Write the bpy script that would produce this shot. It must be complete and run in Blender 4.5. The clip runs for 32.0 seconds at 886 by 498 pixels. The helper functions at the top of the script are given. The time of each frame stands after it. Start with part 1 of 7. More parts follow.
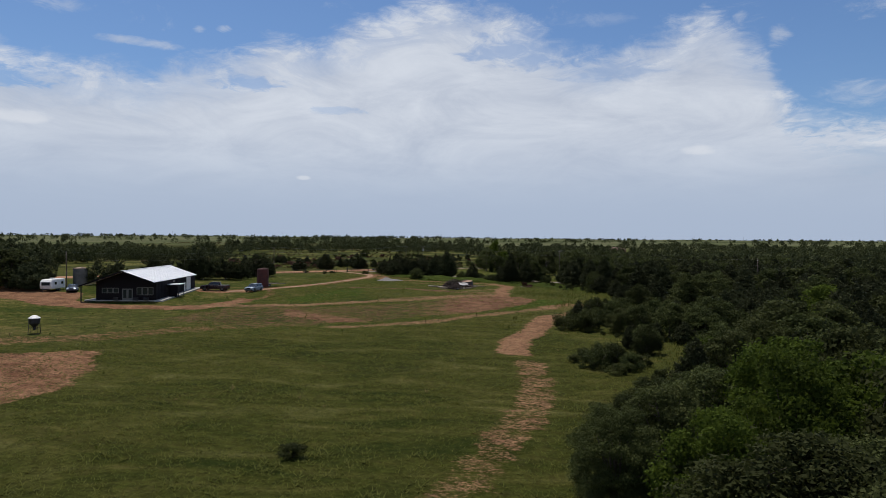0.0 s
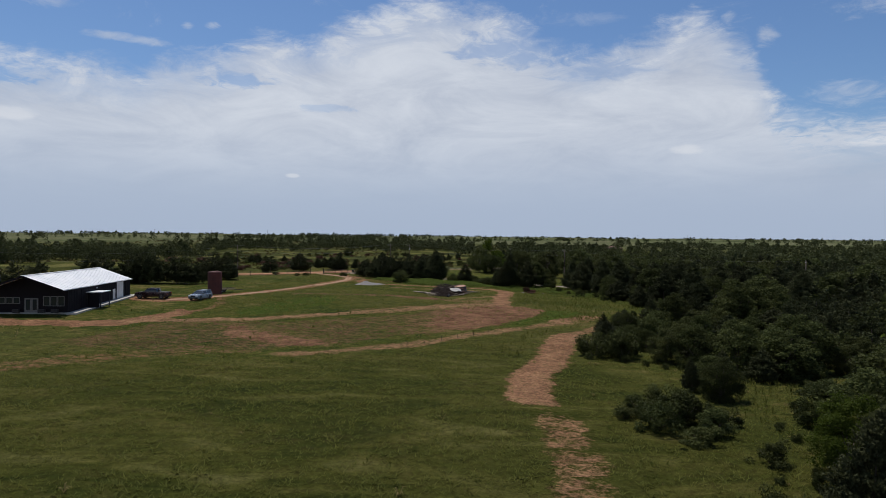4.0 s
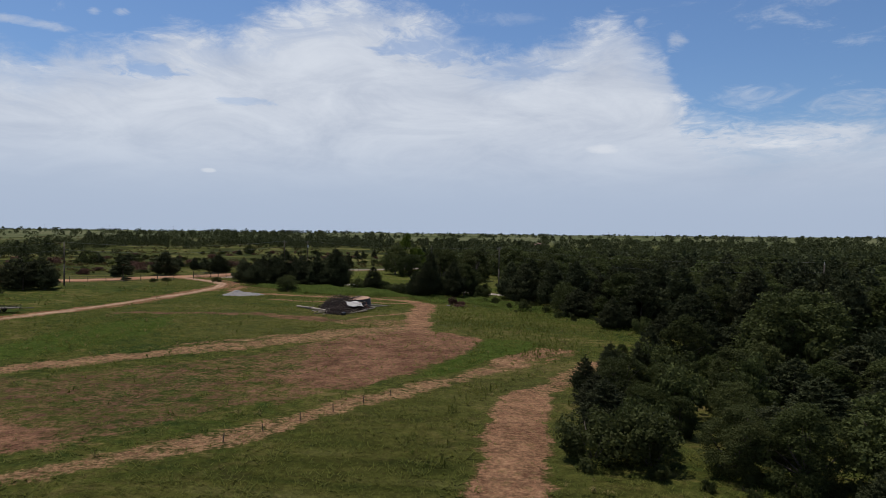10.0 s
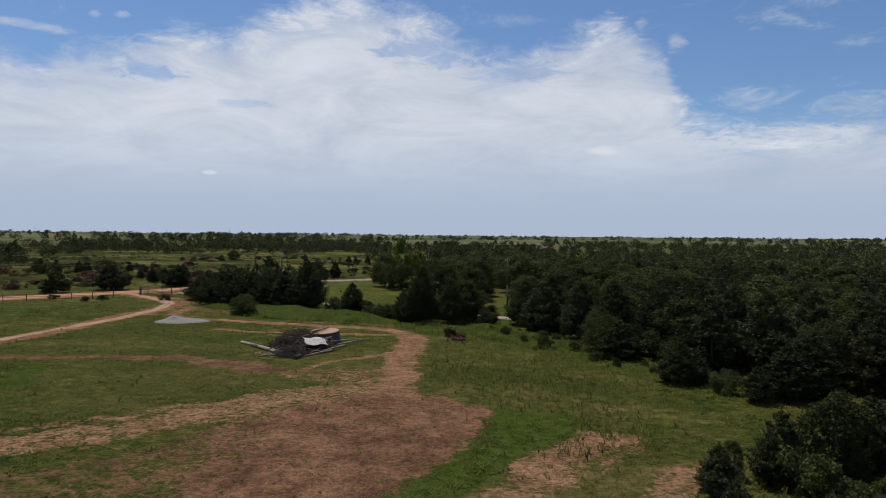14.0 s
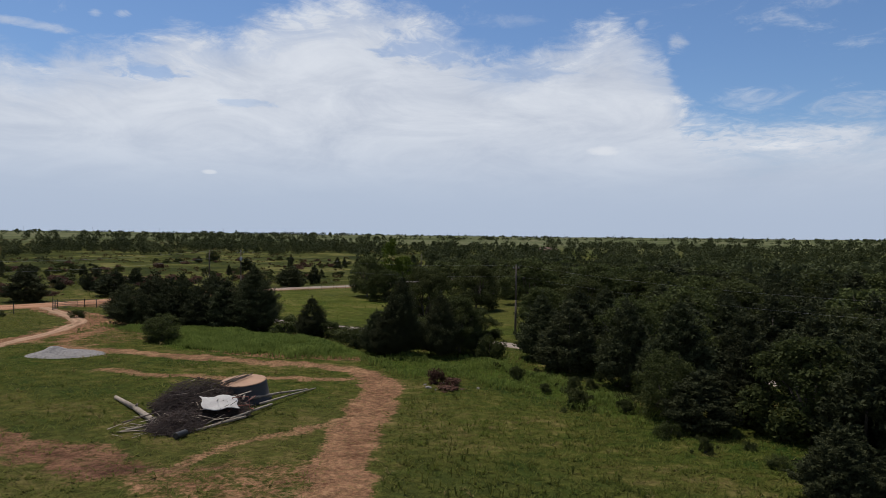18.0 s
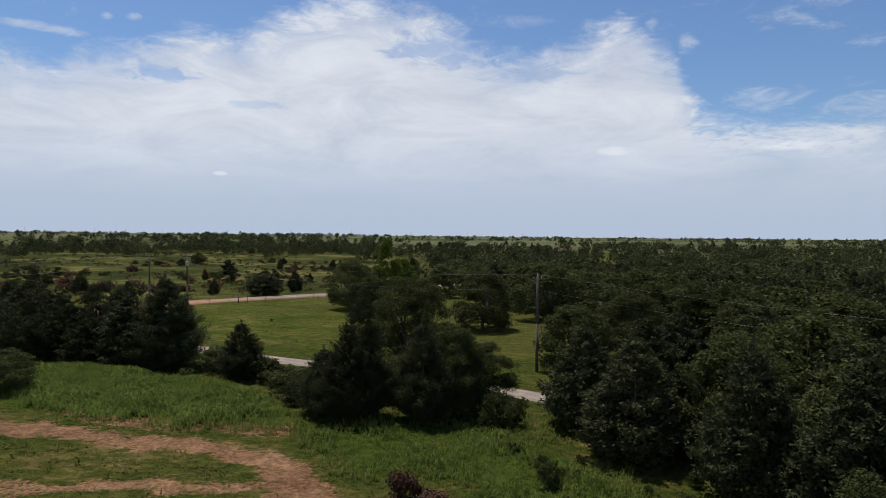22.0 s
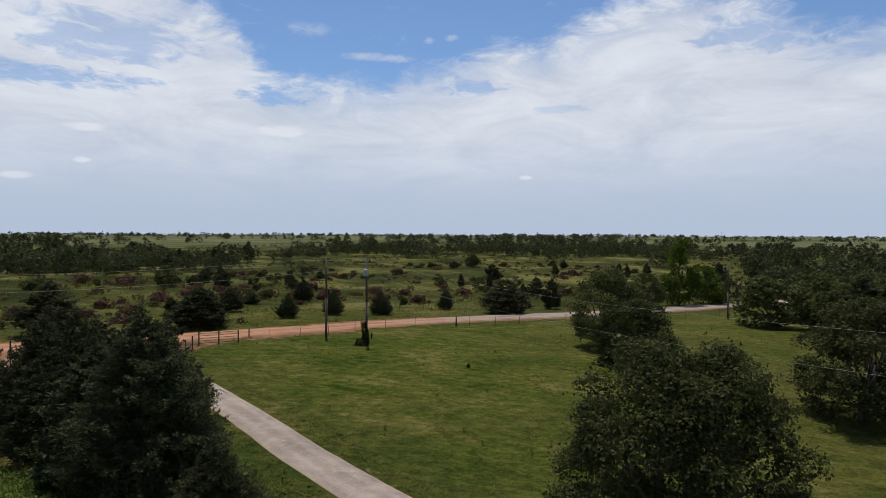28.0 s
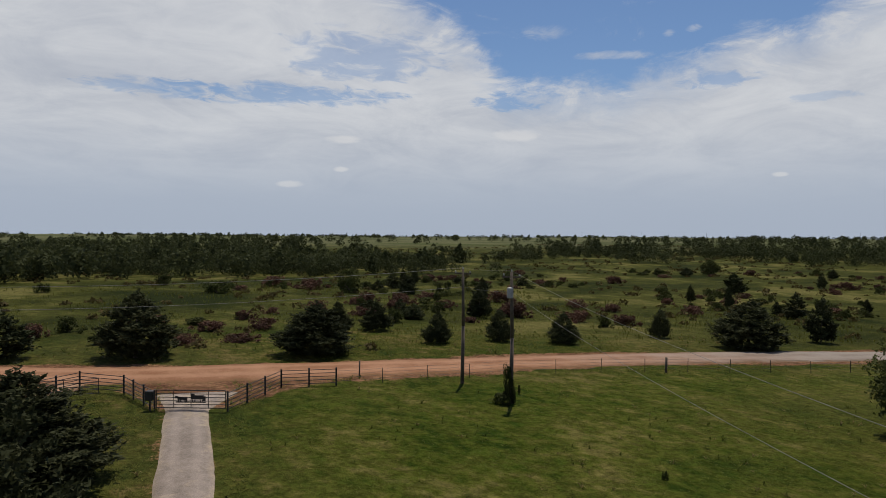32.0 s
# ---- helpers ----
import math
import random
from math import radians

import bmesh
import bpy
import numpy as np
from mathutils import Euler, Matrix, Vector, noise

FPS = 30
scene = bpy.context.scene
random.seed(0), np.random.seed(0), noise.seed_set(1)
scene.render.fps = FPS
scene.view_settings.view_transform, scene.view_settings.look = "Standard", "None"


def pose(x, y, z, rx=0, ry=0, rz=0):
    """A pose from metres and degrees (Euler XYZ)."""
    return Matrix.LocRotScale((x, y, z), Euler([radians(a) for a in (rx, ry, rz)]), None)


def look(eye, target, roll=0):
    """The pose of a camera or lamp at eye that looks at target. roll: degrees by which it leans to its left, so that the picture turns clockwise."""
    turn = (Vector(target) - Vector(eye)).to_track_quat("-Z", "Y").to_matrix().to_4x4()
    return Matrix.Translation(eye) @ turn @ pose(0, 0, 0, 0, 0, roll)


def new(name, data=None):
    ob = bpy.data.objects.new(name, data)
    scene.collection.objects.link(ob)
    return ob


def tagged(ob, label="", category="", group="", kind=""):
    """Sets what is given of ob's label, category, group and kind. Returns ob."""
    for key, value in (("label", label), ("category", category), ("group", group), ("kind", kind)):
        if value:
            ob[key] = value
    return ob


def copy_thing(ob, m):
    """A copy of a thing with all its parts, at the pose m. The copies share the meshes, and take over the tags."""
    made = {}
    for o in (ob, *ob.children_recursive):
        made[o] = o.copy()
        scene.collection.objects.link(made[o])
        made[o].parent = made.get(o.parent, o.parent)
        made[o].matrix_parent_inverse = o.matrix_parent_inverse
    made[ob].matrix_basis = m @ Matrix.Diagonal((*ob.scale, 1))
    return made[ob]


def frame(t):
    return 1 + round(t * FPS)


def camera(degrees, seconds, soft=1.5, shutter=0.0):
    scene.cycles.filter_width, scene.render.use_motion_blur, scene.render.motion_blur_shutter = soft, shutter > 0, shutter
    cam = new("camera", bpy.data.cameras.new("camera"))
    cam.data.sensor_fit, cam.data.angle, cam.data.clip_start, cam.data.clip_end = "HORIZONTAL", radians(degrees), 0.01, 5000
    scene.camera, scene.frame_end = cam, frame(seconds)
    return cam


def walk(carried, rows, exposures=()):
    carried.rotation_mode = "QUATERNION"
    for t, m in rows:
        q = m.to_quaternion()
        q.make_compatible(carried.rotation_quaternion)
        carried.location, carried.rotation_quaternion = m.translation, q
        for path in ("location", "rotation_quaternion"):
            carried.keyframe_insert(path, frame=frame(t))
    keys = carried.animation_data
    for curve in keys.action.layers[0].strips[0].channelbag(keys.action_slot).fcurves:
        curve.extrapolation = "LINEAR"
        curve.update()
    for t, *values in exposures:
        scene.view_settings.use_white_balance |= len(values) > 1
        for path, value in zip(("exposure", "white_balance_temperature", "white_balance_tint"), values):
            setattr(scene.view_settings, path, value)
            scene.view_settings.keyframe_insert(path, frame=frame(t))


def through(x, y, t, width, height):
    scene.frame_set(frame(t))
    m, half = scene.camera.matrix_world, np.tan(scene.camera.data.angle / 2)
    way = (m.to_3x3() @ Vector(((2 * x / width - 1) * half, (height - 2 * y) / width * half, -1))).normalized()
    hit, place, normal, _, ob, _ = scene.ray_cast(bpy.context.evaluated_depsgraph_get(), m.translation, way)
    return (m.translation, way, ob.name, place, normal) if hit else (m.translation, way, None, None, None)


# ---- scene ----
cam = camera(66.0, 32.0, soft=0.75)
PATH = [
    (0, (3.145, 0.690, 11.927), (3.009, 2.685, 11.896), 0.39),
    (0.5, (2.805, 3.958, 11.870), (2.672, 5.953, 11.841), 0.39),
    (1, (2.700, 7.184, 11.827), (2.566, 9.179, 11.799), 0.39),
    (1.5, (2.507, 10.428, 11.810), (2.375, 12.423, 11.781), 0.39),
    (2, (2.459, 13.914, 11.807), (2.325, 15.909, 11.776), 0.39),
    (2.5, (2.224, 17.021, 11.806), (2.091, 19.017, 11.775), 0.40),
    (4.5, (1.664, 29.124, 11.700), (1.596, 31.122, 11.662), 0.66),
    (5, (1.828, 32.759, 11.690), (1.950, 34.755, 11.651), 0.66),
    (5.5, (1.781, 35.949, 11.666), (1.904, 37.944, 11.626), 0.67),
    (6, (1.921, 39.157, 11.632), (2.042, 41.153, 11.590), 0.69),
    (6.5, (2.052, 42.579, 11.594), (2.173, 44.575, 11.550), 0.73),
    (7, (2.145, 45.712, 11.549), (2.267, 47.708, 11.503), 0.77),
    (7.5, (2.280, 48.944, 11.490), (2.403, 50.940, 11.443), 0.79),
    (8, (2.488, 52.057, 11.418), (2.610, 54.053, 11.370), 0.76),
    (8.5, (2.814, 55.247, 11.345), (2.935, 57.243, 11.299), 0.71),
    (9, (3.132, 58.430, 11.289), (3.251, 60.426, 11.244), 0.65),
    (9.5, (3.422, 61.356, 11.257), (3.542, 63.352, 11.212), 0.59),
    (10, (3.715, 64.357, 11.234), (3.837, 66.353, 11.191), 0.54),
    (10.5, (4.076, 67.405, 11.201), (4.199, 69.401, 11.160), 0.49),
    (11, (4.443, 70.817, 11.167), (4.566, 72.813, 11.128), 0.45),
    (11.5, (4.817, 74.128, 11.170), (4.937, 76.124, 11.133), 0.42),
    (12, (5.053, 77.393, 11.265), (5.175, 79.389, 11.229), 0.41),
    (12.5, (5.408, 80.809, 11.475), (5.530, 82.804, 11.439), 0.42),
    (13, (5.624, 83.887, 11.777), (5.748, 85.883, 11.740), 0.44),
    (13.5, (5.840, 87.187, 12.094), (5.962, 89.183, 12.057), 0.45),
    (14, (6.095, 90.217, 12.301), (6.215, 92.213, 12.263), 0.45),
    (14.5, (6.295, 93.520, 12.381), (6.417, 95.516, 12.343), 0.46),
    (16.5, (7.729, 106.300, 12.424), (7.851, 108.295, 12.386), 0.54),
    (17, (8.152, 109.516, 12.405), (8.274, 111.512, 12.366), 0.56),
    (17.5, (8.493, 113.096, 12.380), (8.616, 115.092, 12.342), 0.57),
    (18, (9.055, 116.425, 12.347), (9.175, 118.421, 12.309), 0.58),
    (18.5, (9.540, 119.684, 12.310), (9.658, 121.680, 12.272), 0.59),
    (19, (9.933, 122.826, 12.286), (10.053, 124.822, 12.248), 0.59),
    (19.5, (10.304, 126.066, 12.272), (10.423, 128.062, 12.234), 0.60),
    (20, (10.679, 129.379, 12.250), (10.799, 131.375, 12.212), 0.59),
    (20.5, (10.975, 132.569, 12.214), (11.096, 134.565, 12.176), 0.58),
    (21, (11.425, 135.624, 12.161), (11.544, 137.620, 12.124), 0.55),
    (21.5, (11.938, 139.149, 12.095), (12.057, 141.145, 12.059), 0.51),
    (22, (12.341, 142.430, 12.039), (12.433, 144.427, 12.003), 0.49),
    (22.5, (12.752, 145.537, 12.013), (12.822, 147.535, 11.976), 0.52),
    (23, (13.036, 148.750, 12.002), (13.106, 150.749, 11.964), 0.58),
    (23.5, (13.502, 152.664, 11.978), (13.513, 154.664, 11.939), 0.65),
    (24, (13.789, 156.178, 11.945), (13.687, 158.175, 11.905), 0.69),
    (24.5, (13.973, 159.082, 11.930), (13.765, 161.070, 11.890), 0.70),
    (26.5, (14.026, 172.375, 11.689), (13.609, 174.330, 11.651), 0.45),
    (27, (14.053, 175.470, 11.621), (13.417, 177.365, 11.584), 0.34),
    (27.5, (14.023, 178.757, 11.559), (13.297, 180.620, 11.522), 0.25),
    (28, (13.497, 182.278, 11.537), (12.736, 184.127, 11.500), 0.20),
    (28.5, (13.287, 185.258, 11.547), (12.508, 187.100, 11.511), 0.17),
    (29, (12.982, 188.244, 11.572), (12.049, 190.013, 11.535), 0.14),
    (29.5, (12.224, 191.584, 11.590), (11.136, 193.261, 11.553), 0.11),
    (30, (11.400, 194.692, 11.596), (10.239, 196.320, 11.559), 0.12),
    (30.5, (10.490, 197.943, 11.599), (9.300, 199.550, 11.563), 0.16),
    (31, (9.368, 200.879, 11.585), (8.175, 202.484, 11.549), 0.23),
    (31.5, (8.027, 203.910, 11.519), (6.786, 205.477, 11.484), 0.31),
    (32, (6.435, 207.081, 11.464), (5.104, 208.574, 11.430), 0.35),
]
walk(cam, [(t, look(eye, target, roll)) for t, eye, target, roll in PATH],
     exposures=[(0, 0.25, 6450, 10), (6, 0.19, 6450, 10), (9, 0.25, 6450, 10), (13, 0.29, 6500, 10), (18, 0.33, 6560, 10), (21, 0.41, 6600, 10), (28, 0.41, 6600, 10), (30, 0.27, 6600, 10), (32, 0.11, 6900, 10)])

# ---- light: high sun ahead of the flight, thin cloud over half the sky ----
SUN_DIR = Vector((-1.8, 2.8, 8.6)).normalized()
sun = new("sun", bpy.data.lights.new("sun", "SUN"))
sun.data.energy, sun.data.angle, sun.data.color = 3.6, radians(0.6), (1.0, 0.92, 0.80)
sun.matrix_basis = look((0, 0, 60), Vector((0, 0, 60)) - SUN_DIR)


def node(nt, kind, ins=(), attribute_name=""):
    n = nt.nodes.new(kind)
    if attribute_name:
        n.attribute_name = attribute_name
    for k, v in (ins.items() if isinstance(ins, dict) else enumerate(ins)):
        if v is None:
            continue
        if isinstance(v, bpy.types.NodeSocket):
            nt.links.new(v, n.inputs[k])
        else:
            n.inputs[k].default_value = v
    return n


def calc(nt, op, a, b=None, c=None):
    n = nt.nodes.new("ShaderNodeMath")
    n.operation = op
    for i, v in enumerate((a, b, c)):
        if isinstance(v, bpy.types.NodeSocket):
            nt.links.new(v, n.inputs[i])
        elif v is not None:
            n.inputs[i].default_value = v
    return n.outputs[0]


def remap(nt, v, a, b, c=0.0, d=1.0, smooth=True):
    n = nt.nodes.new("ShaderNodeMapRange")
    n.interpolation_type = "SMOOTHSTEP" if smooth else "LINEAR"
    nt.links.new(v, n.inputs[0])
    for i, x in enumerate((a, b, c, d)):
        n.inputs[i + 1].default_value = x
    return n.outputs[0]


def noise_of(nt, vec, scale, detail=4.0, rough=0.55, distort=0.0):
    n = node(nt, "ShaderNodeTexNoise", {"Scale": scale, "Detail": detail, "Roughness": rough, "Distortion": distort})
    nt.links.new(vec, n.inputs["Vector"])
    return n.outputs["Fac"]


def mixed(nt, fac, a, b, blend="MIX"):
    n = nt.nodes.new("ShaderNodeMix")
    n.data_type, n.blend_type = "RGBA", blend
    for i, v in ((0, fac), (6, a), (7, b)):
        if isinstance(v, bpy.types.NodeSocket):
            nt.links.new(v, n.inputs[i])
        elif i == 0:
            n.inputs[i].default_value = v
        else:
            n.inputs[i].default_value = (*v, 1)
    return n.outputs[2]


def ramp(nt, v, stops):
    n = nt.nodes.new("ShaderNodeValToRGB")
    el = n.color_ramp.elements
    while len(el) < len(stops):
        el.new(0.5)
    for e, (p, c) in zip(el, stops):
        e.position, e.color = p, (*c, 1) if len(c) == 3 else c
    nt.links.new(v, n.inputs[0])
    return n.outputs[0]


# cloud deck: its upper edge by compass bearing (degrees right of +y, degrees of height)
CLOUD_EDGE = [(-80, 26), (-66, 24), (-50, 23), (-44, 19), (-39.5, 16.4), (-37.6, 13.6), (-35.7, 12.4), (-32.4, 12.5), (-29.5, 12.6), (-27.2, 12.2), (-25.4, 13.4),
              (-21.3, 14.0), (-18.1, 15.6), (-14.3, 15.3), (-12.1, 16.8), (-8, 18.0), (-4, 18.9), (1.1, 18.9), (4, 16.6), (6.3, 15.2), (8.7, 14.7), (11, 15.2),
              (14.2, 16.1), (17, 16.9), (18.6, 16.0), (21.3, 13.8), (22.6, 11.2), (24.2, 9.2), (27, 8.3), (36, 8.4), (52, 13), (80, 26)]


def build_sky():
    w = bpy.data.worlds.new("sky")
    scene.world = w
    w.use_nodes = True
    nt = w.node_tree
    nt.nodes.clear()
    sky = node(nt, "ShaderNodeTexSky")
    sky.sky_type, sky.sun_disc = "NISHITA", False
    sky.sun_elevation = math.asin(SUN_DIR.z)
    sky.sun_rotation = math.atan2(SUN_DIR.x, SUN_DIR.y)
    sky.air_density, sky.dust_density, sky.ozone_density, sky.altitude = 1.0, 0.7, 1.6, 300
    co = node(nt, "ShaderNodeTexCoord").outputs["Generated"]
    sep = node(nt, "ShaderNodeSeparateXYZ", [co])
    x, y, z = sep.outputs
    bearing = calc(nt, "MULTIPLY", calc(nt, "ARCTAN2", x, y), 180 / math.pi)
    height = calc(nt, "MULTIPLY", calc(nt, "ARCSINE", z), 180 / math.pi)
    # streaked coordinates: plane at cloud height seen in perspective
    zz = calc(nt, "ADD", calc(nt, "MAXIMUM", z, 0.0), 0.10)
    px, py = calc(nt, "DIVIDE", x, zz), calc(nt, "DIVIDE", y, zz)
    plane = node(nt, "ShaderNodeCombineXYZ", [px, calc(nt, "MULTIPLY", py, 0.8), 0.0]).outputs[0]
    angle = node(nt, "ShaderNodeCombineXYZ", [calc(nt, "MULTIPLY", bearing, 0.05), calc(nt, "MULTIPLY", height, 0.13), 0.0]).outputs[0]
    big = noise_of(nt, plane, 0.9, 6, 0.6, 0.5)
    fine = noise_of(nt, angle, 2.2, 10, 0.66, 0.9)
    wisp = noise_of(nt, plane, 3.0, 9, 0.7, 1.4)
    # upper edge of the deck
    edge_in = remap(nt, bearing, -80, 80, 0, 1, False)
    edge = ramp(nt, edge_in, [((a + 80) / 160, (e / 30,) * 3) for a, e in CLOUD_EDGE])
    edge = calc(nt, "MULTIPLY", node(nt, "ShaderNodeRGBToBW", [edge]).outputs[0], 30.0)
    over = calc(nt, "SUBTRACT", edge, height)
    over = calc(nt, "ADD", over, calc(nt, "MULTIPLY", calc(nt, "SUBTRACT", fine, 0.5), 3.4))
    over = calc(nt, "ADD", over, calc(nt, "MULTIPLY", calc(nt, "SUBTRACT", wisp, 0.5), 2.6))
    frayed = noise_of(nt, angle, 7.0, 8, 0.62, 1.6)
    over = calc(nt, "ADD", over, calc(nt, "MULTIPLY", calc(nt, "SUBTRACT", frayed, 0.5), 2.4))
    deck = remap(nt, over, -1.0, 1.3)
    # thin places and blue rents in the deck
    thin = remap(nt, calc(nt, "ADD", calc(nt, "MULTIPLY", fine, 0.6), calc(nt, "MULTIPLY", big, 0.5)), 0.40, 0.60)
    near_edge = remap(nt, over, -0.5, 4.0, 0.62, 1.0)
    ripple = noise_of(nt, plane, 9.0, 4, 0.6, 0.8)
    thin = calc(nt, "MULTIPLY", thin, remap(nt, ripple, 0.30, 0.52, 0.55, 1.0))
    deck = calc(nt, "MULTIPLY", deck, calc(nt, "MAXIMUM", near_edge, thin))
    for ra, re, rw, rh, amount in ((-55, 11.4, 9, 0.8, 0.7), (-48, 14.6, 6, 2.0, 0.5), (-36.5, 11.2, 2.8, 0.7, 0.75), (-19.8, 12.2, 2.6, 0.6, 0.6), (3.5, 15.4, 5.5, 1.5, 0.55), (9.5, 13.4, 4.5, 0.8, 0.35), (-64, 11.3, 5, 0.7, 0.5), (-13, 10.4, 2.4, 0.3, 0.3), (24.5, 9.0, 2.2, 1.2, 0.5)):
        da = calc(nt, "DIVIDE", calc(nt, "SUBTRACT", bearing, ra), rw)
        de = calc(nt, "DIVIDE", calc(nt, "SUBTRACT", height, re), rh)
        dd = calc(nt, "ADD", calc(nt, "MULTIPLY", da, da), calc(nt, "MULTIPLY", de, de))
        dd = calc(nt, "ADD", dd, calc(nt, "MULTIPLY", calc(nt, "SUBTRACT", ripple, 0.5), 5.0))
        deck = calc(nt, "MULTIPLY", deck, remap(nt, dd, 0.0, 1.5, 1.0 - amount, 1.0))
    # loose scraps above
    scraps = calc(nt, "MULTIPLY", remap(nt, calc(nt, "MULTIPLY", fine, wisp), 0.28, 0.46), 0.40)
    cover = calc(nt, "MAXIMUM", deck, scraps)
    for sa, se, sw, sh, thick in ((27.9, 10.5, 2.6, 0.9, 0.45), (34.5, 9.6, 3.2, 1.0, 0.55), (33.0, 17.6, 3.4, 0.9, 0.5), (39.0, 18.0, 5.0, 1.2, 0.5), (22.1, 15.0, 0.8, 0.7, 0.75), (19.4, 16.6, 0.5, 0.6, 0.5),
                                  (-21.8, 16.1, 0.5, 0.25, 0.7), (-26.5, 14.5, 1.6, 0.3, 0.6), (-23.6, 16.0, 0.5, 0.25, 0.6), (-28.9, 14.6, 1.7, 0.28, 0.6), (-33.6, 16.5, 2.0, 0.5, 0.5), (8.0, 17.4, 3.0, 0.5, 0.25)):
        da = calc(nt, "DIVIDE", calc(nt, "SUBTRACT", bearing, sa), sw)
        de = calc(nt, "DIVIDE", calc(nt, "SUBTRACT", height, se), sh)
        dd = calc(nt, "ADD", calc(nt, "MULTIPLY", da, da), calc(nt, "MULTIPLY", de, de))
        dd = calc(nt, "ADD", dd, calc(nt, "MULTIPLY", calc(nt, "SUBTRACT", frayed, 0.5), 5.0))
        dd = calc(nt, "ADD", dd, calc(nt, "MULTIPLY", calc(nt, "SUBTRACT", wisp, 0.5), 4.0))
        cover = calc(nt, "MAXIMUM", cover, remap(nt, dd, 1.6, -1.4, 0.0, thick))
    cover = calc(nt, "MULTIPLY", cover, 0.94)
    # colours: bright upper deck, blue-grey lower deck and horizon
    low = remap(nt, height, 1.0, 10.5)
    shade = remap(nt, calc(nt, "ADD", calc(nt, "MULTIPLY", big, 0.5), calc(nt, "MULTIPLY", fine, 0.5)), 0.3, 0.68)
    top_col = mixed(nt, shade, (0.50, 0.55, 0.65), (0.735, 0.775, 0.84))
    col = mixed(nt, low, (0.448, 0.525, 0.665), top_col)
    # small puffs hanging under the deck
    for pa, pe, pw, ph in ((16.6, 7.0, 1.4, 0.42), (-35.7, 8.5, 2.0, 0.55), (-50.1, 8.0, 1.5, 0.35), (-54.4, 4.3, 1.2, 0.28), (-50.3, 5.6, 0.7, 0.25), (-15.5, 4.9, 0.6, 0.2), (-76, 3.6, 0.9, 0.35), (29.5, 7.0, 2.6, 0.4)):
        da = calc(nt, "DIVIDE", calc(nt, "SUBTRACT", bearing, pa), pw)
        de = calc(nt, "DIVIDE", calc(nt, "SUBTRACT", height, pe), ph)
        dd = calc(nt, "ADD", calc(nt, "MULTIPLY", da, da), calc(nt, "MULTIPLY", de, de))
        dd = calc(nt, "ADD", dd, calc(nt, "MULTIPLY", calc(nt, "SUBTRACT", noise_of(nt, angle, 9.0, 5, 0.6), 0.5), 2.0))
        col = mixed(nt, remap(nt, dd, 1.2, 0.0, 0.0, 0.6), col, (0.80, 0.82, 0.86))
    blue = node(nt, "ShaderNodeBackground", [mixed(nt, 1.0, sky.outputs[0], (0.79, 0.97, 1.19), "MULTIPLY"), 0.067])
    white = node(nt, "ShaderNodeBackground", [col, 0.785])
    haze = node(nt, "ShaderNodeBackground", [(0.435, 0.522, 0.675, 1), 0.76])
    mix = node(nt, "ShaderNodeMixShader", [cover, blue.outputs[0], white.outputs[0]])
    mix2 = node(nt, "ShaderNodeMixShader", [remap(nt, height, 6.0, 0.0, 0, 0.75), mix.outputs[0], haze.outputs[0]])
    node(nt, "ShaderNodeOutputWorld", [mix2.outputs[0]])


build_sky()


# ---- materials ----
def material(name):
    m = bpy.data.materials.new(name)
    m.use_nodes = True
    nt = m.node_tree
    nt.nodes.clear()
    bsdf = node(nt, "ShaderNodeBsdfPrincipled")
    out = node(nt, "ShaderNodeOutputMaterial", [bsdf.outputs[0]])
    pos = node(nt, "ShaderNodeNewGeometry").outputs["Position"]
    return m, nt, bsdf, out, pos


def bumped(nt, bsdf, fac, strength=0.3, dist=0.03):
    b = node(nt, "ShaderNodeBump", {"Strength": strength, "Distance": dist, "Height": fac})
    nt.links.new(b.outputs[0], bsdf.inputs["Normal"])


def worn(name, a, b, scale=1.5, rough=0.7, metal=0.0, bump=0.15, grain=25.0, dist=0.01, spec=0.4):
    """A surface of two close colours at two scales, with fine relief."""
    m, nt, bsdf, out, pos = material(name)
    ob = node(nt, "ShaderNodeTexCoord").outputs["Object"]
    f = calc(nt, "ADD", calc(nt, "MULTIPLY", noise_of(nt, ob, scale, 5, 0.6), 0.7), calc(nt, "MULTIPLY", noise_of(nt, ob, grain, 3), 0.3))
    nt.links.new(mixed(nt, remap(nt, f, 0.32, 0.68), a, b), bsdf.inputs["Base Color"])
    nt.links.new(remap(nt, f, 0.3, 0.7, max(0.05, rough - 0.12), min(1, rough + 0.12)), bsdf.inputs["Roughness"])
    bsdf.inputs["Metallic"].default_value = metal
    bsdf.inputs["Specular IOR Level"].default_value = spec
    bumped(nt, bsdf, f, bump, dist)
    return m


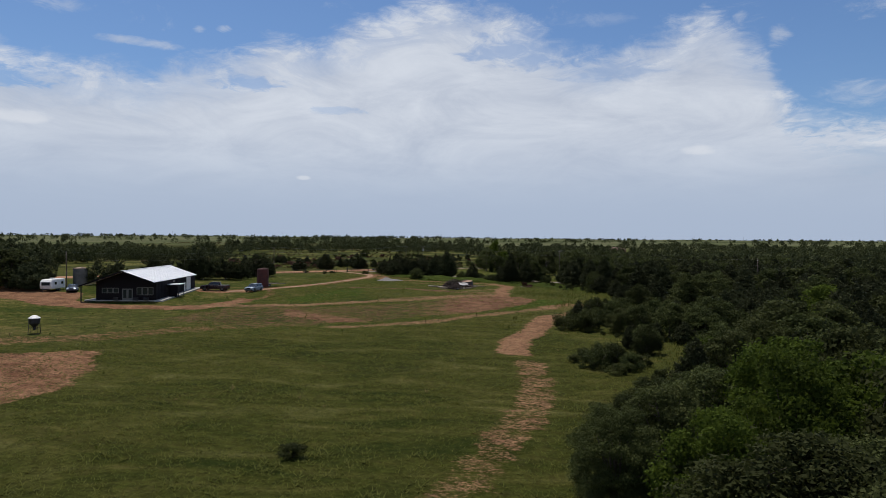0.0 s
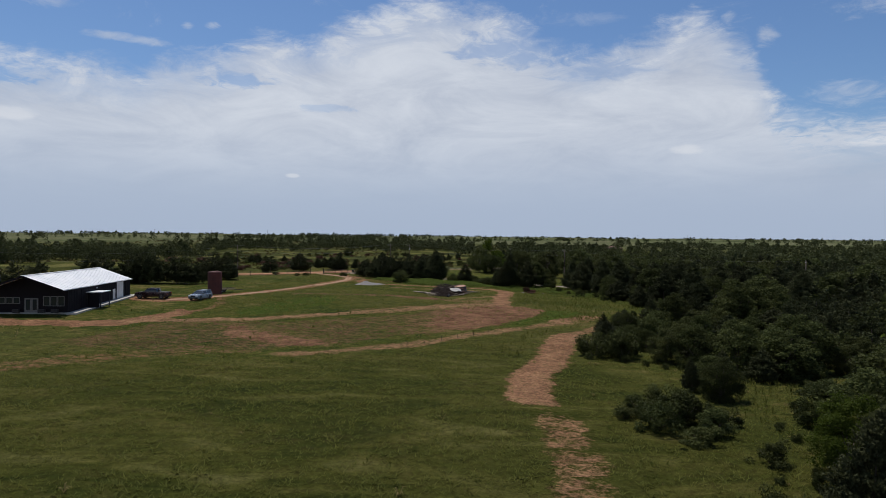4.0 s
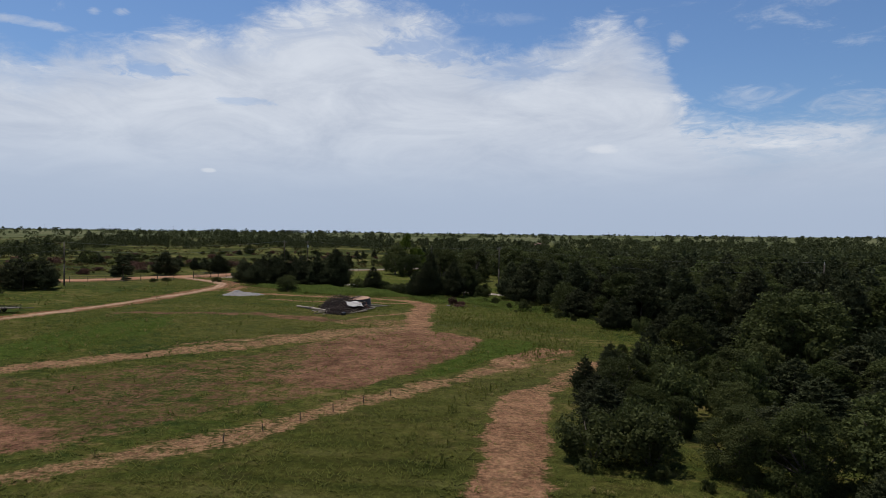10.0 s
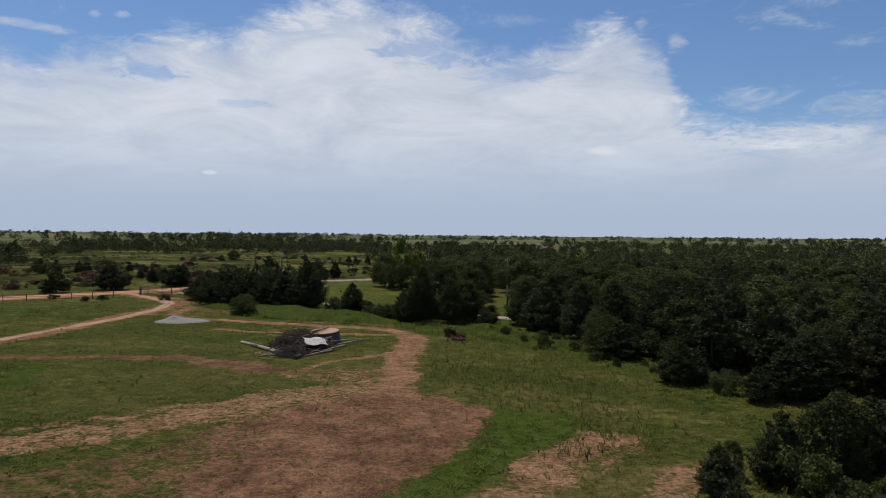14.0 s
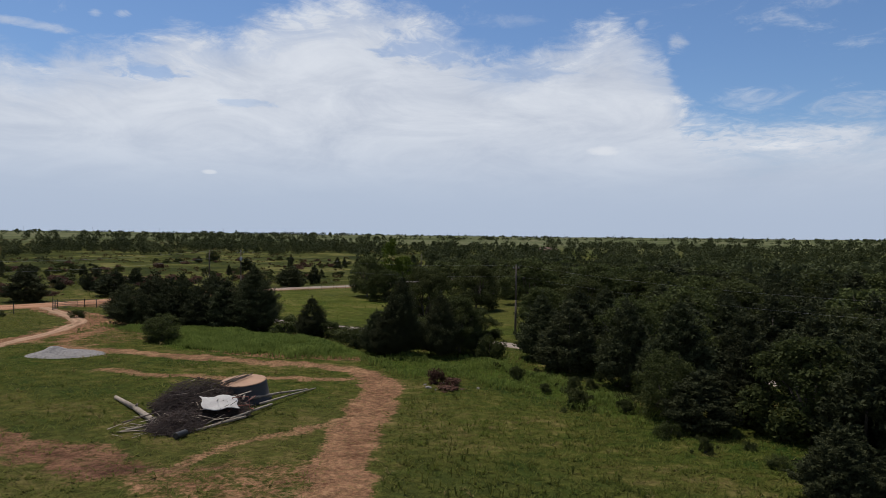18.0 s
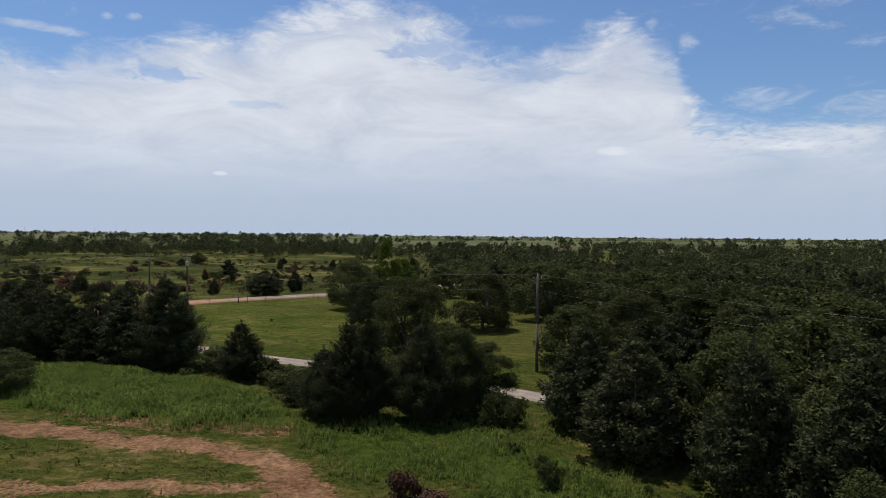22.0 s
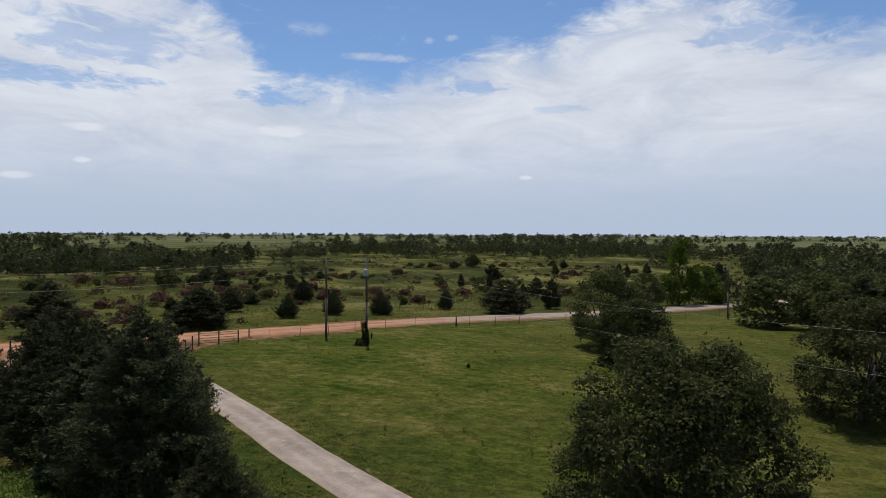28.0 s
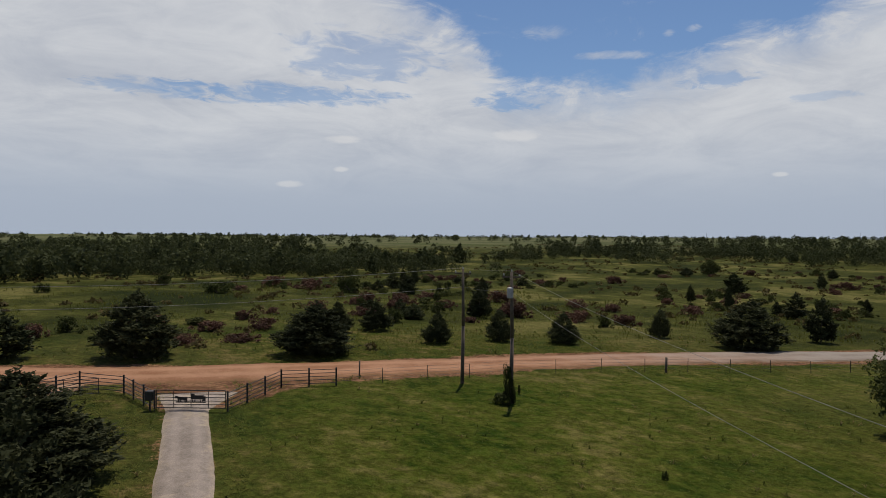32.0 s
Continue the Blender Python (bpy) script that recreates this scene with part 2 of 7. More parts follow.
def leafy(name, dark, light, tint, through=0.35, rough=0.75, patches=0.45):
    """Foliage: colour differs from tree to tree and from spray to spray, and light passes through."""
    m, nt, bsdf, out, pos = material(name)
    geo = node(nt, "ShaderNodeNewGeometry")
    obj = node(nt, "ShaderNodeObjectInfo").outputs["Random"]
    isl = geo.outputs["Random Per Island"]
    patch = noise_of(nt, pos, patches, 3)
    f = calc(nt, "ADD", calc(nt, "MULTIPLY", isl, 0.62), calc(nt, "MULTIPLY", remap(nt, patch, 0.3, 0.7), 0.38))
    c = mixed(nt, f, dark, light)
    c = mixed(nt, calc(nt, "MULTIPLY", obj, 0.6), c, tint)
    tone = remap(nt, calc(nt, "FRACT", calc(nt, "MULTIPLY", obj, 7.31)), 0.0, 1.0, 0.66, 1.34, False)
    c = mixed(nt, 1.0, c, node(nt, "ShaderNodeCombineColor", [tone, tone, tone]).outputs[0], "MULTIPLY")
    nt.links.new(c, bsdf.inputs["Base Color"])
    bsdf.inputs["Roughness"].default_value = rough
    bsdf.inputs["Specular IOR Level"].default_value = 0.06
    tr = node(nt, "ShaderNodeBsdfTranslucent", [mixed(nt, 0.4, c, light)])
    mix = node(nt, "ShaderNodeMixShader", [through, bsdf.outputs[0], tr.outputs[0]])
    nt.links.new(mix.outputs[0], out.inputs[0])
    return m


OAK = leafy("oak_leaf", (0.015, 0.022, 0.008), (0.070, 0.086, 0.027), (0.052, 0.056, 0.020), 0.3)
OAK_BRIGHT = leafy("young_leaf", (0.026, 0.042, 0.006), (0.078, 0.112, 0.016), (0.054, 0.074, 0.011), 0.4)
CEDAR = leafy("cedar_leaf", (0.014, 0.020, 0.009), (0.056, 0.066, 0.030), (0.042, 0.044, 0.021), 0.2)
BRUSH = leafy("dead_brush", (0.058, 0.030, 0.021), (0.125, 0.068, 0.050), (0.085, 0.045, 0.033), 0.15)
WEED = leafy("weed_leaf", (0.056, 0.090, 0.018), (0.180, 0.230, 0.056), (0.135, 0.162, 0.040), 0.5)
GRASS = leafy("grass_blade", (0.034, 0.056, 0.009), (0.140, 0.142, 0.036), (0.09, 0.092, 0.024), 0.45)
BARK = worn("bark", (0.045, 0.036, 0.028), (0.095, 0.08, 0.065), 3, 0.9, 0, 0.6, 18, 0.03)


def earth_col(nt, pos):
    f = calc(nt, "ADD", calc(nt, "MULTIPLY", noise_of(nt, pos, 0.35, 6, 0.65), 0.6), calc(nt, "MULTIPLY", noise_of(nt, pos, 5.0, 5, 0.7), 0.4))
    return mixed(nt, remap(nt, f, 0.34, 0.66), (0.102, 0.047, 0.028), (0.275, 0.152, 0.090)), f


def ground_material():
    m, nt, bsdf, out, pos = material("prairie")
    earth_a = node(nt, "ShaderNodeAttribute", attribute_name="earth").outputs["Fac"]
    lush_a = node(nt, "ShaderNodeAttribute", attribute_name="lush").outputs["Fac"]
    mown_a = node(nt, "ShaderNodeAttribute", attribute_name="pasture").outputs["Fac"]
    stretched = node(nt, "ShaderNodeMapping", {"Vector": pos, "Rotation": (0, 0, 0.5), "Scale": (0.85, 1.25, 1)}).outputs[0]
    huge = noise_of(nt, pos, 0.012, 4, 0.6)
    wide = noise_of(nt, stretched, 0.09, 6, 0.62, 0.6)
    mid = noise_of(nt, stretched, 0.8, 6, 0.7)
    tuft = noise_of(nt, pos, 3.2, 5, 0.75)
    fine = noise_of(nt, pos, 14.0, 3, 0.7)
    g = calc(nt, "ADD", calc(nt, "MULTIPLY", wide, 0.48), calc(nt, "MULTIPLY", mid, 0.52))
    grass = ramp(nt, g, [(0.40, (0.020, 0.038, 0.007)), (0.47, (0.040, 0.053, 0.010)), (0.535, (0.068, 0.071, 0.016)), (0.60, (0.128, 0.104, 0.039))])
    mown = ramp(nt, g, [(0.40, (0.022, 0.041, 0.005)), (0.455, (0.043, 0.061, 0.008)), (0.53, (0.070, 0.079, 0.014)), (0.60, (0.120, 0.110, 0.034))])
    weedy = remap(nt, noise_of(nt, pos, 0.33, 6, 0.7), 0.54, 0.66, 0, 0.6)
    grass = mixed(nt, weedy, grass, (0.030, 0.052, 0.006))
    mown = mixed(nt, calc(nt, "MULTIPLY", weedy, 0.7), mown, (0.040, 0.066, 0.008))
    grass = mixed(nt, mown_a, grass, mown)
    grass = mixed(nt, remap(nt, huge, 0.42, 0.60, 0, 0.45), grass, (0.076, 0.069, 0.024))
    # tall olive sward with paler wind-laid drifts
    sward_a = node(nt, "ShaderNodeAttribute", attribute_name="sward").outputs["Fac"]
    drift = noise_of(nt, node(nt, "ShaderNodeMapping", {"Vector": pos, "Rotation": (0, 0, -0.35), "Scale": (0.5, 1.5, 1)}).outputs[0], 0.16, 6, 0.6, 0.8)
    tall = ramp(nt, drift, [(0.36, (0.023, 0.030, 0.006)), (0.47, (0.040, 0.044, 0.009)), (0.55, (0.058, 0.058, 0.014)), (0.66, (0.100, 0.096, 0.032))])
    grass = mixed(nt, calc(nt, "MULTIPLY", sward_a, 0.8), grass, tall)
    # rough pasture: pale dry openings between dark rank growth
    wild_a = node(nt, "ShaderNodeAttribute", attribute_name="wild").outputs["Fac"]
    rank = calc(nt, "ADD", calc(nt, "MULTIPLY", noise_of(nt, pos, 0.035, 5, 0.6, 0.5), 0.7), calc(nt, "MULTIPLY", noise_of(nt, pos, 0.22, 5, 0.65), 0.3))
    wild = ramp(nt, rank, [(0.38, (0.016, 0.023, 0.006)), (0.46, (0.031, 0.037, 0.009)), (0.53, (0.057, 0.062, 0.015)), (0.60, (0.120, 0.112, 0.038))])
    grass = mixed(nt, wild_a, grass, wild)
    # fields far off, each of its own tone, with distance haze painted into the colours
    remote_a = node(nt, "ShaderNodeAttribute", attribute_name="remote").outputs["Fac"]
    field = noise_of(nt, node(nt, "ShaderNodeMapping", {"Vector": pos, "Rotation": (0, 0, 0.2), "Scale": (0.5, 1.3, 1)}).outputs[0], 0.0045, 3, 0.5)
    fields = ramp(nt, field, [(0.40, (0.046, 0.056, 0.020)), (0.48, (0.078, 0.088, 0.040)), (0.56, (0.110, 0.114, 0.062)), (0.64, (0.062, 0.078, 0.030))])
    grass = mixed(nt, remote_a, grass, fields)
    lush_c = ramp(nt, mid, [(0.36, (0.027, 0.048, 0.005)), (0.64, (0.056, 0.078, 0.015))])
    lf = remap(nt, calc(nt, "ADD", lush_a, calc(nt, "MULTIPLY", calc(nt, "SUBTRACT", mid, 0.5), 0.9)), 0.35, 0.65)
    grass = mixed(nt, lf, grass, lush_c)
    lump = noise_of(nt, pos, 1.1, 4, 0.7)
    shade = calc(nt, "ADD", calc(nt, "MULTIPLY", tuft, 0.45), calc(nt, "MULTIPLY", fine, 0.25))
    shade = calc(nt, "ADD", shade, calc(nt, "MULTIPLY", lump, 0.3))
    speck = remap(nt, shade, 0.40, 0.60, 0.55, 1.24)
    speck = node(nt, "ShaderNodeCombineColor", [speck, speck, speck]).outputs[0]
    grass = mixed(nt, 1.0, grass, speck, "MULTIPLY")
    dirt, df = earth_col(nt, pos)
    plough_a = node(nt, "ShaderNodeAttribute", attribute_name="plough").outputs["Fac"]
    worked = mixed(nt, remap(nt, df, 0.34, 0.66), (0.062, 0.031, 0.022), (0.150, 0.078, 0.051))
    dirt = mixed(nt, plough_a, dirt, worked)
    # straw and sprouts over bare soil
    dirt = mixed(nt, remap(nt, noise_of(nt, pos, 1.7, 5, 0.75), 0.50, 0.68, 0, 0.55), dirt, (0.070, 0.066, 0.016))
    dirt = mixed(nt, calc(nt, "MULTIPLY", remap(nt, fine, 0.54, 0.68, 0, 0.35), calc(nt, "SUBTRACT", 1.0, calc(nt, "MULTIPLY", plough_a, 0.7))), dirt, (0.29, 0.195, 0.115))
    # cut straw lying along the mown tracks
    straw_a = node(nt, "ShaderNodeAttribute", attribute_name="straw").outputs["Fac"]
    lay = noise_of(nt, stretched, 4.0, 5, 0.75)
    dirt = mixed(nt, calc(nt, "MULTIPLY", straw_a, remap(nt, lay, 0.42, 0.60, 0.0, 0.85)), dirt, (0.262, 0.176, 0.096))
    dirt = mixed(nt, 1.0, dirt, speck, "MULTIPLY")
    e = calc(nt, "ADD", earth_a, calc(nt, "MULTIPLY", calc(nt, "SUBTRACT", mid, 0.5), 1.0))
    e = calc(nt, "ADD", e, calc(nt, "MULTIPLY", calc(nt, "SUBTRACT", tuft, 0.5), 0.9))
    e = remap(nt, e, 0.36, 0.66)
    nt.links.new(mixed(nt, e, grass, dirt), bsdf.inputs["Base Color"])
    bsdf.inputs["Roughness"].default_value = 0.95
    bsdf.inputs["Specular IOR Level"].default_value = 0.02
    bumped(nt, bsdf, calc(nt, "ADD", shade, calc(nt, "MULTIPLY", mid, 0.8)), 1.0, 0.30)
    return m


# ---- the land ----
def terr(x, y):
    zy = np.interp(y, [-150, 60, 110, 145, 260, 300, 345, 420], [-2, -1.9, -1, 0, 0, -1.2, -1.8, -1.8])
    r = np.hypot(x, np.asarray(y) - 150)
    return zy - 0.0131 * np.clip(x, -130, 70) + np.interp(r, [0, 190, 300, 500, 900, 1600, 4500], [0, 0, 0.8, 4.0, 8.0, 11.5, 12.5])


def tz(x, y):
    return float(terr(x, y))


def seg_dist(px, py, line):
    """Distance of points from a polyline."""
    best = np.full(np.shape(px), 1e9)
    for (ax, ay), (bx, by) in zip(line[:-1], line[1:]):
        dx, dy = bx - ax, by - ay
        k = np.clip(((px - ax) * dx + (py - ay) * dy) / (dx * dx + dy * dy + 1e-9), 0, 1)
        best = np.minimum(best, np.hypot(px - ax - k * dx, py - ay - k * dy))
    return best


def inside(px, py, poly):
    """Signed distance, positive inside a polygon."""
    hit = np.zeros(np.shape(px), bool)
    for (ax, ay), (bx, by) in zip(poly, poly[1:] + poly[:1]):
        hit ^= ((ay > py) != (by > py)) & (px < (bx - ax) * (py - ay) / (by - ay + 1e-9) + ax)
    d = seg_dist(px, py, poly + poly[:1])
    return np.where(hit, d, -d)


def soft(d, w):
    return np.clip(d / w * 0.5 + 0.5, 0, 1)


TRACK = [(1.0, 34), (4.2, 47.5), (6.8, 57), (7.8, 65), (7.6, 76), (6.1, 82), (6.3, 88), (7.0, 91.5), (9.2, 97.5), (10.8, 105), (11.9, 111), (13.4, 115), (15.8, 118.7), (18.6, 122.6), (22.4, 127)]
LINK = [(-44.5, 121), (-42.2, 127), (-41.4, 133), (-42.6, 141), (-44.4, 147)]
YARD = [(-60, 143.6), (-53, 142.6), (-47, 146.4), (-44, 144), (-47, 138.6), (-53, 136.8), (-58, 137.6)]
LANE = [(-52, 140), (-47.4, 143), (-43.8, 150), (-40.9, 158), (-37, 172), (-33.2, 188), (-32, 200), (-33.6, 210), (-39, 217.6), (-44, 223), (-47.2, 226.8)]
LANE_B = [(-27.6, 193), (-28.6, 206), (-33, 215), (-38, 221)]
LOOP = [(5.6, 145), (5.9, 150), (5.9, 156.5), (6.6, 163), (7.4, 169), (7.3, 174.6), (4.8, 179.6), (-0.6, 181.8), (-6, 183.4), (-12, 185.4), (-18, 187.2), (-26, 189.6)]
LOOP_B = [(5.4, 175.6), (-0.5, 175.4), (-7, 175.2), (-12, 176.2), (-18, 178.2)]
APRON = [(-112, 132), (-95, 124), (-84, 119), (-71.5, 112), (-64, 110.6), (-54, 111), (-45, 112), (-41.6, 119), (-41.4, 126), (-45.5, 131), (-45.5, 124), (-48, 117), (-56, 115.4), (-66, 116.4), (-72, 121), (-78, 131), (-86, 133), (-100, 140)]
FALLOW = [(-40, 120), (-31, 119.5), (-24, 121), (-17, 126), (-10, 132), (-4, 138.6), (1, 143), (5.2, 145.8), (9.2, 143.3), (12.7, 139.4), (11.5, 134.1), (8.6, 129), (4.8, 122.6), (-1.2, 114.6), (-7.8, 110.6), (-14.2, 103.8), (-22, 100), (-30, 97.8), (-40, 97), (-48, 99)]
FALLOW_B = [(-5, 152), (1, 154), (7.4, 155), (7.6, 147), (3, 146.4), (-3, 148)]
RED_B = [(-34, 158.4), (-22, 159.4), (-15.5, 159.9), (-11.3, 158), (-7.6, 156.9), (-3.7, 154), (-0.6, 152.4), (-4.1, 151.2), (-6.8, 150.8), (-12, 154.6), (-16, 156.4), (-24, 156.8), (-34, 155.8)]
DITCH = [(-8.6, 151.4), (-6.2, 152.6), (-3.4, 153.2), (-0.4, 152.6)]
STREAK_B = [(-20, 133.6), (-13.5, 137.4), (-7, 141.2), (-1, 145.4), (3.4, 147.8)]
RUT_B = [(-16, 128.2), (-10, 132.8), (-4, 138.6), (1.6, 143.6)]
STRIP_A = [(14.4, 126.6), (10, 122.5), (6, 118.4), (2, 114.6), (-4.2, 107.4), (-8.6, 103.9), (-14, 100.2), (-20, 97.4)]
STRIP_B = [(-46, 117), (-38, 119.4), (-30, 121.4), (-24, 126.4), (-18, 131), (-11.6, 135), (-5.4, 139.8), (2.8, 145.6)]
SPUR = [(-2, 153), (-0.4, 156.5), (2.4, 159.4), (5.4, 163)]
DRYLAND = [(-37, 200), (-30, 190.5), (-23, 190), (-18.5, 196), (-21, 204), (-27, 211), (-33, 217), (-41, 218), (-36, 208)]
RANK = [(14, 127), (22, 132), (30, 141), (36, 150), (30, 161), (24, 167), (16, 171), (9.5, 171), (8.6, 156), (9.5, 146), (13, 139), (18.5, 138)]
FLARE = [(-35.2, 227.2), (-32.2, 229.7), (-34.3, 236), (-36, 243), (-46, 231), (-41, 227.8)]
SWARD = [(-110, 20), (30, 20), (24, 60), (22, 90), (9, 100), (9.5, 118), (0, 111), (-9, 101), (-19, 96), (-33, 92), (-46, 79), (-70, 68), (-110, 60)]
STRIP_C = [(-66, 71), (-55, 79), (-47, 83), (-41, 90), (-33, 97), (-24, 101)]
PATCH = [(19.4, 133.4), (16.4, 130.6), (13.2, 126.6)]
PATCH_B = [(17.2, 127.6), (20.1, 131.4), (21.6, 133.4)]
PATCH_C = [(-31, 117), (-24, 111.4), (-17, 107.2), (-14.6, 103.6), (-20, 101.5), (-30, 108)]
PATCH_W = [(-60, 66), (-48, 73), (-40, 76), (-36.5, 68), (-34.5, 57), (-36, 48), (-60, 42)]
BRIGHT = [(4.4, 120.6), (8.8, 129), (11.8, 134), (12.9, 138.8), (18.4, 138.6), (18.9, 135.4), (13.7, 129.8), (10.9, 126.2), (7.4, 122.4)]
BRIGHT_B = [(-37, 128.5), (-35, 138), (-31, 147), (-25.4, 155.7), (-22.5, 148), (-24, 139.5), (-29, 128.6), (-33.6, 124)]
CROP = [(-30, 206), (-24, 205), (-19.6, 204.6), (-14.5, 204.4), (-10, 202.4), (-5, 199.4), (1, 195.4), (5.6, 187), (5.5, 183.6), (-2, 183.9), (-9, 186.5), (-14.5, 189.5), (-20, 197)]
WEEDS = [(6, 185), (12, 187), (20, 187), (22.5, 178), (24.5, 171), (28.5, 165.5), (28, 160), (25.5, 161), (21, 168), (17, 173.5), (12, 176.5), (8.5, 177.5)]
MEADOW = [(-31, 231), (-36, 237.5), (-26, 252), (-6, 280), (10, 306), (20, 326), (24, 290), (24, 262), (34, 244), (46, 222), (44, 205), (33, 200), (20, 200), (1, 211), (-12, 220), (-24, 226)]
DRIVE = [(-41.5, 234.2), (-37.6, 231), (-33.2, 227.8), (-27, 224.6), (-21, 221.3), (-13.5, 216.7), (-7.5, 212.8), (0, 208.5), (6, 205.3), (12, 201.7), (19.5, 196.8), (25, 192), (31, 187), (38, 180), (48.5, 168.6), (60, 152), (74, 136), (95, 118)]
ROAD = [(-150, 118), (-100, 172), (-72, 204), (-50.2, 226.3), (-43.5, 235.0), (-36.2, 245.2), (-26.5, 259.8), (-17.2, 276.5), (-7.2, 291), (6, 313), (16.6, 329.5), (32, 352), (60, 385), (110, 445)]


def grown(lo, hi, step, far, rate=1.13):
    out, s = [hi], step
    while out[-1] < far:
        s *= rate
        out.append(out[-1] + s)
    mid = list(np.arange(lo, hi, step))
    return mid, out


def axis_of(lo, hi, step, far):
    mid, up = grown(lo, hi, step, far)
    return np.array([lo - (u - hi) for u in up[:0:-1]] + mid + up)


def mesh_of(name, verts, faces, mat, smooth=True):
    me = bpy.data.meshes.new(name)
    me.from_pydata(verts if isinstance(verts, list) else verts.tolist(), [], faces if isinstance(faces, list) else faces.tolist())
    me.materials.append(mat)
    if smooth:
        me.polygons.foreach_set("use_smooth", np.ones(len(me.polygons), bool))
    return me


def build_ground():
    xs, ys = axis_of(-95, 62, 0.6, 4600), axis_of(22, 330, 0.7, 4600)
    gx, gy = np.meshgrid(xs, ys)
    px, py = gx.ravel(), gy.ravel()
    z = terr(px, py)
    # gentle unevenness, more of it far off
    z = z + 0.10 * np.sin(px * 0.21 + 1.3) * np.sin(py * 0.17) * np.clip((np.hypot(px, py - 150)) / 200, 0.15, 1)
    far = np.clip((np.hypot(px, py - 200) - 400) / 900, 0, 1)
    z = z + far * (2.2 * np.sin(px * 0.0061 + 0.8) + 2.0 * np.sin(py * 0.0047 + px * 0.002))
    n, m = len(xs), len(ys)
    i = np.arange(n * m).reshape(m, n)
    faces = np.stack([i[:-1, :-1], i[:-1, 1:], i[1:, 1:], i[1:, :-1]], -1).reshape(-1, 4)
    me = mesh_of("ground", np.stack([px, py, z], 1), faces, ground_material())
    earth = np.zeros(len(px))
    # the edges of the worn ground wander
    land = (px, py)
    px = px + 0.22 * np.sin(py * 0.9 + 2 * np.sin(land[0] * 0.31)) + 0.22 * np.sin(py * 2.3 + land[0] * 1.1) + 0.9 * np.sin(py * 0.17 + 1.0)* np.clip((4 - land[0]) / 6, 0, 1)
    py = py + 0.4 * np.sin(land[0] * 0.8 + 2 * np.sin(land[1] * 0.27)) + 0.25 * np.sin(land[0] * 2.1 - land[1] * 0.9)
    for line, w, k in ((TRACK[:2], 1.7, 0.44), (TRACK[1:5], 2.0, 0.50), (TRACK[4:6], 1.3, 0.32), (TRACK[5:12], 2.15, 0.80), (TRACK[11:], 1.5, 0.56), (LANE, 1.9, 1.0), (LINK, 1.1, 0.6), (LANE_B, 1.3, 0.7), (LOOP[:6], 1.75, 0.86), (LOOP[5:], 1.5, 0.74), (LOOP_B, 1.0, 0.70), (STRIP_A, 1.5, 0.58),
                       (STRIP_B[:5], 2.0, 0.64), (STRIP_B[4:], 2.4, 0.57), (STREAK_B, 0.8, 0.62), (SPUR, 0.7, 0.7), (STRIP_C, 3.2, 0.47), (PATCH, 1.5, 0.76), (PATCH_B, 0.8, 0.6), (DRIVE, 1.7, 0.45), (ROAD, 3.9, 0.75)):
        earth = np.maximum(earth, k * soft(w - seg_dist(px, py, line), 0.7))
    for poly, k in ((APRON, 0.9), (YARD, 0.72), (FLARE, 0.95), (DRYLAND, 0.46), (FALLOW, 0.48), (FALLOW_B, 0.50), (RED_B, 0.68), (PATCH_C, 0.66), (PATCH_W, 0.62)):
        earth = np.maximum(earth, k * soft(inside(px, py, poly), 0.9))
    # the eastern half of the fallow is the barest
    bare_east = np.clip((px + 16) / 15, 0, 1) * np.clip((py - 110) / 10, 0, 1)
    earth = np.maximum(earth, 0.82 * bare_east * soft(inside(px, py, FALLOW), 0.7))
    straw = np.zeros(len(px))
    for line, w, k in ((TRACK, 2.4, 0.35), (LOOP[:7], 2.4, 0.35), (LOOP[6:], 2.4, 0.55), (LOOP_B, 1.2, 0.6), (STRIP_A, 1.8, 0.8), (STRIP_B, 2.2, 0.85), (STREAK_B, 1.2, 0.9), (SPUR, 1.0, 0.8), (PATCH, 1.6, 0.6)):
        straw = np.maximum(straw, k * soft(w - seg_dist(px, py, line), 1.0))
    front = soft(inside(px, py, CROP), 1.0) * np.clip((189 - py - 0.12 * px) / 2, 0, 1)
    earth = np.maximum(earth, 0.58 * front)
    lush = np.zeros(len(px))
    # worked soil is darker and more purple than the trodden clay
    plough = 0.95 * soft(inside(px, py, FALLOW), 0.8) * (1 - 0.45 * bare_east) * (1 - 0.6 * soft(inside(px, py, PATCH_C), 1.5))
    plough = np.maximum(plough, 0.7 * soft(inside(px, py, RED_B), 0.8))
    plough = np.maximum(plough, 1.6 * soft(0.55 - seg_dist(px, py, DITCH), 0.6))
    plough = np.maximum(plough, 0.8 * soft(0.2 - seg_dist(px, py, RUT_B), 0.5)) * (1 - 0.9 * np.clip(straw - 0.3, 0, 1))
    for poly, k in ((BRIGHT, 1.0), (BRIGHT_B, 0.8), (CROP, 0.8), (WEEDS, 0.62), (RANK, 0.30)):
        lush = np.maximum(lush, k * soft(inside(px, py, poly), 1.2))
    # taller, darker sward south of the fallow; rough pasture beyond the road
    sward = soft(inside(land[0], land[1], SWARD), 5.0)
    wild = np.clip((land[1] - 0.72 * (land[0] + 40) ** 1.0 * (land[0] < 60) - 262) / 26, 0, 1) * (land[0] < 40)
    wild = np.maximum(wild, np.clip((-land[0] - 62) / 20, 0, 1) * np.clip((land[1] - 205) / 15, 0, 1))
    # mask of the far fields, whose colours carry painted haze
    remote = np.clip((np.hypot(land[0], land[1] - 200) - 420) / 250, 0, 1)
    px, py = land
    pasture = np.maximum(soft(inside(px, py, MEADOW), 4.0), 0.12 * (py > 225))
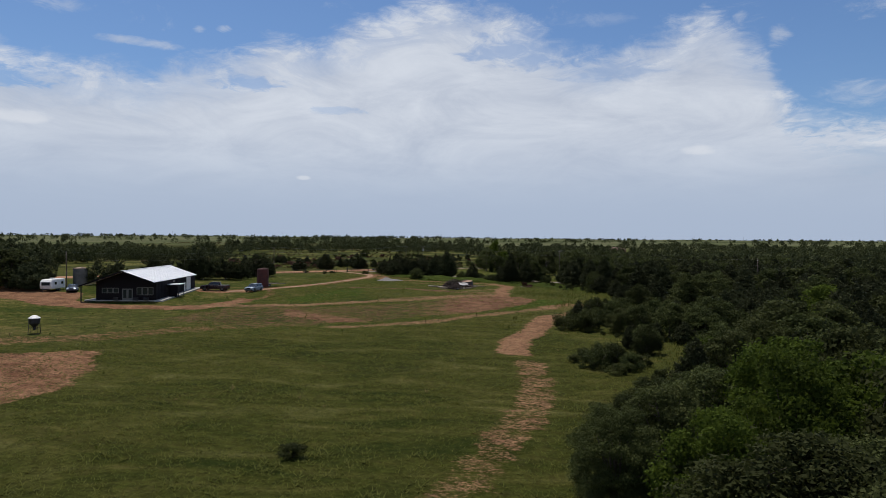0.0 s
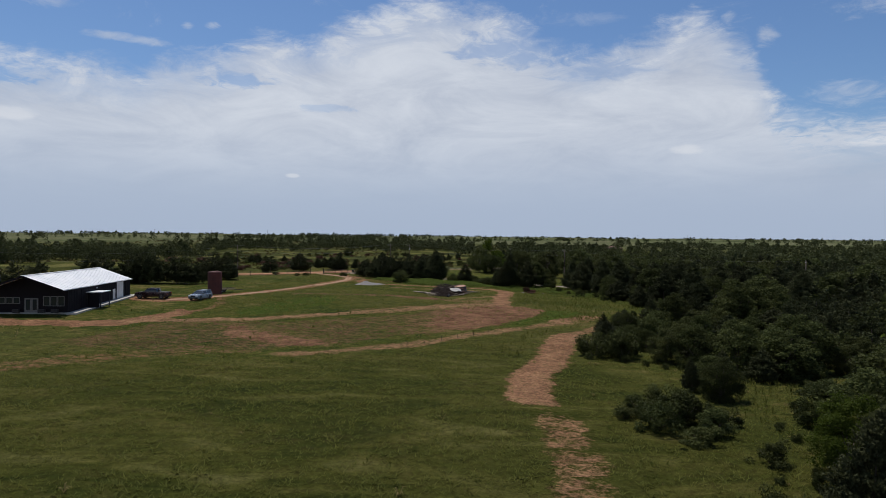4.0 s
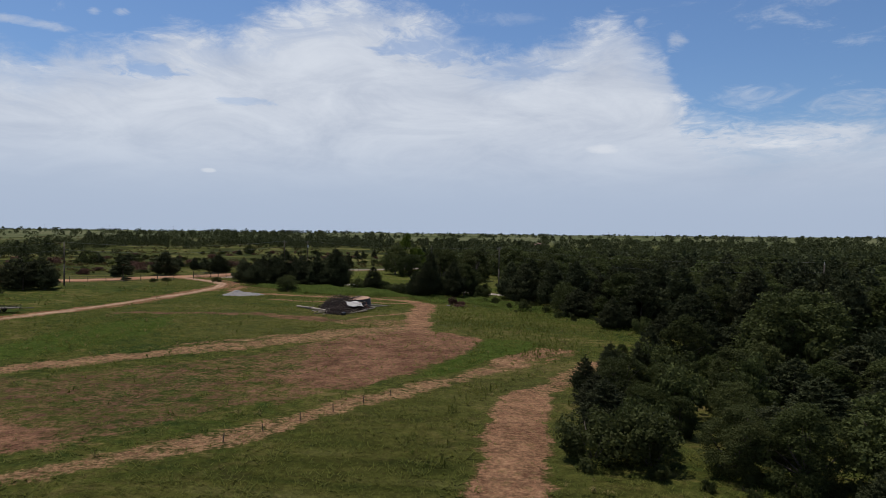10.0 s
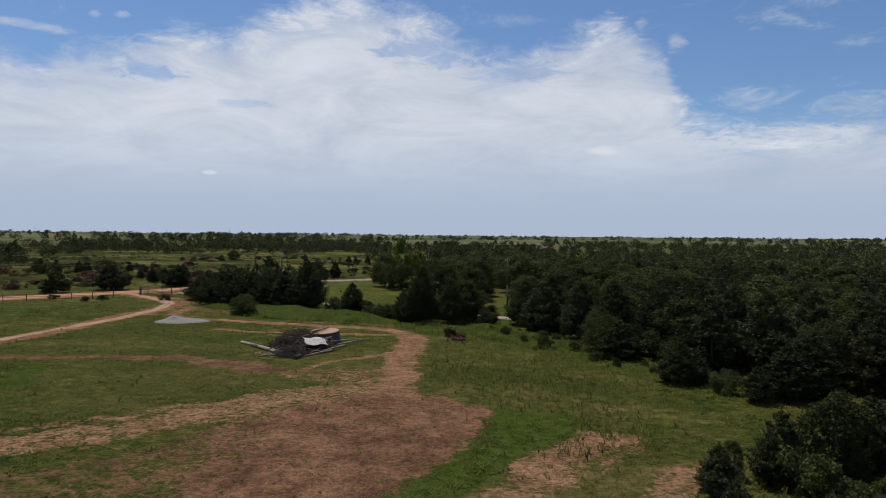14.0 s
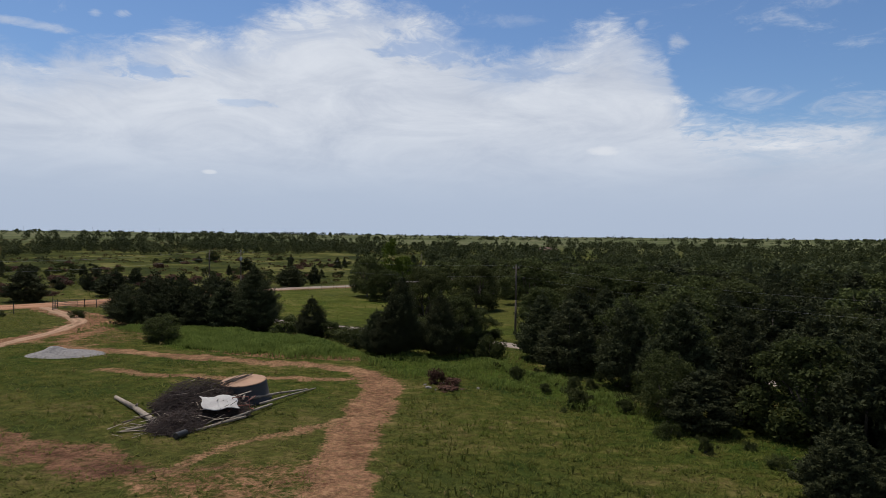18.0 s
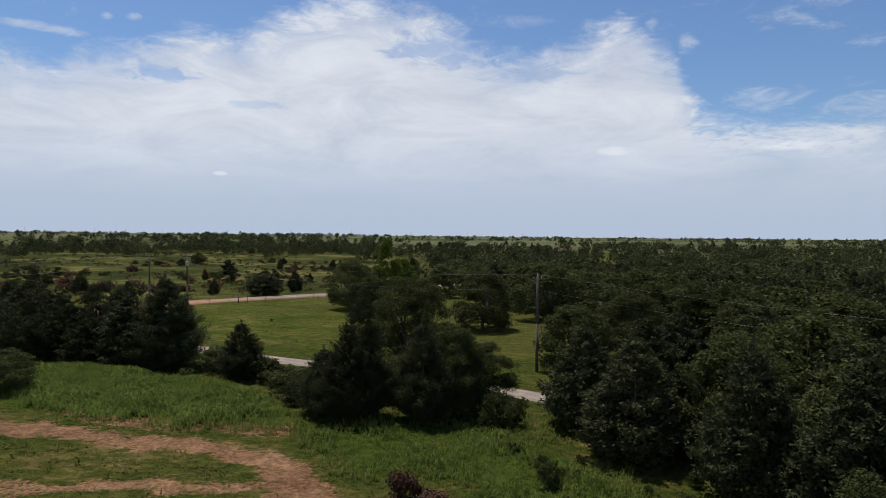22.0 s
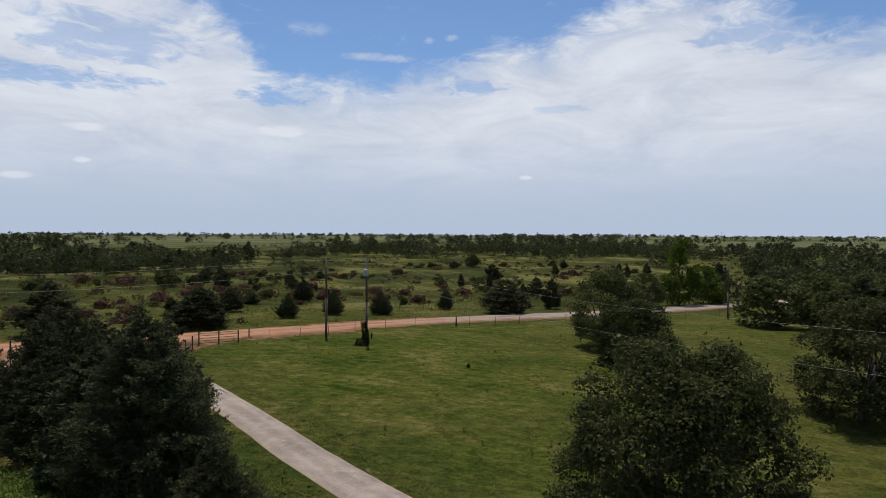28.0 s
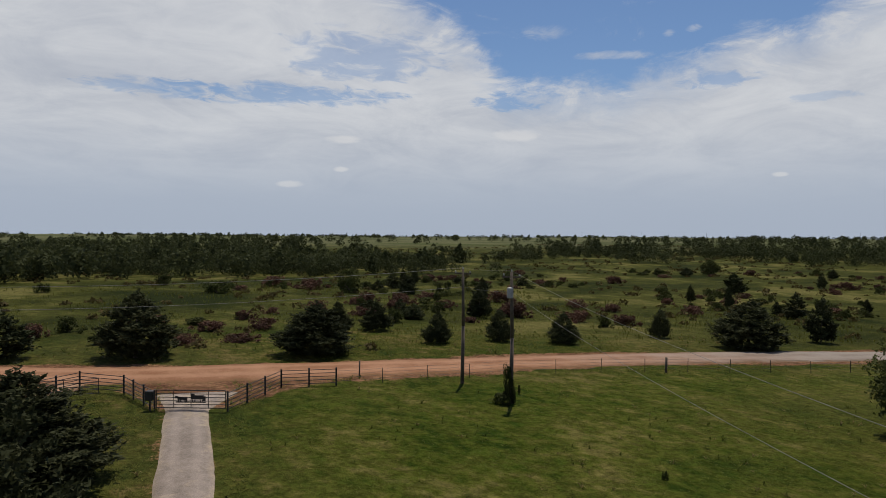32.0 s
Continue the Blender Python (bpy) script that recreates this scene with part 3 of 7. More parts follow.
    for key, val in (("earth", earth), ("lush", lush), ("pasture", pasture), ("straw", straw), ("plough", plough), ("sward", sward), ("wild", wild), ("remote", remote)):
        me.attributes.new(key, "FLOAT", "POINT").data.foreach_set("value", val.astype(np.float32))
    return tagged(new("ground", me), "rolling green prairie with bare red soil patches", "ground", kind="structure")


build_ground()


def resampled(line, step):
    p = np.array(line, float)
    s = np.r_[0, np.cumsum(np.hypot(*np.diff(p, axis=0).T))]
    t = np.arange(0, s[-1], step)
    # rounded corners
    q = np.stack([np.interp(t, s, p[:, k]) for k in (0, 1)], 1)
    for _ in range(int(6 / step)):
        q[1:-1] = 0.25 * q[:-2] + 0.5 * q[1:-1] + 0.25 * q[2:]
    return q


def ribbon(name, line, width, mat, lift=0.04, step=0.5, rag=0.25, crown=0.05, across=9, seed=3):
    """A road bed laid over the land, with ragged edges and a slight crown."""
    rnd = np.random.RandomState(seed)
    q = resampled(line, step)
    t = np.gradient(q, axis=0)
    t /= np.hypot(t[:, 0], t[:, 1])[:, None]
    nrm = np.stack([-t[:, 1], t[:, 0]], 1)
    wob = [np.convolve(rnd.randn(len(q) + 20), np.ones(5) / 5, "same")[10:-10] * rag + np.convolve(rnd.randn(len(q) + 80), np.ones(31) / 6, "same")[40:-40] * rag * 0.5 for _ in (0, 1)]
    ks = np.linspace(-1, 1, across)
    w = width(np.linspace(0, 1, len(q))) if callable(width) else np.full(len(q), width)
    verts, cross = [], []
    for a in range(len(q)):
        for k in ks:
            half = w[a] / 2 + (wob[0][a] if k < 0 else wob[1][a]) * abs(k)
            x, y = q[a] + nrm[a] * k * half
            cross.append(k)
            verts.append((x, y, tz(x, y) + 0.10 * math.sin(x * 0.21 + 1.3) * math.sin(y * 0.17) * min(1, max(0.15, math.hypot(x, y - 150) / 200)) + (lift + crown * (1 - k * k) if abs(k) < 1 else -0.03)))
    i = np.arange(len(verts)).reshape(len(q), across)
    faces = np.stack([i[:-1, :-1], i[:-1, 1:], i[1:, 1:], i[1:, :-1]], -1).reshape(-1, 4)
    me = mesh_of(name, verts, faces, mat)
    me.attributes.new("cross", "FLOAT", "POINT").data.foreach_set("value", np.array(cross, np.float32))
    return new(name, me)


def ruts(nt, pos, col, worn_c, edge_c, tracks=0.42, amount=0.5, edge=0.55):
    """Two packed wheel tracks and a loose, weedy edge along a road."""
    k = calc(nt, "ABSOLUTE", node(nt, "ShaderNodeAttribute", attribute_name="cross").outputs["Fac"])
    wob = calc(nt, "MULTIPLY", calc(nt, "SUBTRACT", noise_of(nt, pos, 0.7, 5, 0.7), 0.5), 0.55)
    k = calc(nt, "ADD", k, wob)
    d = calc(nt, "ABSOLUTE", calc(nt, "SUBTRACT", k, tracks))
    col = mixed(nt, remap(nt, d, 0.28, 0.05, 0, amount), col, worn_c)
    return mixed(nt, remap(nt, k, 0.72, 1.02, 0, edge), col, edge_c)


def lane_material(name, a, b, c, patch=(0.5, 0.66)):
    m, nt, bsdf, out, pos = material(name)
    f = calc(nt, "ADD", calc(nt, "MULTIPLY", noise_of(nt, pos, 0.25, 6, 0.65), 0.55), calc(nt, "MULTIPLY", noise_of(nt, pos, 6.0, 5, 0.7), 0.45))
    col = mixed(nt, remap(nt, f, 0.35, 0.65), a, b)
    col = mixed(nt, remap(nt, noise_of(nt, pos, 0.6, 6, 0.7, 0.6), patch[0], patch[1], 0, 0.8), col, c)
    col = ruts(nt, pos, col, tuple(v * 1.12 for v in b), c)
    grit = remap(nt, noise_of(nt, pos, 18.0, 6, 0.8), 0.36, 0.64, 0.80, 1.16)
    stain = remap(nt, noise_of(nt, pos, 0.9, 5, 0.7, 0.8), 0.40, 0.62, 0.90, 1.06)
    grit = calc(nt, "MULTIPLY", grit, stain)
    col = mixed(nt, 1.0, col, node(nt, "ShaderNodeCombineColor", [grit, grit, grit]).outputs[0], "MULTIPLY")
    nt.links.new(col, bsdf.inputs["Base Color"])
    bsdf.inputs["Roughness"].default_value = 0.92
    bsdf.inputs["Specular IOR Level"].default_value = 0.1
    bumped(nt, bsdf, f, 0.7, 0.08)
    return m


def road_material():
    """Red clay that gives way to grey gravel towards the north-east."""
    m, nt, bsdf, out, pos = material("county_road")
    sep = node(nt, "ShaderNodeSeparateXYZ", [pos])
    n1, n2 = noise_of(nt, pos, 0.3, 6, 0.65), noise_of(nt, pos, 7, 5, 0.7)
    f = calc(nt, "ADD", calc(nt, "MULTIPLY", n1, 0.6), calc(nt, "MULTIPLY", n2, 0.4))
    red = mixed(nt, remap(nt, f, 0.35, 0.65), (0.185, 0.088, 0.048), (0.30, 0.165, 0.10))
    grey = mixed(nt, remap(nt, f, 0.35, 0.65), (0.155, 0.130, 0.112), (0.235, 0.205, 0.18))
    k = remap(nt, calc(nt, "ADD", sep.outputs[1], calc(nt, "MULTIPLY", n1, 20.0)), 262, 298)
    col = ruts(nt, pos, mixed(nt, k, red, grey), mixed(nt, k, (0.33, 0.19, 0.12), (0.245, 0.215, 0.19)), (0.13, 0.075, 0.036), 0.4, 0.55, 0.8)
    nt.links.new(col, bsdf.inputs["Base Color"])
    bsdf.inputs["Roughness"].default_value = 0.92
    bsdf.inputs["Specular IOR Level"].default_value = 0.1
    bumped(nt, bsdf, f, 0.7, 0.08)
    return m


DRIVE_M = lane_material("drive_gravel", (0.165, 0.138, 0.120), (0.255, 0.218, 0.194), (0.31, 0.255, 0.19))
LANE_M = lane_material("lane_clay", (0.175, 0.100, 0.062), (0.31, 0.200, 0.135), (0.11, 0.088, 0.036))
tagged(ribbon("road", ROAD, 6.3, road_material(), 0.06, 0.6, 0.35, 0.12, 15), "red clay county road turning to grey gravel", "road", kind="structure")
tagged(ribbon("driveway", DRIVE[1:], lambda u: 2.7 + 3.0 * np.clip(1 - u / 0.028, 0, 1) ** 1.2, DRIVE_M, 0.07, 0.4, 0.045, 0.05, 13), "pale crushed gravel driveway with worn edges", "driveway", kind="structure")
tagged(ribbon("dirt_lane", LANE, 1.9, LANE_M, 0.03, 0.5, 0.4, 0.02), "sandy red dirt lane across the grass", "lane", kind="structure")


# ---- trees and brush ----
def part(name, me, parent, label=""):
    ob = new(name, me)
    ob.parent = parent
    return tagged(ob, label)


def sprays(rnd, at, normal, size, stretch=1.0, up=None):
    """One small folded leaf spray at every point, facing roughly along its normal."""
    n = len(at)
    normal = normal + rnd.randn(n, 3) * 0.85
    normal /= np.linalg.norm(normal, axis=1)[:, None] + 1e-9
    ref = rnd.randn(n, 3) if up is None else up + rnd.randn(n, 3) * 0.35
    u = np.cross(normal, ref)
    u /= np.linalg.norm(u, axis=1)[:, None] + 1e-9
    v = np.cross(u, normal)
    s = size * rnd.uniform(0.55, 1.3, n)[:, None]
    a, b = u * s * 0.5, v * s * 0.5 * stretch
    skew = rnd.uniform(-0.5, 0.5, n)[:, None]
    verts = np.stack([at - a - b * 0.6, at + a - b * (0.6 + skew * 0.4), at + b + a * skew], 1).reshape(-1, 3)
    i = np.arange(n)[:, None] * 3
    return verts, (i + np.arange(3)).tolist()


def oak_crown(seed, n, size, wide=7.0, high=7.5, bole=0.6, clumps=34):
    """A broad uneven crown: leaf sprays gathered into rounded lobes at the ends of the limbs, with dark gaps between."""
    rnd = np.random.RandomState(seed)
    up = rnd.uniform(0.0, 1.0, clumps)
    reach = np.where(up < 0.4, 0.86 + 0.35 * up, 1.0 - ((up - 0.4) / 0.66) ** 2.4 * 0.92)
    reach = reach * np.where(rnd.rand(clumps) < 0.74, rnd.uniform(0.84, 1.08, clumps), rnd.uniform(0.25, 0.8, clumps))
    az = rnd.uniform(0, 2 * math.pi, clumps)
    lobes = 1 + 0.15 * np.sin(2 * az + seed) + 0.10 * np.sin(3 * az + 2 * seed)
    c = np.stack([np.cos(az) * reach * lobes * wide * 0.40, np.sin(az) * reach * lobes * wide * 0.40, bole + 0.45 + up * (high - bole - 0.9)], 1)
    c[:, 2] += 0.35 * np.sin(2.0 * az + 5 * up + seed)
    r = rnd.uniform(0.078, 0.145, clumps) * wide * (90 / clumps) ** 0.36
    pick = rnd.choice(clumps, n, p=r ** 2 / (r ** 2).sum())
    d = rnd.randn(n, 3)
    d /= np.linalg.norm(d, axis=1)[:, None]
    d[:, 2] = np.where((d[:, 2] < -0.3) & (rnd.rand(n) < 0.7), -d[:, 2], d[:, 2])
    # every lobe is knobbly, and flatter underneath
    knob = 1 + 0.22 * np.sin(5 * d[:, 0] + pick) * np.sin(5 * d[:, 1] + 2.3 * pick) + 0.14 * np.sin(11 * d[:, 2] + 9 * d[:, 0] + pick)
    out = np.where(rnd.rand(n) < 0.93, rnd.uniform(0.60, 1.0, n), rnd.uniform(1.0, 1.28, n))
    at = c[pick] + d * (r[pick] * knob * out)[:, None] * np.array([1.0, 1.0, 0.78])
    at[:, 2] = np.maximum(at[:, 2], bole * 0.5 + 0.1 * rnd.rand(n))
    return sprays(rnd, at, d * 0.9 + np.array([0, 0, 0.35]), size), c


def limb(bm, a, b, r0, r1, sides=6):
    a, b = Vector(a), Vector(b)
    q = (b - a).to_track_quat("Z", "Y")
    rings = []
    for p, r in ((a, r0), (b, r1)):
        rings.append([bm.verts.new(p + q @ Vector((r * math.cos(2 * math.pi * i / sides), r * math.sin(2 * math.pi * i / sides), 0))) for i in range(sides)])
    for i in range(sides):
        bm.faces.new((rings[0][i], rings[0][(i + 1) % sides], rings[1][(i + 1) % sides], rings[1][i]))
    bm.faces.new(rings[1])
    bm.faces.new(rings[0][::-1])


def done(bm, name, mat, smooth=False):
    me = bpy.data.meshes.new(name)
    bm.normal_update()
    bm.to_mesh(me)
    bm.free()
    for m in mat if isinstance(mat, (list, tuple)) else (mat,):
        me.materials.append(m)
    if smooth:
        me.polygons.foreach_set("use_smooth", np.ones(len(me.polygons), bool))
    return me


def trunk_mesh(seed, ends, bole, girth, branches):
    rnd = random.Random(seed)
    bm = bmesh.new()
    p, q = Vector((0, 0, -0.4)), Vector((rnd.uniform(-.2, .2), rnd.uniform(-.2, .2), bole))
    limb(bm, p, q, girth * 1.25, girth * 0.85, 8)
    for e in ends[:branches]:
        e = Vector(e)
        mid = q.lerp(e, 0.5) + Vector((rnd.uniform(-.3, .3), rnd.uniform(-.3, .3), rnd.uniform(-.1, .4)))
        limb(bm, q, mid, girth * 0.55, girth * 0.32, 5)
        limb(bm, mid, e, girth * 0.32, girth * 0.08, 5)
        for _ in range(2):
            f = mid.lerp(e, rnd.uniform(0.2, 0.8))
            limb(bm, f, f + Vector((rnd.uniform(-1, 1), rnd.uniform(-1, 1), rnd.uniform(0, 0.8))), girth * 0.14, 0.01, 4)
    return done(bm, "trunk", BARK, True)


def cedar_crown(seed, n, size, wide=4.5, high=7.0, branches=70, skirt=0.12, tops=1):
    """A dense dark juniper: up-swept boughs round one or more stems, each ending in feathery plumes."""
    rnd = np.random.RandomState(seed)
    stem = rnd.randint(0, tops, branches)
    sx = np.r_[0.0, rnd.uniform(-0.30, 0.30, 8)][:tops] * wide * (tops > 1)
    sy = np.r_[0.0, rnd.uniform(-0.30, 0.30, 8)][:tops] * wide * (tops > 1)
    sh = np.r_[1.0, rnd.uniform(0.62, 0.95, 8)][:tops]
    t = rnd.uniform(0, 1, branches) ** 1.1
    prof = np.where(t < skirt, 0.78 + 0.22 * t / skirt, (1 - (t - skirt) / (1 - skirt)) ** 0.66)
    length = np.maximum(wide / 2 * (1.0 if tops == 1 else 0.72) * prof * rnd.uniform(0.68, 1.12, branches), 0.16)
    az = rnd.uniform(0, 2 * math.pi, branches)
    root = np.stack([sx[stem], sy[stem], t * high * sh[stem] * 0.90 + 0.1], 1)
    way = np.stack([np.cos(az), np.sin(az), rnd.uniform(0.12, 0.45, branches) + 0.6 * t ** 2], 1)
    # plumes: narrow tufts along the outer part of each bough, pointing out and up
    plumes = branches * 7
    pb = rnd.choice(branches, plumes, p=length ** 0.8 / (length ** 0.8).sum())
    pk = rnd.uniform(0.30, 1.0, plumes) ** 0.7
    side = rnd.uniform(-0.85, 0.85, plumes)
    pw = np.stack([np.cos(az[pb] + side), np.sin(az[pb] + side), rnd.uniform(0.25, 0.95, plumes) + 0.5 * t[pb]], 1)
    pw /= np.linalg.norm(pw, axis=1)[:, None]
    p0 = root[pb] + way[pb] * (pk * length[pb] * 0.86)[:, None]
    pl = np.clip(length[pb] * rnd.uniform(0.20, 0.42, plumes), 0.26, 0.9)
    pick = rnd.choice(plumes, n, p=pl / pl.sum())
    k = rnd.uniform(0.0, 1.0, n)
    thick = pl[pick] * (0.42 * (1 - k) + 0.06)
    at = p0[pick] + pw[pick] * (k * pl[pick])[:, None] + rnd.randn(n, 3) * thick[:, None] * 0.62
    at[:, 2] = np.clip(at[:, 2], 0.05, high * 1.06)
    tip = rnd.rand(n) < 0.002
    which = rnd.randint(0, tops, tip.sum())
    at[tip] = np.stack([sx[which] + rnd.randn(tip.sum()) * 0.07, sy[which] + rnd.randn(tip.sum()) * 0.07, high * sh[which] * rnd.uniform(0.86, 1.03, tip.sum())], 1)
    return sprays(rnd, at, rnd.randn(n, 3) * 0.7 + pw[pick] * 0.3 + np.array([0, 0, 0.5]), size, 4.0 if n > 60000 else 2.2, pw[pick])


def shrub_crown(seed, n, size, wide=3.0, high=2.2):
    rnd = np.random.RandomState(seed)
    clumps = 26
    c = np.stack([rnd.randn(clumps) * wide * 0.25, rnd.randn(clumps) * wide * 0.25, rnd.uniform(0.08, 0.8, clumps) * high], 1)
    c[:, :2] *= 1.15 - 0.6 * c[:, 2:] / high
    r = rnd.uniform(0.07, 0.20, clumps) * wide
    pick = rnd.randint(0, clumps, n)
    d = rnd.randn(n, 3)
    d /= np.linalg.norm(d, axis=1)[:, None]
    at = c[pick] + d * (r[pick] * rnd.uniform(0.5, 1.05, n))[:, None]
    at[:, 2] = np.clip(at[:, 2], 0.03, high)
    return sprays(rnd, at, d + np.array([0, 0, 0.3]), size, 1.3)


MASTER = {}


def master(key, name, crown, trunk, label, category, group):
    """A first tree of each kind, from which the others are copied; it takes the first place in the plan."""
    MASTER[key] = (name, crown, trunk, label, category, group)


OAK_LOD = ((24000, 0.165, 130, 14), (12000, 0.25, 110, 9), (3900, 0.40, 64, 4), (80000, 0.105, 180, 30))
CEDAR_LOD = ((28000, 0.115, 340), (14000, 0.16, 280), (4200, 0.27, 150), (115000, 0.040, 520))
for i in range(4):
    bm = bmesh.new()
    limb(bm, (0, 0, -0.4), (0.05, 0, 4.6), 0.15, 0.02, 7)
    stem = done(bm, "trunk", BARK, True)
    for lv in range(4):
        n, size, clumps, limbs = OAK_LOD[lv]
        words = ("spreading dark green oak with a dense rounded crown", "dark green oak at the wood's edge", "dark green oak standing in dense woodland", "spreading dark green oak with a ragged leafy crown")[lv]
        (v, f), c = oak_crown(10 + i, n, size, clumps=clumps, bole=0.4 + 0.15 * i)
        master(("oak", lv, i), "oak_tree", mesh_of("crown", v, f, OAK, False), trunk_mesh(i, c.tolist(), 1.5, 0.19, limbs), words, "tree", "oaks")
        (v, f), c = oak_crown(30 + i, n, size, clumps=clumps - 8, bole=0.5)
        master(("young", lv, i), "leafy_tree", mesh_of("crown", v, f, OAK_BRIGHT, False), trunk_mesh(40 + i, c.tolist(), 1.5, 0.15, limbs), "bright green leafy tree at the wood's edge", "tree", "bright trees")
        n, size, boughs = CEDAR_LOD[lv]
        words = ("dark green red cedar, dense to the ground", "dark red cedar beside the wood", "dark cedar among woodland trees", "dark green red cedar with spiky feathered boughs")[lv]
        v, f = cedar_crown(50 + i, n, size, 5.0, 7.0, boughs)
        master(("cedar", lv, i), "cedar_tree", mesh_of("crown", v, f, CEDAR, False), stem, words, "tree", "cedars")
        v, f = cedar_crown(90 + i, n, size * 1.1, 7.4, 7.4, boughs, 0.22, 4)
        master(("juniper", lv, i), "juniper_tree", mesh_of("crown", v, f, CEDAR, False), stem, "broad dark juniper with foliage to the ground", "tree", "junipers")
for i in range(3):
    bm = bmesh.new()
    for k in range(6):
        limb(bm, (0, 0, -0.2), (0.9 * math.cos(k * 1.05), 0.9 * math.sin(k * 1.05), 1.3), 0.035, 0.012, 5)
    stems = done(bm, "woody_base", BARK, True)
    v, f = shrub_crown(70 + i, 4200, 0.13)
    master(("shrub", 0, i), "shrub", mesh_of("foliage", v, f, OAK, False), stems, "low bushy green shrub in the grass", "shrub", "green shrubs")
    v, f = shrub_crown(70 + i, 1300, 0.23)
    master(("shrub", 1, i), "shrub", mesh_of("foliage", v, f, OAK, False), stems, "low bushy green shrub in the pasture", "shrub", "green shrubs")
    v, f = shrub_crown(80 + i, 1500, 0.20, 3.4, 1.5)
    master(("brush", 0, i), "dead_brush", mesh_of("tangle", v, f, BRUSH, False), stems, "reddish brown heap of cut dead brush", "brush", "dead brush heaps")
SIZE = {"juniper": (7.0, 7.6), "oak": (7.0, 7.6), "young": (7.0, 7.6), "cedar": (4.6, 7.0), "shrub": (3.0, 2.2), "brush": (3.4, 1.5)}
FIRST = {}
pick = random.Random(77)


LINE = [(3, 0), (1.7, 33), (5, 80), (8, 112), (13, 150), (14, 175), (11, 196), (6, 207)]
AHEAD = [(6, 207), (-3, 228), (-22, 252)]


def plant(kind, x, y, h, w, sink=0.0):
    """Sets a tree of that height and crown width on the ground; those far from the flight line are made of larger sprays."""
    away = float(seg_dist(np.array([x]), np.array([y]), LINE)[0])
    ahead = float(seg_dist(np.array([x]), np.array([y]), AHEAD)[0])
    level = (3 if h > 4 else 0) if away < (17 if 196 < y < 212 else 9.5) else (0 if min(away, ahead * 0.62) < 20 else (1 if min(away, ahead) < 45 or (x < -55 and 120 < y < 195) else 2))
    if kind == "shrub":
        level = 0 if min(away, ahead) < 22 else 1
    i = pick.randrange(3 if kind in ("shrub", "brush") else 4)
    if (kind, level, i) not in MASTER:
        level = 0
    key = (kind, level, i)
    w0, h0 = SIZE[kind]
    if kind in ("oak", "young"):
        sink = (0.05 if level == 3 else 0.10) * h
        h *= 1.04
    m = pose(x, y, tz(x, y) - sink, pick.uniform(-3, 3), pick.uniform(-3, 3), pick.uniform(0, 360)) @ Matrix.Diagonal((w / w0, w / w0 * pick.uniform(0.9, 1.1), h / h0, 1))
    if key not in FIRST:
        name, crown, trunk, label, category, group = MASTER[key]
        ob = new(name)
        part(crown.name.split(".")[0], crown, ob)
        part(trunk.name.split(".")[0], trunk, ob)
        FIRST[key] = tagged(ob, label, category, group)
        ob.matrix_basis = m
        return ob
    first = FIRST[key]
    ob = copy_thing(first, pose(0, 0, 0))
    ob.matrix_basis = m
    return ob


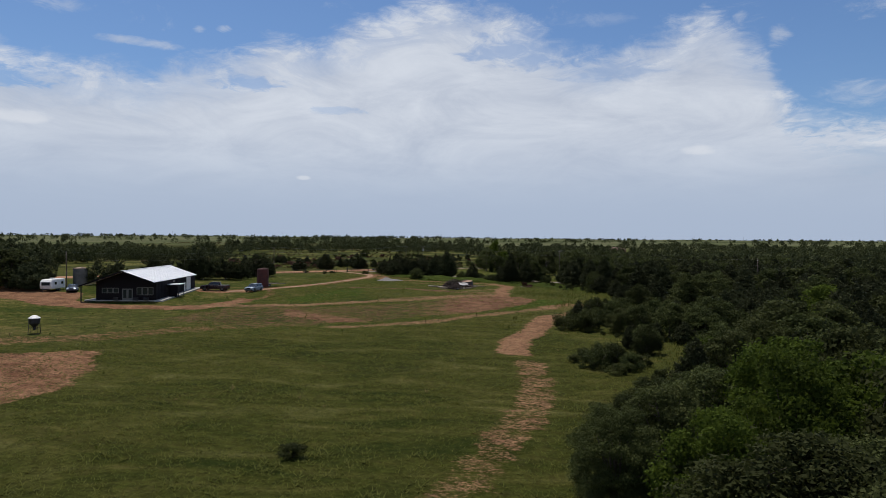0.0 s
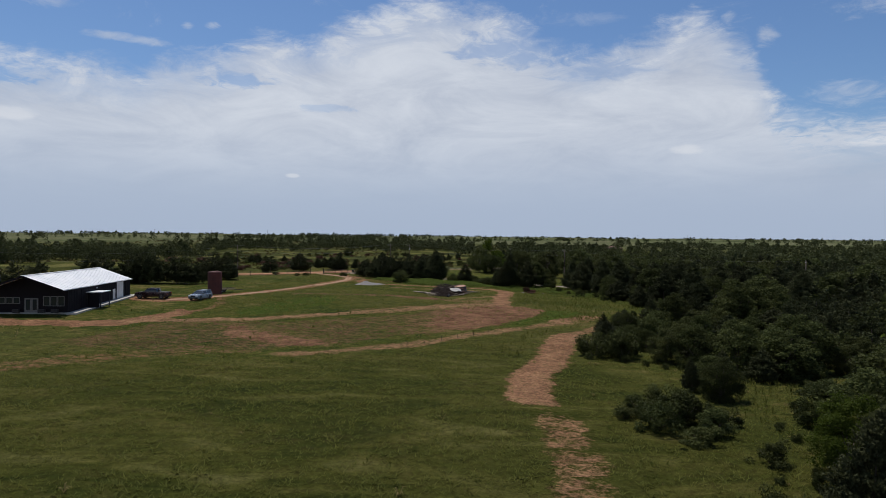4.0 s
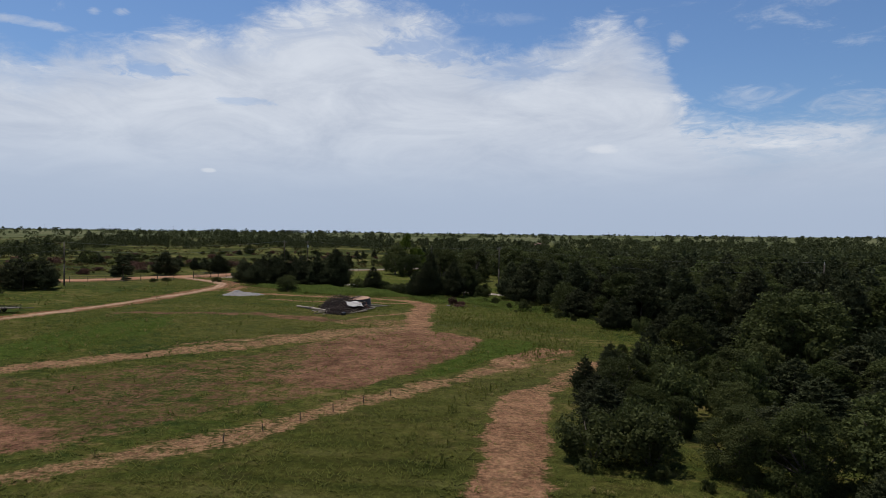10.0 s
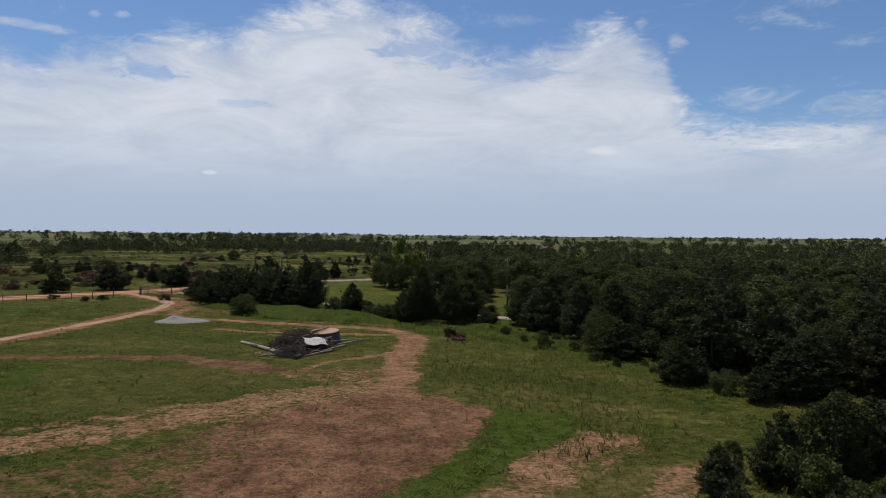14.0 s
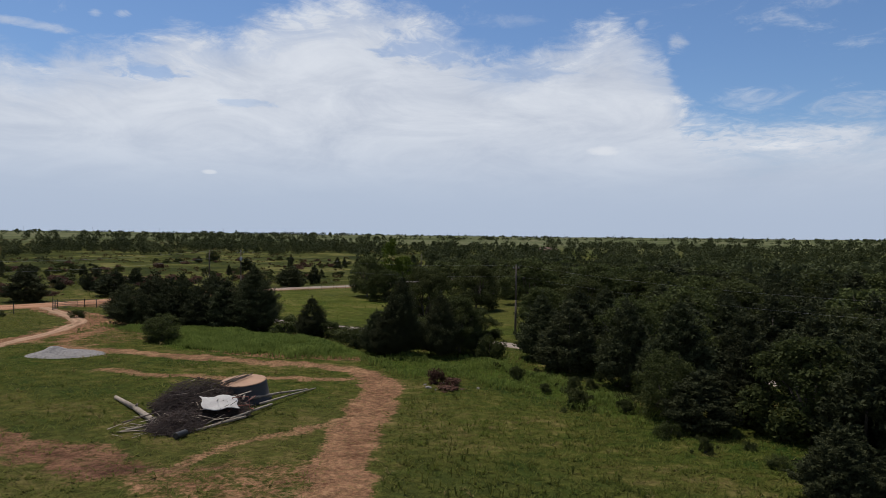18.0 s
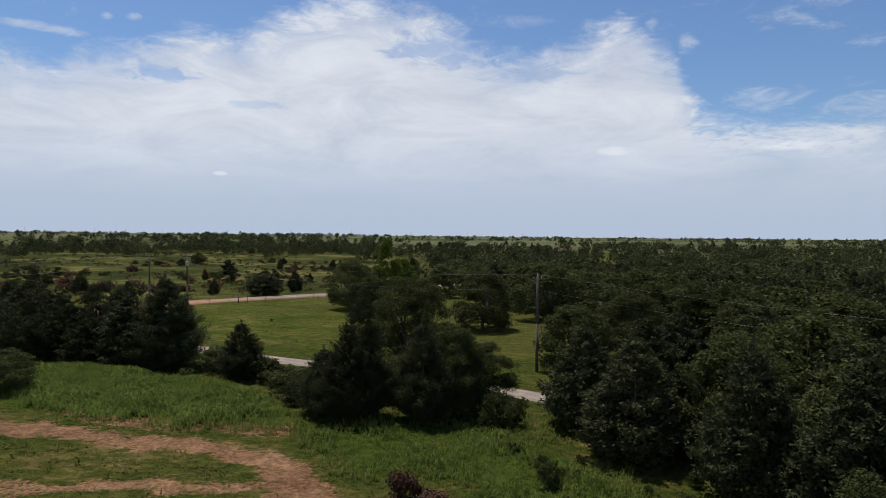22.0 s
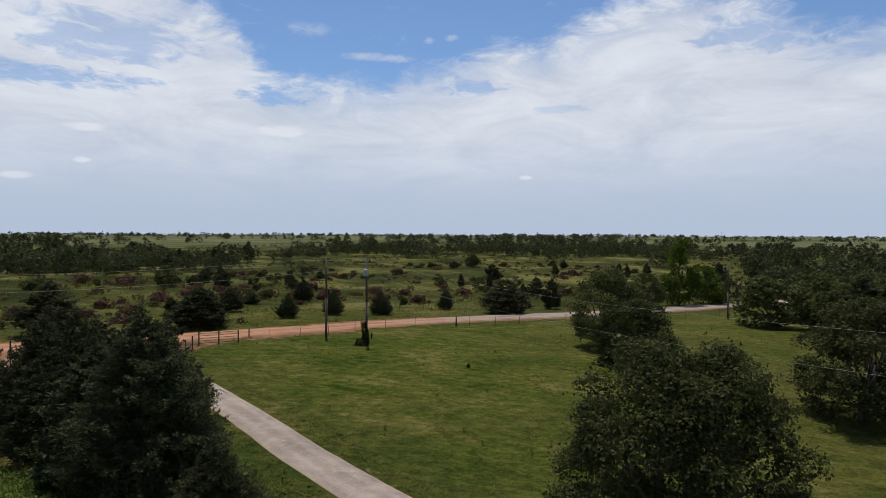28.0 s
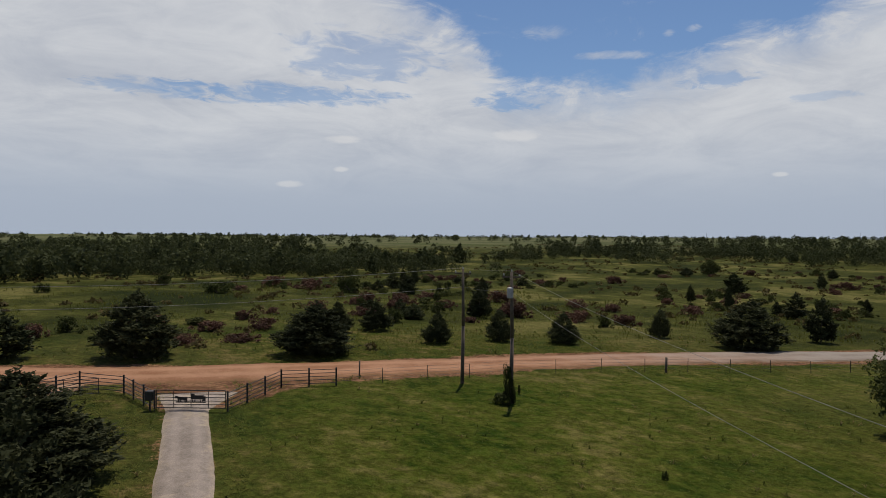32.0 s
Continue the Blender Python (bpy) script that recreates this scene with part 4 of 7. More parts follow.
# single trees: kind, place, height, crown width
SINGLE = [
    ("cedar", -53.5, 233.8, 6.0, 6.8), ("cedar", -44.2, 246, 4.9, 7.0), ("cedar", -51.8, 261, 3.5, 3.8), ("cedar", -40.9, 259.3, 3.3, 3.0), ("cedar", -37.9, 266, 3.6, 2.9),
    ("cedar", -32.4, 270, 3.5, 3.2), ("cedar", -28.6, 285.8, 3.6, 2.6), ("cedar", -18.0, 284.5, 5.5, 7.6), ("cedar", -14.2, 299, 5.7, 3.3), ("cedar", -60, 225, 4.6, 5),
    ("oak", 5.8, 246.8, 6.2, 7.6), ("oak", 2.1, 255, 8.8, 8.4), ("oak", 12.1, 204.4, 8.6, 8.2), ("oak", 21.8, 233.5, 8.2, 10.0), ("oak", 27.5, 205.6, 6.6, 8.0), ("oak", 35.5, 213, 7.4, 8.4), ("oak", 19.8, 288.5, 7.6, 10),
    ("oak", 33.5, 244, 9.2, 11), ("oak", 39.8, 221, 9.2, 11), ("cedar", 8.9, 188.0, 8.5, 4.6), ("oak", 17.6, 194.4, 4.3, 6.0), ("cedar", 8.0, 187.4, 6.0, 4.4), ("oak", 15.4, 189.6, 6.2, 6.4), ("cedar", 23.6, 186.4, 7.0, 5.4), ("cedar", 27, 183.4, 7.6, 5.8), ("oak", 31, 180, 7.6, 7.4), ("cedar", 25, 180, 7.2, 5.6), ("cedar", 35.5, 177, 7.4, 6),
    ("oak", 11.6, 193.0, 3.6, 4.6), ("cedar", 6.4, 189.2, 4.6, 3.8), ("cedar", 13.2, 187.6, 6.8, 4.4), ("shrub", 18.2, 186.6, 2.6, 3.4), ("shrub", 4.4, 192.4, 2.2, 3.6),
    ("juniper", -25.0, 212.2, 7.4, 7.4), ("juniper", -20.8, 210, 7.6, 6.8), ("juniper", -17.6, 211.8, 7.8, 7.6), ("juniper", -13.4, 208.2, 7.8, 7.4), ("cedar", -9.2, 204.6, 8.4, 6.2), ("juniper", -11.4, 207.4, 6.2, 5.0),
    ("cedar", -1.8, 200.0, 4.9, 3.9), ("juniper", -17.2, 206.6, 5.2, 6.2), ("cedar", -13.2, 205.6, 6.4, 6.0), ("juniper", -22.0, 207.4, 5.6, 5.6), ("juniper", -26.0, 208.4, 5.6, 5.6), ("juniper", -10.2, 204.2, 5.4, 5.4), ("shrub", -5.2, 202.6, 2.2, 4.4), ("shrub", 0.6, 199, 2.0, 4.6), ("shrub", -1.6, 200.4, 2.2, 3.4), ("shrub", 3.2, 196.6, 1.9, 4.0), ("oak", -17.6, 194.6, 3.3, 4.6),
    ("cedar", -26.4, 216.8, 5.5, 7.6), ("cedar", -30.5, 216, 4.8, 5.5), ("young", 5.8, 321, 13.4, 7.2), ("oak", 0, 314, 6.5, 7), ("young", 11, 326, 8, 7),
    ("cedar", 28.8, 160.6, 4.2, 4.6), ("cedar", 34, 141.8, 3.0, 2.3), ("cedar", 36.8, 142.8, 4.6, 3.8), ("cedar", 39.2, 143.4, 5.6, 4.6), ("oak", 42.5, 147, 6.2, 6.2), ("cedar", 31.8, 148.4, 3.0, 2.6), ("cedar", 26.4, 125.6, 4.2, 2.8), ("oak", 30.2, 126.2, 5.0, 4.4), ("cedar", 22.6, 124.4, 2.6, 2.2), ("cedar", 33.2, 128, 4.4, 3.4), ("oak", 24.3, 126.4, 2.2, 1.6), ("oak", 24.5, 97.6, 4.6, 5.0), ("oak", 28.0, 96.0, 5.4, 6.0), ("oak", 31.4, 93.4, 5.0, 6.0), ("oak", 21.8, 99.6, 3.8, 4.4), ("oak", 34.4, 97, 6.2, 7.0), ("cedar", 25.4, 93.4, 2.6, 2.2), ("cedar", 28.6, 91.6, 3.2, 3.0), ("cedar", 30.1, 148.0, 4.0, 3.4), ("oak", 27.8, 164, 5.0, 5.0), ("shrub", 32.7, 144.8, 2.2, 2.2), ("cedar", 18.2, 117.4, 2.8, 2.0), ("cedar", 20.7, 118.5, 3.0, 2.1),
    ("cedar", 37.6, 131, 4.0, 4.2), ("shrub", 14.6, 102, 3.0, 4.4), ("shrub", 17.6, 101, 3.2, 4.6), ("cedar", 20.6, 86.8, 2.9, 1.9), ("oak", 22.2, 84, 3.8, 4.0),
    ("shrub", 16.8, 76.6, 2.5, 3.6), ("oak", 27.3, 77, 3.6, 4.8), ("shrub", 14.4, 79.0, 1.5, 3.0), ("shrub", 19.4, 76.0, 1.6, 2.8), ("shrub", 16.4, 71.8, 1.2, 2.6), ("shrub", 17.4, 79.2, 2.0, 2.8), ("shrub", 12.8, 77.4, 0.9, 2.0), ("shrub", 15.6, 80.2, 1.8, 2.6), ("oak", 22.8, 88.4, 3.0, 4.4), ("shrub", 14.6, 74.6, 2.4, 3.2), ("shrub", 18.0, 73.8, 2.0, 3.0),
    ("oak", 9.6, 36.5, 5.4, 5.4), ("oak", 12.2, 44.4, 4.4, 4.8), ("oak", 15.4, 52.5, 4.0, 4.6), ("young", 17.5, 35, 9.0, 7.6), ("oak", 13.4, 40.5, 6.2, 6.2), ("young", 21.5, 43, 8.8, 9), ("oak", 25, 33, 9.8, 10), ("young", 13, 31, 7.2, 6), ("oak", 18.5, 49.5, 5.6, 7), ("oak", 25.5, 53, 6.4, 9), ("oak", 30, 45, 9.4, 9),
    ("juniper", -91, 134.5, 8.4, 9), ("oak", -97, 136, 8.6, 12), ("juniper", -94, 142, 8.0, 9), ("juniper", -83, 147.5, 7.6, 8), ("juniper", -80, 169.5, 7.6, 9), ("juniper", -75.4, 172.0, 8.6, 8), ("juniper", -70.4, 171.5, 9.6, 8.6), ("juniper", -65.2, 173.5, 7.2, 8), ("juniper", -61.4, 174.6, 5.4, 5.6), ("juniper", -62.4, 188, 7.2, 8), ("juniper", -59.4, 189.5, 6.2, 6),
    ("juniper", -66, 191, 5.8, 7), ("cedar", 38, 172, 7, 5.6), ("oak", 34, 174.6, 6.6, 6.4), ("cedar", 41.5, 167.6, 7, 5.6), ("oak", -103, 146, 8, 10), ("oak", -109, 137, 8.5, 11), ("oak", -118, 152, 8, 11), ("shrub", -88, 150, 3, 5), ("juniper", -75.5, 176, 6.6, 7),
]
for kind, x, y, h, w in SINGLE:
    plant(kind, x, y, h, w)


# the woods to the east: edge of the trees by y
EDGE = [(15, 10), (30, 11), (45, 12), (52, 16), (60, 19), (68, 23), (78, 31), (88, 37), (95, 30), (99, 17.5), (105, 14.5), (112, 16.5), (118, 20), (122, 26), (128, 38), (140, 45), (150, 40),
        (157, 32), (168, 27), (176, 24.5), (184, 22.5), (190, 26), (198, 42), (215, 46), (232, 44), (245, 38), (256, 30), (275, 26), (300, 25), (340, 30)]
EY, EX = zip(*EDGE)
rng = random.Random(5)
planted = [(x, y) for _, x, y, _, _ in SINGLE]
drive_pts = resampled(DRIVE, 2.0)


def clear_of(x, y, gap, line_gap=3.4):
    if any(abs(x - a) < gap and abs(y - b) < gap and (x - a) ** 2 + (y - b) ** 2 < gap * gap for a, b in planted):
        return False
    return float(np.hypot(drive_pts[:, 0] - x, drive_pts[:, 1] - y).min()) > line_gap


for _ in range(5200):
    y = rng.uniform(16, 335)
    x = float(np.interp(y, EY, EX)) + rng.random() ** 1.3 * 62 + 1.0
    inn = x - float(np.interp(y, EY, EX))
    thicket = 94 < y < 122 and x < 42
    if not clear_of(x, y, 2.7 if thicket else 4.3, 2.6):
        continue
    if len(planted) > 560 + len(SINGLE):
        break
    planted.append((x, y))
    if thicket:
        h = rng.uniform(2.0, 3.6) + 0.06 * inn
        plant(rng.choice(("oak", "shrub", "oak", "cedar")), x, y, h, h * rng.uniform(0.95, 1.3))
        continue
    cedar = rng.random() < (0.68 if 140 < y < 200 else 0.28)
    h = min(rng.uniform(5.6, 8.6), 3.6 + inn * 0.8 + rng.random() * 2) if y < 140 else rng.uniform(6.0, 8.6)
    kind = "cedar" if cedar else ("young" if rng.random() < 0.05 and y < 100 else "oak")
    if kind == "oak" and inn > 16 and int(x * 10) % 5 < 3:
        kind = "juniper"
    plant(kind, x, y, h, h * (rng.uniform(0.55, 0.8) if cedar else rng.uniform(0.98, 1.3)))

# rough low growth in front of the trees
for _ in range(400):
    y = rng.uniform(50, 182)
    x = float(np.interp(y, EY, EX)) + rng.uniform(-6.5, 2.5)
    if x < 11 or not clear_of(x, y, 1.9) or float(seg_dist(np.array([x]), np.array([y]), TRACK)[0]) < 4.2:
        continue
    planted.append((x, y))
    h = rng.uniform(0.3, 0.8) + 1.1 * rng.random() ** 3
    plant("shrub", x, y, h, h * rng.uniform(0.9, 1.7))
    if len(planted) % 97 == 0:
        break

# brush heaps, bushes and small cedars in the northern pasture
HEAPS = [(-51.8, 288.8, 2.3, 5.4), (-54.6, 290.4, 1.8, 4.0), (-43.5, 291.8, 1.7, 4.4), (-79.8, 371.4, 2.0, 5.0), (-74.1, 287.8, 1.5, 4.4), (-80.9, 285.9, 1.6, 5.0), (-67.2, 290.6, 1.3, 3.2), (-110.3, 295.8, 2.2, 6.0),
         (-72.0, 267.9, 1.6, 3.8), (-64.0, 247.0, 1.1, 3.6), (-69.6, 254.7, 1.2, 2.8), (-61.5, 251.8, 1.2, 3.8), (-121.8, 294.4, 2.2, 5.5), (-37.3, 294.3, 1.5, 4.2), (-37.0, 316.9, 1.4, 3.8), (-65.3, 436.6, 1.8, 5.0),
         (-31.2, 400.8, 1.9, 5.0), (-55.0, 310.9, 1.5, 4.4), (-114.5, 337.5, 1.8, 5.0), (-69.5, 307.4, 2.1, 5.2), (-47.7, 310.4, 1.3, 3.4)]
for x, y, h, w in HEAPS:
    plant("brush", x, y, h, w)
    planted.append((x, y))
for kind, x, y, h, w in (("shrub", -108.5, 273.4, 2.6, 5.0), ("oak", -99.6, 297.8, 5.0, 5.2), ("shrub", -129.7, 273.5, 2.4, 3.4), ("shrub", -122.5, 248.6, 1.8, 2.4), ("cedar", -46.3, 364.4, 5.0, 5.6), ("oak", -76.2, 430, 5.0, 6.0)):
    plant(kind, x, y, h, w)
    planted.append((x, y))
NORTH = [(-53, 232), (-44, 246), (-20, 284), (-4, 310), (12, 345), (-10, 455), (-70, 470), (-112, 400), (-135, 340), (-152, 300), (-150, 262), (-110, 215)]
ROAD_PTS = resampled(ROAD, 3.0)
count = 0
for _ in range(4000):
    x, y = rng.uniform(-155, 12), rng.uniform(215, 470)
    if float(inside(np.array([x]), np.array([y]), NORTH)[0]) < 4 or np.hypot(ROAD_PTS[:, 0] - x, ROAD_PTS[:, 1] - y).min() < 9:
        continue
    if noise.noise(Vector((x * 0.025, y * 0.025, 3))) < 0.04 or (x < -74 and y < 278) or not clear_of(x, y, 4.5):
        continue
    planted.append((x, y))
    k = rng.random()
    if k < 0.34:
        plant("brush", x, y, rng.uniform(0.7, 1.5), rng.uniform(2.2, 4.4))
    elif k < 0.82:
        plant("shrub", x, y, rng.uniform(0.8, 2.0), rng.uniform(1.5, 3.6))
    else:
        plant("cedar", x, y, rng.uniform(1.8, 4.2), rng.uniform(1.8, 4.0))
    count += 1
    if count > 170:
        break


BELT = [(-152, 240), (-167, 285), (-152, 312), (-134, 347), (-116, 404), (-88, 480), (-42, 522), (14, 505), (60, 560), (-60, 640), (-160, 560), (-215, 450), (-255, 330), (-245, 235)]


def low_brush():
    """Scrub scattered over the pastures beyond the road."""
    r = np.random.RandomState(19)
    x, y = r.uniform(-330, 40, 9000), r.uniform(215, 760, 9000)
    keep = (seg_dist(x, y, ROAD) > 8) & ~((x > -34) & (y < 300) & (x * 1.45 + 290 > y))
    keep &= np.array([noise.noise(Vector((a * 0.02, b * 0.02, 8))) > -0.05 for a, b in zip(x, y)])
    keep &= ~((x > -115) & (y < 235))
    x, y = x[keep][:2300], y[keep][:2300]
    k = 26
    w = r.uniform(0.35, 1.3, len(x))
    d = r.randn(len(x), k, 3)
    d /= np.linalg.norm(d, axis=2)[:, :, None]
    d[:, :, 2] = np.abs(d[:, :, 2])
    at = d * (w[:, None, None] * np.array([1, 1, 0.75])) * r.uniform(0.5, 1, (len(x), k, 1))
    at = at + np.stack([x, y, terr(x, y) + 0.05], 1)[:, None]
    v, f = sprays(r, at.reshape(-1, 3), d.reshape(-1, 3), (np.repeat(w, k) * 0.55)[:, None])
    return new("pasture_scrub", mesh_of("pasture_scrub", v, f, SCRUB, False))


SCRUB = leafy("scrub_leaf", (0.024, 0.032, 0.008), (0.070, 0.066, 0.020), (0.075, 0.048, 0.026), 0.25)
tagged(low_brush(), "low green and brown scrub dotting the pasture", "scrub", kind="stuff")


def far_woods():
    """Distant woods and hedgerows out to the skyline, as clumps of foliage."""
    r = np.random.RandomState(9)
    at, nrm, size = [], [], []
    n = 0
    for turn in range(60000):
        ang, d = r.uniform(-1.75, 1.25), 110 + 2600 * r.rand() ** 1.7
        x, y = d * math.sin(ang), 200 + d * math.cos(ang)
        belt = turn < 2600
        if belt:
            x, y = r.uniform(-260, 65), r.uniform(235, 640)
            if float(inside(np.array([x]), np.array([y]), BELT)[0]) < 0:
                continue
            d = math.hypot(x, y - 200)
        if y < 20:
            continue
        e = float(np.interp(y, EY, EX))
        east = x > e + 58 and y < 345 or (y >= 345 and x > 22 and y < 700)
        dense = noise.noise(Vector((x * 0.006, y * 0.006, 1.7)))
        lines = noise.noise(Vector((x * 0.003, y * 0.014, 5.0)))
        if belt:
            ok = dense + 0.8 * noise.noise(Vector((x * 0.026, y * 0.026, 4.0))) > -0.22
        elif east:
            ok = dense > -0.45 if d < 420 else dense > -0.05
        else:
            if float(inside(np.array([x]), np.array([y]), NORTH)[0]) > -3 or (x > -150 and y < 330):
                continue
            if d < 520:
                ok = dense + 0.4 * noise.noise(Vector((x * 0.02, y * 0.02, 6.0))) > -0.02
            else:
                ok = (lines > 0.13 or dense > 0.40) and r.rand() < 0.85
        if not ok:
            continue
        h = (3.0 + 5.4 * r.rand() ** 1.3) * (0.66 if belt else 1.0)
        z = tz(x, y) + 0.0
        k = 230 if d < 420 else (100 if d < 900 else 56)
        dd = r.randn(k, 3)
        dd /= np.linalg.norm(dd, axis=1)[:, None]
        dd[:, 2] = np.where((dd[:, 2] < -0.4) & (r.rand(k) < 0.6), -dd[:, 2], dd[:, 2])
        cone = r.rand() < 0.4
        w = h * (0.36 if cone else 0.6)
        p = dd * np.array([w, w, h * 0.5]) * r.uniform(0.7, 1.05, (k, 1)) * (1 + 0.25 * np.sin(4 * dd[:, :1] + turn) * np.sin(4 * dd[:, 1:2] + 2 * turn))
        if cone:
            p[:, :2] *= (1.15 - 0.75 * np.clip(p[:, 2] / (h * 0.5), 0, 1))[:, None]
        at.append(p + np.array([x, y, z + h * 0.44]))
        nrm.append(dd)
        size.append(np.full(k, (0.135 if k > 200 else (0.20 if k > 80 else 0.27)) * h))
        n += 1
        if n > 6200:
            break
    at, nrm, size = np.concatenate(at), np.concatenate(nrm), np.concatenate(size)
    v, f = sprays(r, at, nrm, size[:, None])
    return new("far_woods", mesh_of("far_woods", v, f, FAR_LEAF, False))


FAR_LEAF = leafy("far_leaf", (0.014, 0.021, 0.009), (0.064, 0.074, 0.030), (0.032, 0.038, 0.016), 0.25, 0.75, 0.11)
tagged(far_woods(), "distant dark green woods and hedgerows", "woods", kind="stuff")


# ---- builders for made things ----
def box(bm, c, s, bevel=0.0, rot=0.0):
    """A bevelled block into a mesh: centre, size, turn about z in degrees."""
    t = bmesh.new()
    bmesh.ops.create_cube(t, size=1.0)
    bmesh.ops.scale(t, vec=s, verts=t.verts)
    if bevel:
        bmesh.ops.bevel(t, geom=t.edges[:], offset=bevel, segments=2, profile=0.7, affect="EDGES")
    bmesh.ops.transform(t, matrix=pose(*c, 0, 0, rot), verts=t.verts)
    me = bpy.data.meshes.new("tmp")
    t.to_mesh(me)
    t.free()
    bm.from_mesh(me)
    bpy.data.meshes.remove(me)
    return bm


def boxes(*items):
    bm = bmesh.new()
    for it in items:
        box(bm, *it)
    return bm


def turned(profile, sides=24):
    """A body of revolution from (radius, height) pairs."""
    bm = bmesh.new()
    rings = [[bm.verts.new((r * math.cos(2 * math.pi * i / sides), r * math.sin(2 * math.pi * i / sides), z)) for i in range(sides)] for r, z in profile]
    for a, b in zip(rings, rings[1:]):
        for i in range(sides):
            bm.faces.new((a[i], a[(i + 1) % sides], b[(i + 1) % sides], b[i]))
    bm.faces.new(rings[0][::-1])
    bm.faces.new(rings[-1])
    return bm


def prism(outline, half, taper=1.0, bevel=0.0):
    """A side outline (x, z) drawn out to both sides; the top narrows by taper."""
    bm = bmesh.new()
    zs = [z for _, z in outline]
    lo, hi = min(zs), max(zs)
    sides = []
    for s in (-1, 1):
        sides.append([bm.verts.new((x, s * half * (1 - (1 - taper) * (z - lo) / (hi - lo + 1e-9)), z)) for x, z in outline])
    n = len(outline)
    for i in range(n):
        j = (i + 1) % n
        bm.faces.new((sides[0][i], sides[0][j], sides[1][j], sides[1][i]))
    bm.faces.new(sides[0][::-1])
    bm.faces.new(sides[1])
    bmesh.ops.recalc_face_normals(bm, faces=bm.faces[:])
    if bevel:
        bmesh.ops.bevel(bm, geom=bm.edges[:], offset=bevel, segments=2, profile=0.7, affect="EDGES")
    return bm


def moved(bm, m):
    bmesh.ops.transform(bm, matrix=m, verts=bm.verts)
    return bm


def add(name, bm, mat, parent, label="", smooth=False):
    return part(name, done(bm, name, mat, smooth), parent, label)


def thing(name, x, y, turn=0.0, lift=0.0, label="", category="", group=""):
    ob = new(name)
    ob.matrix_basis = pose(x, y, tz(x, y) + lift, 0, 0, turn)
    return tagged(ob, label, category, group)


def glass_dark(name, col=(0.02, 0.025, 0.03)):
    m, nt, bsdf, out, pos = material(name)
    bsdf.inputs["Base Color"].default_value = (*col, 1)
    bsdf.inputs["Roughness"].default_value = 0.08
    bsdf.inputs["Specular IOR Level"].default_value = 0.6
    return m


SIDING = worn("dark_siding", (0.007, 0.006, 0.008), (0.012, 0.010, 0.013), 0.8, 0.75, 0, 0.1, spec=0.15)
ROOF_W = worn("white_metal_roof", (0.66, 0.68, 0.70), (0.78, 0.79, 0.80), 0.5, 0.38, 0.0, 0.08)
WHITE = worn("white_paint", (0.62, 0.62, 0.60), (0.78, 0.78, 0.76), 2, 0.5)
CONCRETE = worn("concrete", (0.26, 0.25, 0.235), (0.38, 0.37, 0.345), 1.2, 0.9, 0, 0.3)
TRIM = worn("grey_trim", (0.10, 0.10, 0.097), (0.17, 0.17, 0.165), 2, 0.6)
PANE = glass_dark("window_glass")
BLACK = worn("black_steel", (0.012, 0.012, 0.013), (0.03, 0.03, 0.032), 4, 0.5, 0.0)
TYRE = worn("tyre_rubber", (0.015, 0.015, 0.015), (0.03, 0.03, 0.03), 8, 0.85)
RIM = worn("wheel_alloy", (0.10, 0.10, 0.105), (0.17, 0.17, 0.175), 6, 0.4, 0.8)
RUST = worn("red_oxide_tank", (0.050, 0.014, 0.013), (0.095, 0.028, 0.024), 0.9, 0.75, 0, 0.3)
RUST_TOP = worn("dusty_lid", (0.26, 0.17, 0.13), (0.40, 0.30, 0.24), 1.2, 0.85)
GREYTANK = worn("weathered_tank", (0.10, 0.095, 0.09), (0.19, 0.175, 0.16), 0.8, 0.8, 0, 0.3)
WOODP = worn("weathered_pole", (0.050, 0.039, 0.030), (0.105, 0.086, 0.070), 2.5, 0.9, 0, 0.5, 30)
LOGW = worn("bleached_log", (0.15, 0.122, 0.098), (0.29, 0.245, 0.20), 2.0, 0.9, 0, 0.5, 22)
GALV = worn("galvanised_steel", (0.20, 0.21, 0.22), (0.32, 0.33, 0.34), 3, 0.5, 0.4)
WIRE_M = worn("wire", (0.13, 0.13, 0.125), (0.20, 0.20, 0.19), 3, 0.6, 0.0)
TWIG = worn("dead_twig", (0.016, 0.010, 0.009), (0.052, 0.034, 0.029), 3, 0.95, 0, 0.3)
LAMP = worn("lamp_glass", (0.55, 0.55, 0.55), (0.7, 0.7, 0.7), 5, 0.2)
RED_LAMP = worn("tail_glass", (0.20, 0.01, 0.01), (0.28, 0.02, 0.02), 5, 0.25)


def paint(name, col):
    return worn(name, tuple(c * 0.9 for c in col), col, 1.0, 0.28, 0.3, 0.02, 40, 0.002, 0.6)


# ---- the house and its yard ----
def window(parent, x, y, z, w, h, turn, panes):
    """A white frame with dark panes, set on a wall; x, y is the middle."""
    m = pose(x, y, z, 0, 0, turn)
    bm = boxes(((0, 0, h / 2), (w, 0.06, 0.09), 0.01), ((0, 0, -h / 2), (w + 0.1, 0.10, 0.09), 0.01), *[((-w / 2 + k * w / panes, 0, 0), (0.09, 0.06, h), 0.01) for k in range(panes + 1)])
    win = add("window", moved(bm, m), TRIM, parent, "grey framed window with dark panes")
    for k in range(panes):
        add("pane", moved(boxes(((-w / 2 + (k + 0.5) * w / panes, 0.012, 0), (w / panes - 0.09, 0.02, h - 0.09))), m), PANE, win)
    return win


